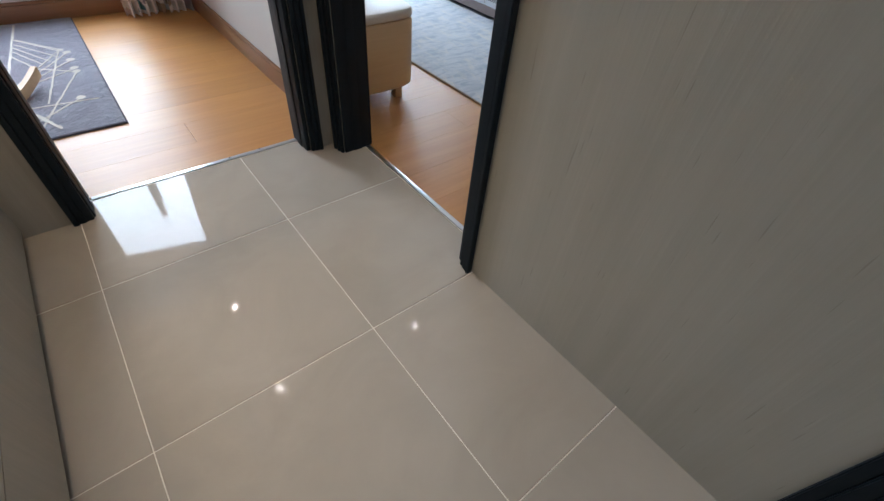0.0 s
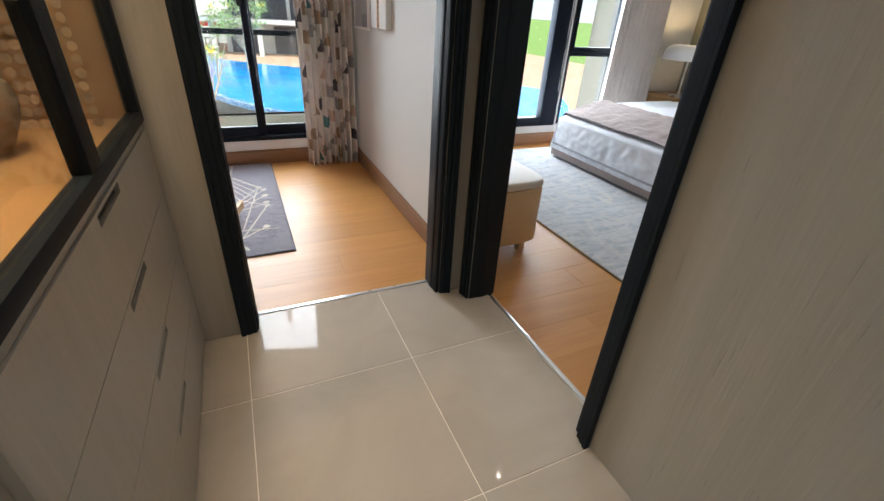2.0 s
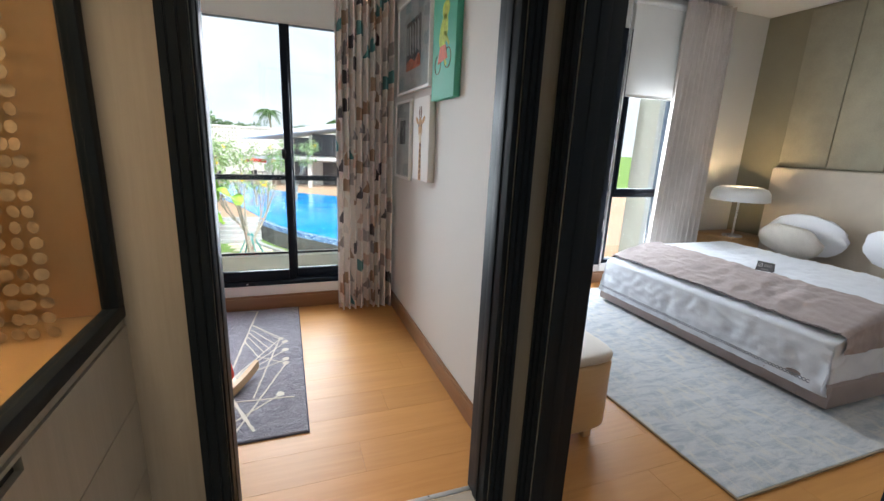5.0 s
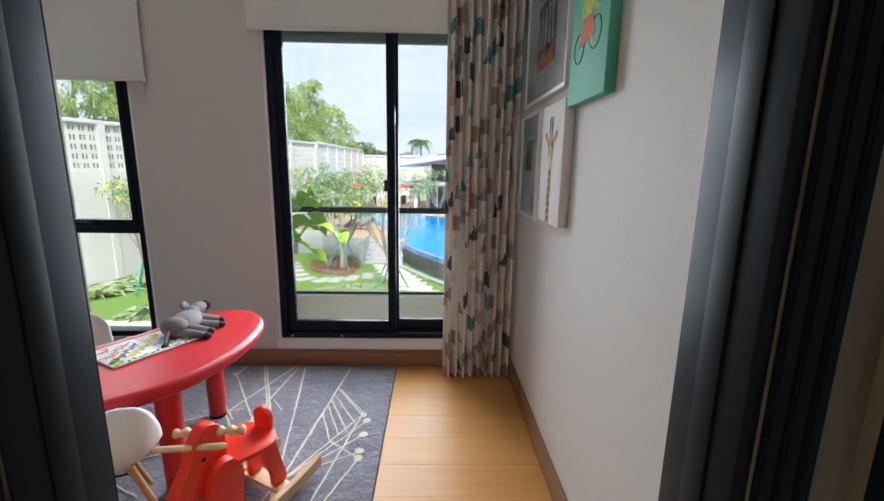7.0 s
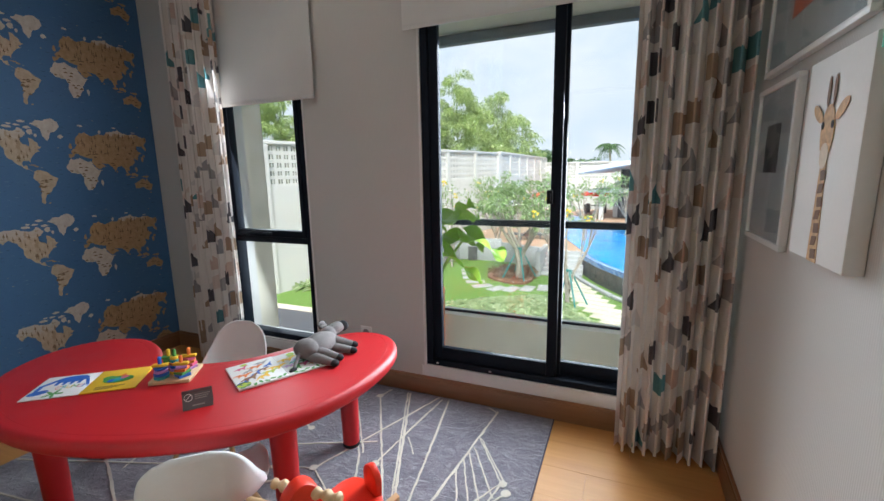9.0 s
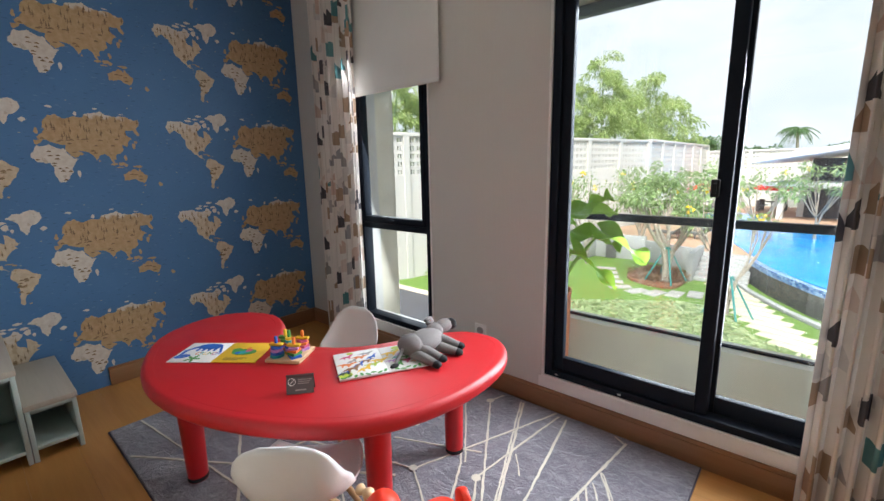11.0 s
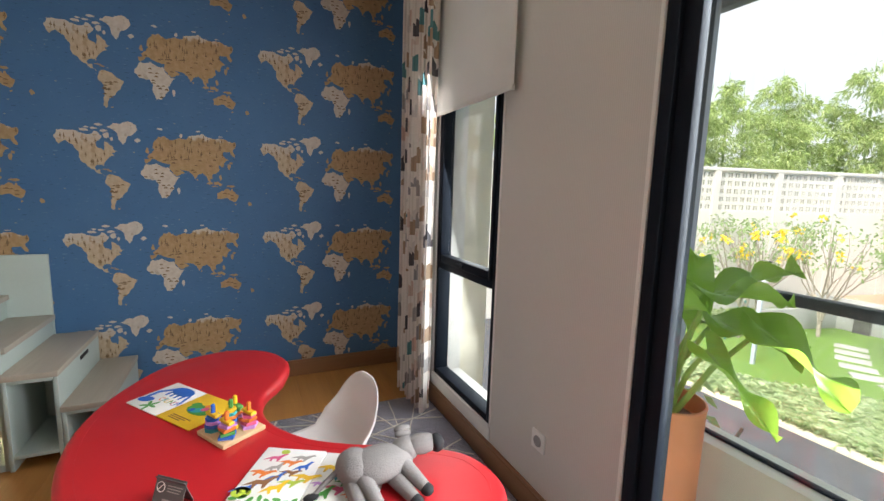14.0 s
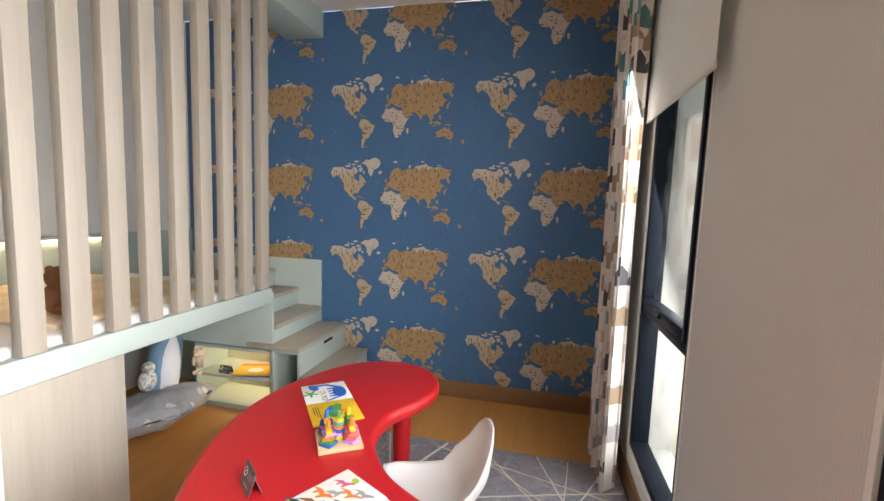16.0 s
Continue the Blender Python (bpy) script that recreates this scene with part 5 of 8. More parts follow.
# soft toys and cushion in the nook
def cushion_material():
    n = Nodes("grey_printed_cushion")
    v = n.where((1, 1, 1.0))
    spots = n.node("TexVoronoi", {"Vector": n.vec("ADD", v, n.vec("MULTIPLY", n.node("TexNoise", {"Vector": v, "Scale": 16.0, "Detail": 2.0}, out=1), (0.06, 0.06, 0.06))), "Scale": 11.0, "Randomness": 0.9})
    col = n.mix(n.step(spots, 0.24, 0.27, 0.9, 0.0), n.mix(n.noise(v, 60.0, 3), (0.40, 0.40, 0.42), (0.50, 0.50, 0.52)), (0.80, 0.78, 0.75))
    n.bump(n.noise(v, 190.0, 2), 0.4, 0.004)
    return n.end(col, 0.95)


def floor_cushion():
    bm = bmesh.new()
    bmesh.ops.create_grid(bm, x_segments=28, y_segments=28, size=0.5)
    top = []
    for v in bm.verts:
        x, y = v.co.x * 2, v.co.y * 2
        puff = max(0.0, (1 - abs(x) ** 3.2) * (1 - abs(y) ** 3.2)) ** 0.5
        pinch = 1 - 0.07 * (1 - abs(x)) * abs(y) - 0.07 * (1 - abs(y)) * abs(x)
        v.co = Vector((x * 0.30 * pinch, y * 0.31 * pinch, 0.11 * puff + 0.022 * noise.noise(Vector((x * 3, y * 3, 1))) + 0.010 * noise.noise(Vector((x * 9, y * 7, 4)))))
    low = bm.copy()
    for v in low.verts:
        v.co.z = -v.co.z * 0.7
    bm = joined(bm, low)
    bmesh.ops.remove_doubles(bm, verts=list(bm.verts), dist=0.004)
    return moved(bm, pose(-1.90, 1.26, 0.125, 14, -10, 25))


solid("floor_cushion", floor_cushion(), cushion_material(), "grey floor cushion with white animal print leaning in the nook", "cushion")
pillow = thing("shark_plush", "long blue and white plush pillow leaning in the nook", "soft toy")
part("back_fur", blob((-2.16, 1.14, 0.33), (0.135, 0.085, 0.34), 0.1, 3, 5, (0, -10, 20)), plain("blue_plush", (0.17, 0.30, 0.42), 0.95, vary=0.15, fine=260, relief=0.4), pillow)
part("belly", blob((-2.13, 1.19, 0.31), (0.08, 0.065, 0.24), 0.1, 3, 6, (0, -10, 20)), FABRIC_WHITE, pillow, "white plush belly")
bird = joined(blob((-1.98, 1.20, 0.29), (0.05, 0.045, 0.065), 0.08, 3, 7), blob((-1.98, 1.21, 0.37), (0.035, 0.035, 0.035), 0.05, 3, 8), blob((-1.95, 1.245, 0.365), (0.02, 0.014, 0.010)))
solid("bird_plush", bird, plain("white_spotted_plush", (0.62, 0.60, 0.56), 0.95, vary=0.7, scale=45, relief=0.4), "small white spotted plush bird on the cushion", "soft toy")
bear = joined(blob((-2.30, 1.275, 0.30), (0.030, 0.030, 0.042), 0.05, 3, 1), blob((-2.29, 1.275, 0.365), (0.031, 0.033, 0.030), 0.05, 3, 2), blob((-2.29, 1.250, 0.392), (0.010, 0.012, 0.012)), blob((-2.29, 1.30, 0.392), (0.010, 0.012, 0.012)), blob((-2.265, 1.275, 0.358), (0.014, 0.015, 0.012)),
              blob((-2.285, 1.24, 0.305), (0.014, 0.014, 0.032)), blob((-2.285, 1.31, 0.305), (0.014, 0.014, 0.032)), blob((-2.272, 1.262, 0.236), (0.026, 0.015, 0.015)), blob((-2.272, 1.29, 0.236), (0.026, 0.015, 0.015)))
solid("teddy_bear", bear, plain("beige_plush", (0.74, 0.58, 0.42), 0.95, vary=0.15, fine=260, relief=0.4), "small beige teddy bear sitting on the lit shelf", "soft toy")


# ---- things on the table ----
TOP = 0.5485


def printed(name, colour):
    return plain(name, colour, 0.55, vary=0.06, scale=30, relief=0)


INK = {"blue": printed("blue_ink", (0.02, 0.12, 0.50)), "green": printed("green_ink", (0.08, 0.30, 0.06)), "yellow": printed("yellow_ink", (0.80, 0.50, 0.02)), "orange": printed("orange_ink", (0.75, 0.20, 0.03)),
       "teal": printed("teal_ink", (0.03, 0.33, 0.36)), "brown": printed("brown_ink", (0.25, 0.11, 0.04)), "pink": printed("pink_ink", (0.62, 0.10, 0.22)), "lime": printed("lime_ink", (0.42, 0.55, 0.05)), "grey": printed("grey_ink", (0.35, 0.33, 0.31)), "violet": printed("violet_ink", (0.50, 0.25, 0.60))}


def sheet_shape(outline, z, material, parent, name, thick=0.0006):
    bm = bmesh.new()
    top = [bm.verts.new((x, y, z + thick)) for x, y in outline]
    low = [bm.verts.new((x, y, z)) for x, y in outline]
    bm.faces.new(top)
    for i in range(len(outline)):
        bm.faces.new((top[i], low[i], low[(i + 1) % len(outline)], top[(i + 1) % len(outline)]))
    return part(name, bm, material, parent, smooth=0)


def written(text, size, m, material, parent, name="lettering"):
    curve = bpy.data.curves.new(name, "FONT")
    curve.body, curve.size, curve.extrude, curve.align_x, curve.align_y = text, size, 0.0002, "CENTER", "CENTER"
    tmp = new(name, curve)
    me = bpy.data.meshes.new_from_object(tmp.evaluated_get(bpy.context.evaluated_depsgraph_get()))
    bpy.data.objects.remove(tmp)
    bpy.data.curves.remove(curve)
    me.transform(m)
    me.materials.clear()
    me.materials.append(material)
    ob = new(name, me)
    ob.parent = parent
    return ob


# open picture book with a blue dinosaur cover and a yellow page
book = thing("picture_book", "open picture book with a blue dinosaur page and a yellow page", "book", pose(-1.55, 2.596, TOP, 0, 0, 38) @ Matrix.Diagonal((0.88, 1.0, 1.0, 1.0)))
part("page", box((-0.215, -0.095, 0), (-0.003, 0.095, 0.004), 0.001), PAPER, book)
part("page", box((-0.003, -0.095, 0), (0.205, 0.095, 0.0045), 0.001), INK["yellow"], book, "yellow page")
Z = 0.0042
sheet_shape(ellipse(-0.10, 0.055, 0.062, 0.028), Z, INK["blue"], book, "dinosaur_body")
sheet_shape(ellipse(-0.175, -0.045, 0.035, 0.018, 0.3), Z, INK["blue"], book, "dinosaur_head")
sheet_shape([(-0.16, 0.06), (-0.15, 0.045), (-0.185, 0.01), (-0.185, -0.035), (-0.2, -0.04), (-0.202, 0.015)], Z, INK["blue"], book, "dinosaur_neck")
sheet_shape([(-0.045, 0.062), (-0.03, 0.04), (-0.012, 0.0), (-0.018, -0.01), (-0.04, 0.03)], Z, INK["blue"], book, "dinosaur_tail")
for k in range(4):
    sheet_shape([(-0.15 + 0.028 * k, 0.035), (-0.135 + 0.028 * k, 0.035), (-0.137 + 0.028 * k, 0.008), (-0.148 + 0.028 * k, 0.008)], Z, INK["blue"], book, "dinosaur_leg")
for k in range(5):
    sheet_shape(ellipse(-0.11 + 0.02 * math.cos(k * 1.25), -0.065 + 0.018 * math.sin(k * 1.25), 0.018, 0.006, k * 1.25), Z, INK["green"], book, "printed_leaf")
for k, (ch, col) in enumerate(zip("CRUNCH!", ("orange", "teal", "yellow", "green", "pink", "blue", "orange"))):
    written(ch, 0.034, pose(-0.118 + 0.020 * k, -0.018 + 0.003 * (k % 2), 0.0046), INK[col], book, "letter")
for k, (px, py, rx, ry, col) in enumerate(((0.10, 0.0, 0.06, 0.03, "green"), (0.055, 0.02, 0.022, 0.015, "green"), (0.10, -0.004, 0.03, 0.016, "teal"), (0.12, 0.012, 0.016, 0.012, "pink"), (0.075, -0.012, 0.013, 0.010, "blue"), (0.145, -0.01, 0.02, 0.012, "green"), (0.11, 0.03, 0.012, 0.009, "orange"))):
    sheet_shape(ellipse(px, py, rx, ry, 0.2 * k), Z + 0.0005 + 0.0004 * k, INK[col], book, "printed_figure")
for k in range(3):
    sheet_shape([(0.04, -0.06 - 0.009 * k), (0.15 - 0.02 * k, -0.06 - 0.009 * k), (0.15 - 0.02 * k, -0.056 - 0.009 * k), (0.04, -0.056 - 0.009 * k)], Z + 0.0004, INK["brown"], book, "text_bar")

# thick board book with dinosaurs
book = thing("board_book", "open board book printed with small colourful dinosaurs", "book", pose(-0.958, 2.97, TOP, 0, 0, 61))
part("board", box((-0.185, -0.115, 0), (0.0, 0.115, 0.010), 0.003), PAPER, book)
part("board", box((0.001, -0.115, 0), (0.195, 0.115, 0.007), 0.003), PAPER, book)
rng = random.Random(5)
names = list(INK)


def printed_dinosaur(x, y, s, a, mat, z):
    m = pose(x, y, z, 0, 0, math.degrees(a))
    body = [(-0.55, 0.05), (-0.2, 0.28), (0.15, 0.25), (0.38, 0.42), (0.62, 0.6), (0.8, 0.5), (0.6, 0.36), (0.42, 0.08), (0.3, -0.3), (0.2, -0.3), (0.16, -0.02), (-0.12, -0.02), (-0.16, -0.3), (-0.28, -0.3), (-0.3, 0.0), (-0.75, -0.12)]
    pts = [(m @ Vector((u * s, v * s, 0))).to_tuple()[:2] for u, v in body]
    sheet_shape(pts, z, mat, book, "printed_dinosaur")


for k in range(30):
    x, y = -0.160 + 0.33 * ((k * 0.618) % 1), -0.075 + 0.15 * (k / 29)
    top = 0.0101 if x < -0.015 else 0.0071
    if -0.02 < x < 0.02:
        continue
    printed_dinosaur(x, y, rng.uniform(0.034, 0.058), rng.uniform(-0.4, 0.4), INK[names[k % len(names)]], top + 0.0003 * (k % 3))
for k in range(16):
    x, y = -0.17 + 0.0225 * k, -0.108 + 0.008 * (k % 2)
    if not -0.012 < x < 0.012:
        sheet_shape(ellipse(x, y, 0.012, 0.006, 0.6 * k), 0.0101 if x < 0 else 0.0071, INK["green"], book, "printed_leaf")
for x, y, r in ((-0.16, -0.085, 0.026), (0.07, 0.09, 0.018), (-0.12, 0.095, 0.013)):
    sheet_shape(ellipse(x, y, r, r * 0.8), 0.0101 if x < 0 else 0.0071, INK["lime"], book, "printed_bush")
part("page_tab", box((0.1955, -0.10, 0.001), (0.212, -0.06, 0.006), 0.001), INK["teal"], book, "green page tab")

# stacking toy
toy = thing("stacking_toy", "wooden stacking toy with coloured rings and blocks on pegs", "toy", pose(-1.295, 2.76, TOP, 0, 0, 33) @ Matrix.Diagonal((0.90, 0.90, 1.15, 1)))
part("base", box((-0.082, -0.082, 0), (0.082, 0.082, 0.013), 0.003), BEECH, toy, "pale wooden base")


def poly(n, r, z0, z1, cx, cy, turn=0.0):
    return slab([(cx + r * math.cos(turn + 6.2832 * k / n), cy + r * math.sin(turn + 6.2832 * k / n)) for k in range(n)], z0, z1, 0.0015, 1)


pegs = [(-0.042, -0.042, 8, ["teal", "blue", "violet", "blue"], 0.030, "blue", "yellow"), (0.042, -0.042, 4, ["blue", "green", "orange", "violet"], 0.033, "orange", "yellow"),
        (-0.042, 0.042, 6, ["orange", "violet", "orange", "green"], 0.031, "yellow", "green"), (0.042, 0.042, 5, ["violet", "pink", "orange", "pink"], 0.030, "orange", "yellow"), (0.0, 0.0, 24, ["yellow", "violet", "blue", "orange", "teal", "yellow"], 0.024, "green", None)]
for px, py, sides, layers, r, peg, cap in pegs:
    z = 0.0132
    for k, c in enumerate(layers):
        part("ring", poly(sides, r * (1.05 - 0.06 * k), z, z + 0.0095, px, py, 0.35 * k if sides < 20 else 0), INK[c], toy, c + " block")
        z += 0.0102
    if cap:
        part("cross_block", joined(box((px - 0.031, py - 0.011, z), (px + 0.031, py + 0.011, z + 0.009), 0.002, 1, None)), INK[cap], toy, cap + " bar")
        z += 0.0095
    part("peg", lathe([(0.0075, z), (0.0075, z + 0.022), (0.004, z + 0.025)], 12, (px, py, 0)), INK[peg], toy, peg + " peg")

# folded notice card
def tent_card(m, w, h, label):
    c = thing("notice_card", label, "sign", m)
    dark = plain("charcoal_card", (0.10, 0.095, 0.095), 0.5, vary=0.05)
    front = part("card_face", box((-w / 2, -0.0008, 0), (w / 2, 0.0008, h), 0.0, 1, pose(0, -0.019, 0.0002, -20, 0, 0)), dark, c, smooth=0)
    part("card_back", box((-w / 2, -0.0008, 0), (w / 2, 0.0008, h), 0.0, 1, pose(0, 0.019, 0.0002, 20, 0, 0)), dark, c, smooth=0)
    m2 = pose(0, -0.019, 0.0002, -20, 0, 0)
    light = INK["grey"] if w < 0.05 else PAPER
    ring = [(-w * 0.30 + w * 0.13 * math.cos(6.2832 * k / 20), -0.0012, h * 0.62 + w * 0.13 * math.sin(6.2832 * k / 20)) for k in range(21)]
    bm = bm_tube(bmesh.new(), ring, w * 0.013, 6, False)
    bm_tube(bm, [(-w * 0.39, -0.0012, h * 0.62 - w * 0.09), (-w * 0.21, -0.0012, h * 0.62 + w * 0.09)], w * 0.013, 6)
    part("printed_sign", moved(bm, m2), light, c, "white no-entry ring")
    bm = bmesh.new()
    for k in range(3):
        bm_box(bm, (-w * 0.08, -0.0013, h * (0.70 - 0.10 * k)), (w * (0.42 - 0.05 * k), -0.0007, h * (0.735 - 0.10 * k)))
    bm_box(bm, (-w * 0.18, -0.0013, h * 0.16), (w * 0.22, -0.0007, h * 0.23))
    part("text_bars", moved(bm, m2), INK["grey"], c, smooth=0)
    return c


tent_card(pose(-1.005, 2.632, TOP, 0, 0, 50), 0.092, 0.066, "dark grey folded notice card standing on the red table")


# plush donkey lying on its side: one plain mesh in grey with dark hooves kept apart by material
def plush_donkey():
    m = pose(-0.885, 3.135, TOP + 0.050, 0, 0, 88) @ Matrix.Diagonal((0.86, 0.98, 0.78, 1))
    bodies = [blob((0, 0, 0), (0.115, 0.062, 0.06), 0.06, 3, 1), blob((-0.075, 0.01, 0), (0.06, 0.062, 0.058), 0.05, 3, 2), blob((0.095, 0.018, 0.022), (0.05, 0.038, 0.042), 0.05, 3, 3), blob((0.15, 0.012, 0.034), (0.058, 0.033, 0.036), 0.05, 3, 4)]
    black = [blob((0.200, 0.004, 0.032), (0.026, 0.029, 0.033), 0.03, 3, 5)]
    legs = [((-0.06, -0.03, -0.01), (-0.035, -0.125, -0.036)), ((-0.09, -0.02, -0.03), (-0.085, -0.135, -0.044)), ((0.07, -0.02, 0.0), (0.115, -0.105, -0.03)), ((0.04, -0.03, -0.03), (0.075, -0.125, -0.044))]
    for a, b in legs:
        a, b = Vector(a), Vector(b)
        bodies.append(tube([a, a.lerp(b, 0.5), b], [0.03, 0.025, 0.019], 14))
        d = (b - a).normalized()
        black.append(blob(b + d * 0.008, (0.021, 0.021, 0.019), 0.02, 3, 6))
    for s in (0.0, 0.045):
        bodies.append(blob((0.098, 0.050 + s * 0.2, 0.058 + s * 0.3), (0.030, 0.012, 0.016), 0.05, 2, 7))
    bodies.append(tube([(-0.125, 0.01, 0.0), (-0.175, -0.005, -0.03), (-0.20, -0.015, -0.046)], [0.010, 0.008, 0.007], 8))
    black.append(blob((-0.212, -0.02, -0.050), (0.024, 0.012, 0.011), 0.1, 2, 8))
    bm = moved(joined(*bodies), m)
    n_grey = len(bm.faces)
    dark = moved(joined(*black), m)
    bm = joined(bm, dark)
    bm.faces.ensure_lookup_table()
    for f in bm.faces[n_grey:]:
        f.material_index = 1
    ob = solid("plush_donkey", bm, GREY_PLUSH, "grey plush donkey with black hooves lying on the red table", "soft toy", smooth=80)
    ob.data.materials.append(BLACK)
    return ob


plush_donkey()

# things on the lit shelf
books = thing("shelf_books", "yellow and blue picture books lying on the lit shelf", "book", pose(-2.44, 1.60, 0.2225, 0, 0, 12))
part("cover", box((-0.10, -0.13, 0), (0.10, 0.12, 0.008), 0.001), INK["blue"], books, "blue book")
part("cover", box((-0.095, -0.135, 0.0085), (0.10, 0.11, 0.018), 0.001, 2, pose(0, 0, 0, 0, 0, 6)), INK["yellow"], books, "yellow book")
part("cover_band", box((-0.09, -0.12, 0.0185), (-0.05, 0.09, 0.0195), 0, 1, pose(0, 0, 0, 0, 0, 6)), INK["orange"], books)
sheet_shape(ellipse(0.03, 0.0, 0.035, 0.05), 0.0186, PAPER, books, "cover_print")
tent_card(pose(-2.36, 1.42, 0.2225, 0, 0, 88), 0.085, 0.05, "dark grey folded notice card on the lit shelf")


# ---- outside ----
G, DECK = -3.4, -2.5


def grass_material():
    n = Nodes("garden_lawn")
    v = n.where()
    col = n.mix(n.noise(v, 0.5, 4), (0.13, 0.235, 0.035), (0.20, 0.31, 0.06))
    col = n.mix(n.step(n.noise(v, 45.0, 3), 0.35, 0.7), col, (0.09, 0.17, 0.02))
    n.bump(n.noise(v, 90.0, 2), 0.8, 0.02)
    return n.end(col, 0.9)


LAWN = grass_material()
ASPHALT = plain("asphalt", (0.075, 0.075, 0.078), 0.85, vary=0.2, scale=2, fine=150, relief=0.4)
PAVER = plain("cream_paving", (0.56, 0.50, 0.37), 0.8, vary=0.12, scale=3, relief=0.2)
GREY_STONE = plain("grey_paving", (0.36, 0.34, 0.31), 0.85, vary=0.15, scale=3, relief=0.2)
SOIL = plain("mulch_soil", (0.17, 0.085, 0.045), 0.95, vary=0.35, scale=5, fine=60, relief=0.8)
CONCRETE = plain("light_concrete", (0.36, 0.355, 0.335), 0.8, vary=0.1, scale=1.5, relief=0.15)
GARDEN_WALL = plain("white_wall_paint", (0.54, 0.52, 0.46), 0.8, vary=0.05, scale=0.6, relief=0.1)
DECKING = plain("tan_deck", (0.42, 0.27, 0.17), 0.8, vary=0.1, scale=1.2)
DARK_STONE = plain("dark_slate", (0.10, 0.095, 0.09), 0.7, vary=0.5, scale=4, fine=30, relief=0.5)
TERRACOTTA = plain("terracotta_paint", (0.60, 0.23, 0.10), 0.6, vary=0.08, scale=8)
BARK = plain("grey_bark", (0.30, 0.26, 0.20), 0.9, vary=0.3, scale=12, relief=0.5)
STAKE = plain("green_stake", (0.03, 0.22, 0.20), 0.6)

solid("ground", box((-400, 4.95, G - 0.5), (400, 600, G)), LAWN, "short bright green lawn", "ground", kind="structure", smooth=0)
solid("road", box((-60, 5.3, G + 0.001), (40, 13.1, G + 0.012)), ASPHALT, "grey asphalt road below the balcony", "road", kind="structure", smooth=0)
solid("kerb", box((-60, 13.1, G - 0.1), (40, 13.35, G + 0.10), 0.02), PAVER, "cream concrete kerb", "kerb", kind="structure")

# balcony
balcony = thing("balcony", "cream balcony with a glass and dark metal railing", "balcony", kind="structure")
part("balcony_floor", box((-1.6, 4.101, -0.35), (1.25, 4.80, -0.13)), plain("pale_balcony_tile", (0.66, 0.62, 0.55), 0.5, vary=0.05), balcony, smooth=0)
part("parapet", box((-1.6, 4.81, -0.6), (1.4, 5.0, 0.195), 0.006), CREAM, balcony)
part("glass_channel", box((-1.29, 4.885, 0.1955), (1.2, 4.915, 0.21), 0.002), ALUMINIUM, balcony)
g = part("glass_panel", box((-1.29, 4.895, 0.205), (1.2, 4.905, 0.94)), GLASS, balcony, smooth=0)
g.visible_shadow = False
part("handrail", box((-1.294, 4.865, 0.925), (1.2, 4.925, 0.972), 0.004), ALUMINIUM, balcony)
part("corner_post", box((-1.41, 4.85, 0.196), (-1.295, 4.97, 2.36), 0.003), plain("grey_post_paint", (0.32, 0.34, 0.39), 0.6, vary=0.05), balcony)
part("soffit", box((-1.58, 4.101, 2.43), (1.4, 5.19, 2.75), 0.003), CREAM, balcony)
part("fascia", box((-1.58, 5.13, 2.355), (1.4, 5.20, 2.429), 0.003), plain("grey_fascia", (0.16, 0.17, 0.19), 0.6), balcony)
# copy of the cream render, toned to even out the light on the fins
FIN_LIGHT_TONED_CREAM = plain("light_toned_cream_render", (0.68, 0.635, 0.51), 0.85, vary=0.05, relief=0.12)
part("side_fin", box((-2.46, 4.101, -0.6), (-2.275, 4.30, 3.2)), FIN_LIGHT_TONED_CREAM, balcony, smooth=0)
part("side_fin", box((3.74, 4.101, -0.6), (3.95, 4.45, 3.2)), FIN_LIGHT_TONED_CREAM, balcony, smooth=0)


# leaves as one mesh from arrays
def leaf_mesh(name, centres, directions, sizes, material, width=0.45, seed=0, droop=0.3):
    """Many folded leaves: each a pair of triangles about its midrib."""
    rnd = np.random.RandomState(seed)
    c, d = np.array(centres, float), np.array(directions, float)
    s = np.array(sizes, float)[:, None]
    d /= np.linalg.norm(d, axis=1)[:, None] + 1e-9
    side = np.cross(d, rnd.normal(size=d.shape))
    side /= np.linalg.norm(side, axis=1)[:, None] + 1e-9
    up = np.cross(side, d)
    tip = c + d * s - np.array([0, 0, 1]) * s * droop
    mid = c + d * s * 0.45 - np.array([0, 0, 1]) * s * droop * 0.25
    left, right = mid + side * s * width * 0.5 + up * s * 0.08, mid - side * s * width * 0.5 + up * s * 0.08
    verts = np.stack([c, left, tip, right], 1).reshape(-1, 3)
    n = len(c)
    faces = np.arange(n * 4).reshape(n, 4)
    tris = np.concatenate([faces[:, [0, 1, 2]], faces[:, [0, 2, 3]]])
    me = bpy.data.meshes.new(name)
    me.from_pydata(verts.tolist(), [], tris.tolist())
    me.materials.append(material)
    return new(name, me)


def leaf_material(name, a, b, glow=0.25):
    n = Nodes(name)
    r = n.node("NewGeometry", out=8)
    col = n.mix(n.math("ADD", n.math("MULTIPLY", r, 0.7), n.math("MULTIPLY", n.noise(n.where(), 1.2, 2), 0.3)), a, b)
    n.end(col, 0.5)
    t = n.tree
    trans = t.nodes.new("ShaderNodeBsdfTranslucent")
    n.put(trans.inputs[0], col)
    mix = t.nodes.new("ShaderNodeMixShader")
    mix.inputs[0].default_value = glow
    t.links.new(n.bsdf.outputs[0], mix.inputs[1])
    t.links.new(trans.outputs[0], mix.inputs[2])
    t.links.new(mix.outputs[0], t.nodes["Material Output"].inputs[0])
    return n.mat


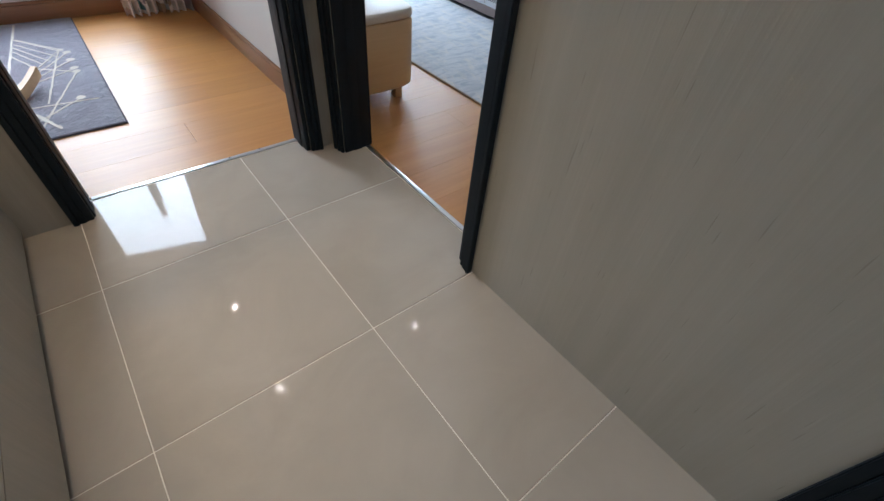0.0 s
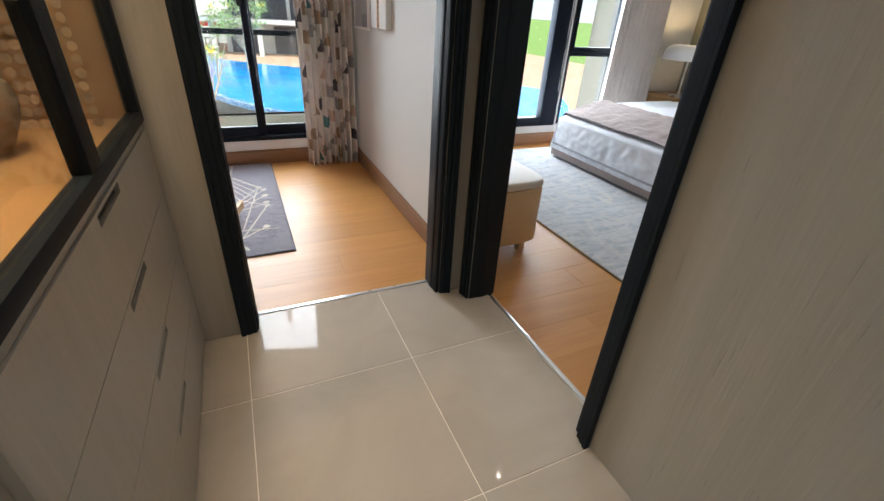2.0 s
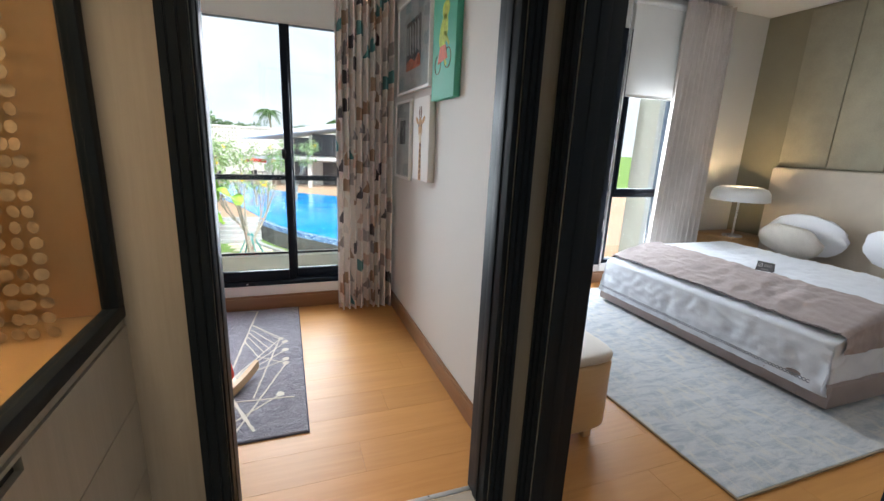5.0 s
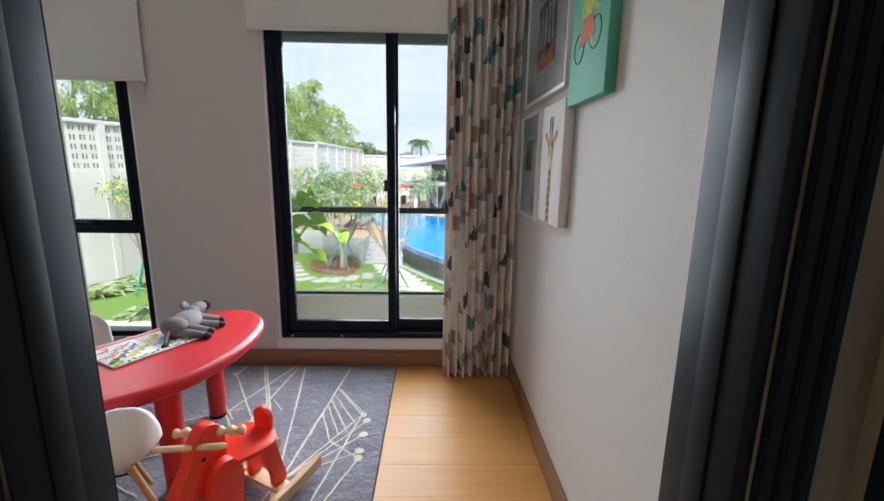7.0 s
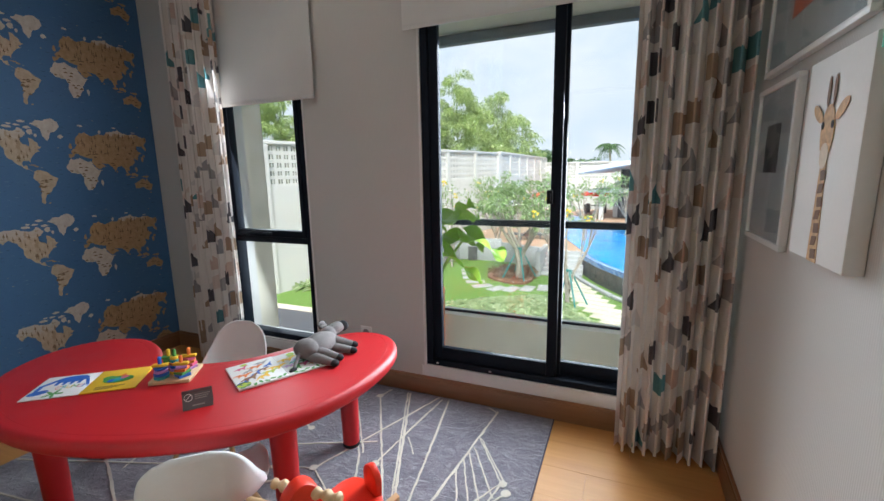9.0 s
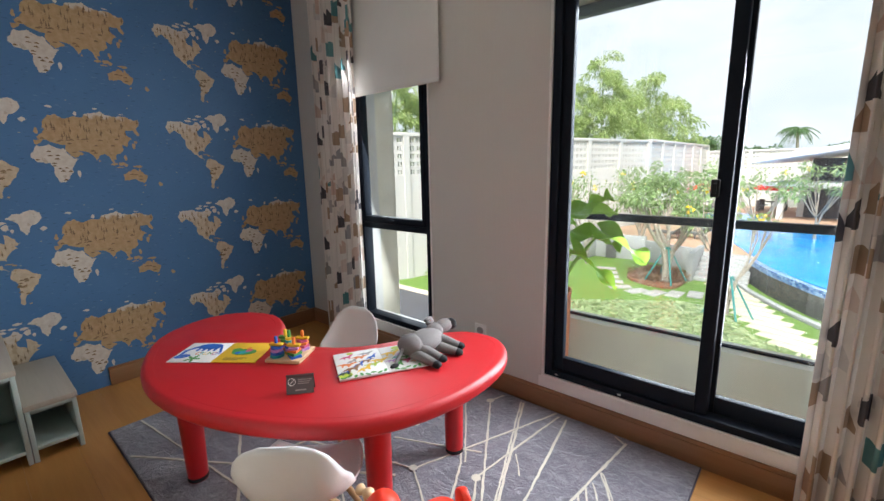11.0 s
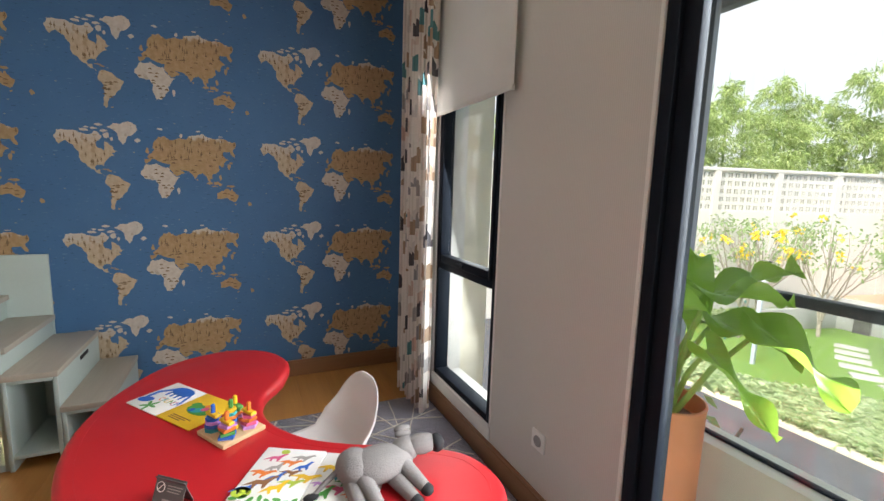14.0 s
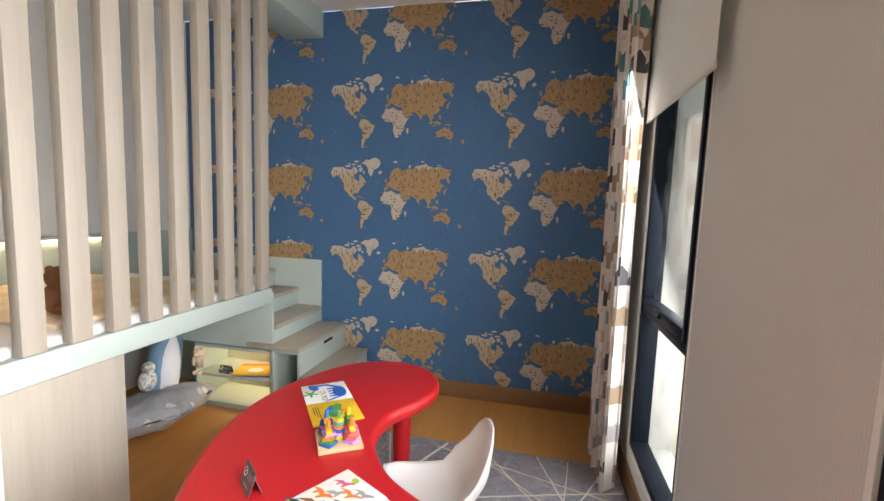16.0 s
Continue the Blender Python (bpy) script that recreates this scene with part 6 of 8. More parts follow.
LEAF_BAMBOO = leaf_material("bamboo_leaf", (0.24, 0.35, 0.09), (0.50, 0.57, 0.23), 0.45)
LEAF_TREE = leaf_material("tree_leaf", (0.18, 0.29, 0.09), (0.36, 0.46, 0.20), 0.4)
LEAF_DARK = leaf_material("far_leaf", (0.05, 0.11, 0.035), (0.12, 0.20, 0.06), 0.2)
LEAF_BED = leaf_material("striped_bed_leaf", (0.16, 0.27, 0.07), (0.60, 0.64, 0.38), 0.25)
YELLOW_FLOWER = plain("yellow_petal", (0.85, 0.60, 0.02), 0.6, vary=0.1, relief=0)


def clump_leaves(rnd, centre, radius, count, size, flat=1.0):
    """Leaf seats scattered through an uneven clump."""
    p = rnd.normal(size=(count, 3))
    p /= np.linalg.norm(p, axis=1)[:, None]
    r = radius * rnd.uniform(0.35, 1.0, size=(count, 1)) ** 0.6
    c = np.array(centre) + p * r * np.array([1, 1, flat])
    d = p + rnd.normal(scale=0.5, size=p.shape)
    return c, d, size * rnd.uniform(0.6, 1.3, size=count)


def bamboo_grove():
    """A tall feathery thicket behind the garden wall."""
    rnd = np.random.RandomState(4)
    grove = thing("bamboo_grove", "tall feathery light green bamboo thicket behind the wall", "bamboo")
    for k in range(24):
        f = k / 23
        turn = math.radians(13.5 + 42 * f)
        far = 46 - 26 * min(1.0, f * 1.7) ** 0.8 + rnd.uniform(0, 2.5)
        x, y = 0.2 - far * math.sin(turn), 2.3 + far * math.cos(turn)
        top = 1.4 + far * (0.205 + 0.035 * math.sin(k * 2.1) + 0.02 * f - 0.07 * max(0, 0.15 - f) / 0.15)
        lean = rnd.uniform(-1.2, 1.2)
        wide = far / 27
        stem = [(x + lean * s * s, y + 0.4 * s * s, G + (top - G) * s) for s in (0, 0.25, 0.5, 0.75, 1.0)]
        trunk = part("culms", tube(stem, [0.10, 0.09, 0.07, 0.05, 0.01], 6), LEAF_TREE, grove)
        cs, ds, ss = [], [], []
        for j in range(34):
            # an arching plume: leaves thin out along it and hang at its tip
            h = 0.32 + 0.68 * (j + rnd.uniform()) / 34
            a, long = rnd.uniform(0, 6.28), (1.5 * (1 - h) ** 0.5 + 0.75) * wide * rnd.uniform(0.7, 1.25)
            rise = rnd.uniform(0.25, 0.9)
            for q in np.linspace(0.15, 1.0, 10):
                centre = (x + lean * h * h + long * q * math.cos(a), y + long * q * math.sin(a), G + (top - G) * h * 0.94 + long * (rise * q - 0.75 * q * q))
                c, d, s = clump_leaves(rnd, centre, (0.36 - 0.2 * q) * wide, 14, 0.23 * wide, 0.7)
                d[:, 0] += 0.8 * math.cos(a)
                d[:, 1] += 0.8 * math.sin(a)
                d[:, 2] -= 0.35
                cs.append(c), ds.append(d), ss.append(s)
        crown = leaf_mesh("crown", np.concatenate(cs), np.concatenate(ds), np.concatenate(ss), LEAF_BAMBOO, 0.24, k, 0.45)
        crown.parent = grove
    return grove


bamboo_grove()


def slender_tree(name, label, x, y, height, spread, stems, leaves, leaf_size, seed, leaf_mat, flowers=0, base=G, stakes=0, thick=0.07, leafy=1.0):
    """A small tree of several forking stems with leaf clumps at the twig ends."""
    rnd = np.random.RandomState(seed)
    tree = thing(name, label, "tree")
    bm = bmesh.new()
    ends = []
    for s in range(stems):
        a = 6.283 * (s + rnd.uniform(-0.2, 0.2)) / stems
        fork = Vector((x + 0.10 * spread * math.cos(a), y + 0.10 * spread * math.sin(a), base + height * rnd.uniform(0.26, 0.36)))
        bm_tube(bm, [(x, y, base), (x + 0.03 * math.cos(a), y + 0.03 * math.sin(a), base + height * 0.15), fork], [thick, thick * 0.75, thick * 0.5], 8)
        for b in range(3):
            ab = a + rnd.uniform(-0.9, 0.9)
            out = spread * rnd.uniform(0.35, 0.75)
            mid = fork + Vector((0.5 * out * math.cos(ab), 0.5 * out * math.sin(ab), height * rnd.uniform(0.12, 0.25)))
            bm_tube(bm, [fork, fork.lerp(mid, 0.5) + Vector((0, 0, -0.04 * height * 0.3)), mid], [thick * 0.45, thick * 0.38, thick * 0.28], 6)
            for e in range(3):
                ae = ab + rnd.uniform(-0.8, 0.8)
                end = mid + Vector((0.5 * out * math.cos(ae), 0.5 * out * math.sin(ae), height * rnd.uniform(0.1, 0.42)))
                end.z = min(end.z, base + height)
                bm_tube(bm, [mid, mid.lerp(end, 0.5) + Vector(rnd.normal(scale=0.04, size=3)), end], [thick * 0.25, thick * 0.18, thick * 0.09], 5)
                ends.append(end)
    part("trunk", bm, BARK, tree, "pale grey branching trunk")
    cs, ds, ss = [], [], []
    for e in ends:
        if rnd.uniform() < leafy:
            c, d, s = clump_leaves(rnd, e, spread * 0.17, max(4, leaves // len(ends)), leaf_size, 0.7)
            cs.append(c), ds.append(d), ss.append(s)
    crown = leaf_mesh("crown", np.concatenate(cs), np.concatenate(ds), np.concatenate(ss), leaf_mat, 0.5, seed)
    crown.parent = tree
    for k in range(flowers):
        e = ends[int(rnd.randint(len(ends)))]
        c, d, s = clump_leaves(rnd, e + Vector(rnd.normal(scale=0.08, size=3)), 0.06, 10, 0.12)
        f = leaf_mesh("flower_cluster", c, d, s, YELLOW_FLOWER, 0.9, seed + k, 0.1)
        f.parent = tree
    for k in range(stakes):
        a = 6.283 * k / max(stakes, 1) + 0.5
        part("stake", tube([(x + 0.75 * math.cos(a), y + 0.75 * math.sin(a), base + 0.01), (x + 0.06 * math.cos(a), y + 0.06 * math.sin(a), base + 1.35)], 0.028, 7), STAKE, tree, "green support stake")
    return tree


slender_tree("garden_tree", "young leafy tree with staked pale trunk in a mulch bed", -3.75, 20.0, 4.6, 1.9, 3, 2300, 0.19, 2, LEAF_TREE, 3, G + 0.12, 4, 0.17)
slender_tree("garden_tree", "slim staked tree with sparse leaves by the stone path", -1.3, 16.8, 4.3, 1.8, 3, 520, 0.16, 6, LEAF_TREE, 3, G, 4, 0.09, 0.7)
for k, (x, y, h, fl, lf) in enumerate(((-8.6, 18.6, 4.3, 18, 300), (-7.6, 21.6, 4.2, 14, 460), (-10.2, 16.6, 4.4, 10, 800), (-6.2, 25.2, 4.4, 8, 1000), (-9.3, 20.9, 4.5, 14, 800))):
    slender_tree("flowering_tree", "slender garden tree with yellow flowers" if fl else "small grey-stemmed garden tree by the wall", x, y, h, 2.0, 4, lf, 0.15, 20 + k, LEAF_TREE, fl, G, 3 if k in (0, 2) else 0, 0.07)
for k, (x, y) in enumerate(((-4.2, 27.5), (-1.6, 26.5), (-7.5, 29.0), (0.6, 29.5))):
    slender_tree("deck_tree", "sparse slender tree on the pool deck", x, y, 3.9, 1.7, 3, 900, 0.16, 40 + k, LEAF_TREE, 2, DECK, 0, 0.07)


# far trees and palm
def far_tree(x, y, top, radius, seed, label="rounded dark green tree in the distance"):
    rnd = np.random.RandomState(seed)
    tree = thing("distant_tree", label, "tree", group="distant trees")
    part("trunk", tube([(x, y, G), (x + 0.2, y, top - radius * 1.2), (x, y, top - radius * 0.4)], [0.35, 0.25, 0.1], 7), BARK, tree)
    cs, ds, ss = [], [], []
    for k in range(16):
        a, r = rnd.uniform(0, 6.28), radius * rnd.uniform(0.1, 0.8)
        c, d, s = clump_leaves(rnd, (x + r * math.cos(a), y + r * math.sin(a), top - radius * rnd.uniform(0.15, 0.9)), radius * 0.42, 130, 0.5, 0.6)
        cs.append(c), ds.append(d), ss.append(s)
    leaf_mesh("crown", np.concatenate(cs), np.concatenate(ds), np.concatenate(ss), LEAF_DARK, 0.55, seed).parent = tree


for k, (x, y, top, r) in enumerate(((-17, 78, 5.4, 3.6), (-13.5, 80, 5.0, 3.2), (-20, 75, 4.8, 3.0), (-6, 88, 3.4, 3.0), (3, 84, 3.4, 2.6), (12, 80, 4.5, 3.0), (20, 78, 5.2, 3.5), (30, 76, 5.5, 3.5), (-9.5, 84, 3.6, 2.5))):
    far_tree(x, y, top, r, 60 + k)


def palm_tree(x, y, top, seed):
    rnd = random.Random(seed)
    tree = thing("palm_tree", "distant coconut palm above the roofs", "palm")
    part("trunk", tube([(x, y, G), (x + 0.3, y, top * 0.4), (x, y, top)], [0.3, 0.2, 0.16], 8), BARK, tree)
    cs, ds, ss = [], [], []
    for k in range(20):
        a, lift = rnd.uniform(0, 6.28), rnd.uniform(-0.3, 1.0)
        for j in range(26):
            f = (j + 1) / 26
            r = 2.3 * f
            p = (x + r * math.cos(a), y + r * math.sin(a), top + lift * 1.6 * f - 1.9 * f * f)
            for s in (-1, 1):
                cs.append(p), ds.append((math.cos(a) * 0.5 - s * math.sin(a), math.sin(a) * 0.5 + s * math.cos(a), -0.5)), ss.append(0.75 * (1 - 0.5 * f))
    leaf_mesh("crown", cs, ds, ss, LEAF_DARK, 0.18, seed).parent = tree


palm_tree(-2.2, 80, 5.6, 3)
palm_tree(9.0, 82, 4.6, 5)


# perimeter wall with pierced blocks
def garden_wall(a, b, top, name, label, bays):
    w = thing(name, label, "wall", kind="structure")
    a, b = Vector(a), Vector(b)
    d = (b - a).normalized()
    length = (b - a).length
    turn = math.degrees(math.atan2(d.y, d.x))
    m = pose(a.x, a.y, 0, 0, 0, turn)
    band = top - 1.75
    part("wall_body", moved(box((0, -0.1, G), (length, 0.1, band)), m), GARDEN_WALL, w, smooth=0)
    part("coping", moved(box((0, -0.14, top - 0.14), (length, 0.14, top), 0.01), m), GARDEN_WALL, w)
    bay = length / bays
    ring = bmesh.new()
    step = 0.30
    for i in range(bays + 1):
        x = i * bay
        part("pier", moved(box((x - 0.13, -0.15, G), (x + 0.13, 0.15, top - 0.141)), m), GARDEN_WALL, w, smooth=0)
    # pierced blocks: square frames set side by side
    for i in range(bays):
        n = max(1, int((bay - 0.26) / step))
        cell = (bay - 0.26) / n
        rows = 5
        hz = (top - 0.14 - band) / rows
        bm = bmesh.new()
        for r in range(rows):
            for k in range(n):
                x0, z0 = i * bay + 0.13 + k * cell, band + r * hz
                t = 0.07
                for lo, hi in (((x0, z0), (x0 + cell, z0 + t)), ((x0, z0 + hz - t), (x0 + cell, z0 + hz)), ((x0, z0 + t), (x0 + t, z0 + hz - t)), ((x0 + cell - t, z0 + t), (x0 + cell, z0 + hz - t)), ((x0 + cell * 0.42, z0 + t), (x0 + cell * 0.58, z0 + hz - t))):
                    vs = [bm.verts.new((u, y, v)) for y in (-0.05, 0.05) for u, v in ((lo[0], lo[1]), (hi[0], lo[1]), (hi[0], hi[1]), (lo[0], hi[1]))]
                    bm.faces.new(vs[:4])
                    for q in range(4):
                        bm.faces.new((vs[q], vs[(q + 1) % 4], vs[4 + (q + 1) % 4], vs[4 + q]))
        part("pierced_blocks", moved(bm, m), GARDEN_WALL, w, "white pierced ventilation blocks", smooth=0)
    return w


garden_wall((-14.2, 9.0, 0), (-7.9, 31.3, 0), 2.72, "wall_garden_near", "tall white garden wall with pierced block panels", 8)
garden_wall((-7.9, 31.6, 0), (-7.4, 48.0, 0), 2.8, "wall_garden_far", "tall white garden wall with pierced block panels", 6)
garden_wall((-7.4, 48.2, 0), (30.0, 60.0, 0), 2.3, "wall_garden_end", "long white garden wall across the far end", 12)

# pool, deck, stairs and planting walls
deck_outline = [(-9.3, 24.2), (-5.55, 24.05), (-3.1, 22.95), (-1.15, 22.9), (-1.0, 21.9), (0.5, 19.4), (2.0, 17.5), (5, 15.6), (14, 14.5), (30, 20), (30, 52), (-7.6, 47), (-8.2, 30)]
solid("pool_deck", slab(deck_outline, G - 0.1, DECK - 0.03), DECKING, "tan pool terrace raised above the lawn", "terrace", kind="structure", smooth=0)
pool_outline = spline([(-1.0, 22.2), (-0.35, 20.7), (0.75, 18.95), (2.05, 17.35), (5.0, 15.4), (12, 14.6), (16, 22), (9, 27.5), (3.9, 30.7), (-0.9, 35.0), (-3.0, 40.5), (-6.3, 38.5), (-6.2, 34.3), (-3.2, 28.5)], 5)


def pool_water():
    n = Nodes("pool_water")
    v = n.where()
    col = n.mix(n.step(n.noise(v, 1.4, 3), 0.3, 0.7), (0.0, 0.22, 0.62), (0.005, 0.36, 0.80))
    n.bump(n.noise(v, 3.5, 3), 0.25, 0.05)
    return n.end(col, 0.06)


solid("pool", slab(pool_outline, DECK - 0.025, DECK), pool_water(), "bright blue pool water level with its rim", "water", kind="structure", smooth=0)
wallrun = thing("pool_wall", "dark slate overflow wall with blue mosaic under the pool rim", "wall", kind="structure")
edge = [(-1.15, 22.25), (-0.45, 20.65), (0.65, 18.85), (1.95, 17.2), (4.9, 15.2), (12, 14.3)]
bm, top = bmesh.new(), bmesh.new()
for a, b in zip(edge, edge[1:]):
    d = Vector((b[0] - a[0], b[1] - a[1], 0))
    m = pose(a[0], a[1], 0, 0, 0, math.degrees(math.atan2(d.y, d.x)))
    bm_box(bm, (0, -0.16, G), (d.length, 0.0, DECK - 0.20), m)
    bm_box(top, (0, -0.165, DECK - 0.199), (d.length, 0.05, DECK + 0.005), m)
part("slate_face", bm, DARK_STONE, wallrun, smooth=0)


def mosaic():
    n = Nodes("blue_mosaic_tile")
    v = n.where((6, 6, 6))
    cells = n.node("TexVoronoi", {"Vector": n.where(), "Scale": 12.0}, out=1)
    col = n.mix(n.node("SeparateColor", {0: cells}), (0.02, 0.10, 0.35), (0.35, 0.55, 0.80))
    return n.end(col, 0.2)


part("mosaic_band", top, mosaic(), wallrun, "blue mosaic band", smooth=0)
solid("pool_kerb", joined(*[box((0, -0.75, G), ((Vector(b) - Vector(a)).length, -0.55, G + 0.12), 0.02, 2, pose(a[0], a[1], 0, 0, 0, math.degrees(math.atan2(b[1] - a[1], b[0] - a[0])))) for a, b in zip(edge, edge[1:])]), CONCRETE, "pale concrete kerb along the pool wall", "kerb", kind="structure")

steps = thing("garden_stairs", "grey stone stairs from the lawn up to the pool terrace", "stairs")
for k in range(6):
    part("step", box((-3.0, 21.2 + 0.31 * k, G), (-1.2, 21.2 + 0.31 * (k + 1) + 0.02, G + 0.15 * (k + 1)), 0.01), CONCRETE, steps)
part("cheek_wall", box((-3.22, 20.9, G), (-3.01, 23.2, DECK + 0.25), 0.01), CONCRETE, steps)
planter = thing("planter_wall", "pale grey retaining wall of the raised terrace", "wall", kind="structure")
for a, b, z in (((-9.0, 23.6), (-5.6, 23.9), DECK + 0.30), ((-5.6, 23.9), (-3.2, 22.8), DECK + 0.12), ((-8.9, 20.2), (-8.0, 23.7), DECK - 0.1)):
    d = Vector((b[0] - a[0], b[1] - a[1], 0))
    part("wall_segment", moved(box((0, -0.1, G), (d.length, 0.1, z), 0.01), pose(a[0], a[1], 0, 0, 0, math.degrees(math.atan2(d.y, d.x)))), CONCRETE, planter)
# no hole is cut: a dark plate stands for the shade of the doorway
part("doorway", box((-7.4, 23.55, G), (-6.9, 23.64, G + 0.75)), DARK_STONE, planter, "dark plate standing for the shade in a service opening", smooth=0)
solid("mulch_bed", slab(spline([(-5.3, 20.3), (-4.3, 19.3), (-3.3, 19.4), (-3.2, 21.2), (-3.6, 22.4), (-5.0, 22.7)], 5), G - 0.05, G + 0.10, 0.04, 2), SOIL, "round brown mulch bed under the tree", "flower bed", kind="structure")
mounds = np.random.RandomState(9)
c, d, s = [], [], []
for k in range(60):
    a, r = mounds.uniform(0, 6.28), 0.95 * mounds.uniform(0.2, 1) ** 0.5
    cc, dd, sz = clump_leaves(mounds, (-4.2 + r * math.cos(a) * 1.1, 20.8 + r * math.sin(a) * 1.3, G + 0.18), 0.2, 40, 0.16, 0.7)
    c.append(cc), d.append(dd), s.append(sz)
tagged(leaf_mesh("ground_cover", np.concatenate(c), np.concatenate(d), np.concatenate(s), leaf_material("reddish_cover_leaf", (0.16, 0.09, 0.06), (0.30, 0.20, 0.11)), 0.3, 1), "low reddish brown ground cover round the tree", "ground cover", kind="stuff")
# stepping stones and slab path
group = "stepping stones"
for k, (x, y, r) in enumerate(((-6.5, 21.2, 20), (-6.2, 20.5, 20), (-5.9, 19.8, 22), (-5.5, 19.1, 25), (-5.0, 18.5, 35), (-4.3, 18.3, 60), (-3.7, 18.4, 75), (-3.1, 18.7, 85), (-2.5, 19.0, 95))):
    solid("stepping_stone", box((-0.42, -0.24, G - 0.02), (0.42, 0.24, G + 0.025), 0.012, 2, pose(x, y, 0, 0, 0, r)), GREY_STONE, "grey stone paver set in the lawn", "paver", group=group)
for k in range(13):
    f = k / 12
    x, y = -1.75 + 2.9 * f ** 1.2, 20.8 - 6.6 * f
    solid("path_slab", box((-0.78, -0.19, G - 0.02), (0.78, 0.19, G + 0.03), 0.012, 2, pose(x, y, 0, 0, 0, -12 - 8 * f)), PAVER, "cream paving slab of the garden path", "paver", group="garden path slabs")


# striped ground plants beside the kerb
def strap_bed(outline, count, seed, length):
    rnd = np.random.RandomState(seed)
    xs = [p[0] for p in outline]
    ys = [p[1] for p in outline]
    c, d, s = [], [], []
    while len(c) < count * 16:
        x, y = rnd.uniform(min(xs), max(xs)), rnd.uniform(min(ys), max(ys))
        inside = False
        for (x0, y0), (x1, y1) in zip(outline, outline[1:] + outline[:1]):
            if (y0 > y) != (y1 > y) and x < x0 + (x1 - x0) * (y - y0) / (y1 - y0):
                inside = not inside
        if not inside:
            continue
        for k in range(16):
            a = rnd.uniform(0, 6.283)
            c.append((x + 0.05 * math.cos(a), y + 0.05 * math.sin(a), G + 0.10))
            d.append((math.cos(a), math.sin(a), rnd.uniform(0.5, 1.6)))
            s.append(length * rnd.uniform(0.7, 1.2))
    return leaf_mesh("strap_plants", c, d, s, LEAF_BED, 0.12, seed, 0.6)


bed_outline = [(-9.0, 13.4), (-3.0, 13.4), (1.0, 13.4), (0.8, 14.2), (-0.7, 15.2), (-1.6, 17.2), (-2.8, 17.1), (-4.3, 16.2), (-5.8, 14.8), (-9.0, 14.4)]
solid("planting_bed", slab(bed_outline, G - 0.05, G + 0.06, 0.02, 1), SOIL, "brown planting bed along the kerb", "flower bed", kind="structure", smooth=0)
tagged(strap_bed(bed_outline, 1500, 3, 0.42), "pale green and white striped strap-leaved plants in the bed", "ground cover", kind="stuff")
hedge = [(-12.2, 15.6), (-11.4, 15.6), (-8.3, 27.0), (-9.1, 27.0)]
tagged(strap_bed(hedge, 260, 4, 0.8), "broad-leaved shrubs along the foot of the wall", "shrub", kind="stuff")

# flowering shrub close under the balcony
rnd = np.random.RandomState(14)
shrub = thing("balcony_shrub", "leafy light green shrub rising below the balcony", "shrub")
part("stems", joined(*[tube([(x, 6.3, G), (x + 0.1, 6.2, -1.5), (x + dx, 5.9 + dy, -0.35)], [0.04, 0.03, 0.012], 6) for x, dx, dy in ((-2.4, 0.3, 0), (-2.1, 0.5, 0.3), (-1.7, 0.3, -0.1), (-2.7, -0.1, 0.2))]), BARK, shrub)
c, d, s = [], [], []
for k in range(34):
    cc, dd, sz = clump_leaves(rnd, (-2.2 + rnd.uniform(-0.9, 1.0), 6.0 + rnd.uniform(-0.5, 0.5), -0.75 + rnd.uniform(-0.5, 0.42)), 0.26, 14, 0.17, 0.8)
    c.append(cc), d.append(dd), s.append(sz)
leaf_mesh("foliage", np.concatenate(c), np.concatenate(d), np.concatenate(s), LEAF_TREE, 0.42, 7).parent = shrub


# pool house
def pool_house():
    h = thing("pool_house", "low pool house with a white sloping roof and dark vertical screens", "building", pose(-2.1, 37.5, 0, 0, 0, -14))
    part("wall", box((1.0, 3.0, DECK - 0.03), (22, 9, 0.4)), GARDEN_WALL, h, smooth=0)
    part("canopy", box((-0.2, 0.0, -0.35), (22, 4.0, -0.08), 0.02), GARDEN_WALL, h)
    roof = box((-0.6, -1.2, 0), (22.5, 10, 0.32), 0.03)
    for v in roof.verts:
        v.co.z += 1.15 + 0.155 * (v.co.x + 0.6)
    part("roof", roof, plain("roof_white", (0.72, 0.72, 0.70), 0.7, vary=0.05), h)
    screen = plain("dark_screen", (0.075, 0.07, 0.07), 0.6, vary=0.3)
    for k in range(9):
        x = 1.6 + 2.2 * k
        zt = 1.1 + 0.155 * (x + 0.4)
        part("screen_panel", box((x, 2.6, -0.075), (x + 1.95, 2.72, zt)), screen, h, smooth=0)
        part("mullion", box((x + 1.96, 2.55, -0.075), (x + 2.18, 2.75, zt + 0.2)), GARDEN_WALL, h, smooth=0)
    for k in range(7):
        x = 0.6 + 3.2 * k
        part("column", box((x, 0.5, DECK - 0.03), (x + 0.3, 0.8, -0.351)), GARDEN_WALL, h, smooth=0)
        # dark plates before the solid wall paint the shade under the canopy as openings
        part("opening", box((x + 0.8, 2.9, DECK - 0.02), (x + 2.9, 2.98, -0.6)), screen, h, smooth=0)
    return h


pool_house()


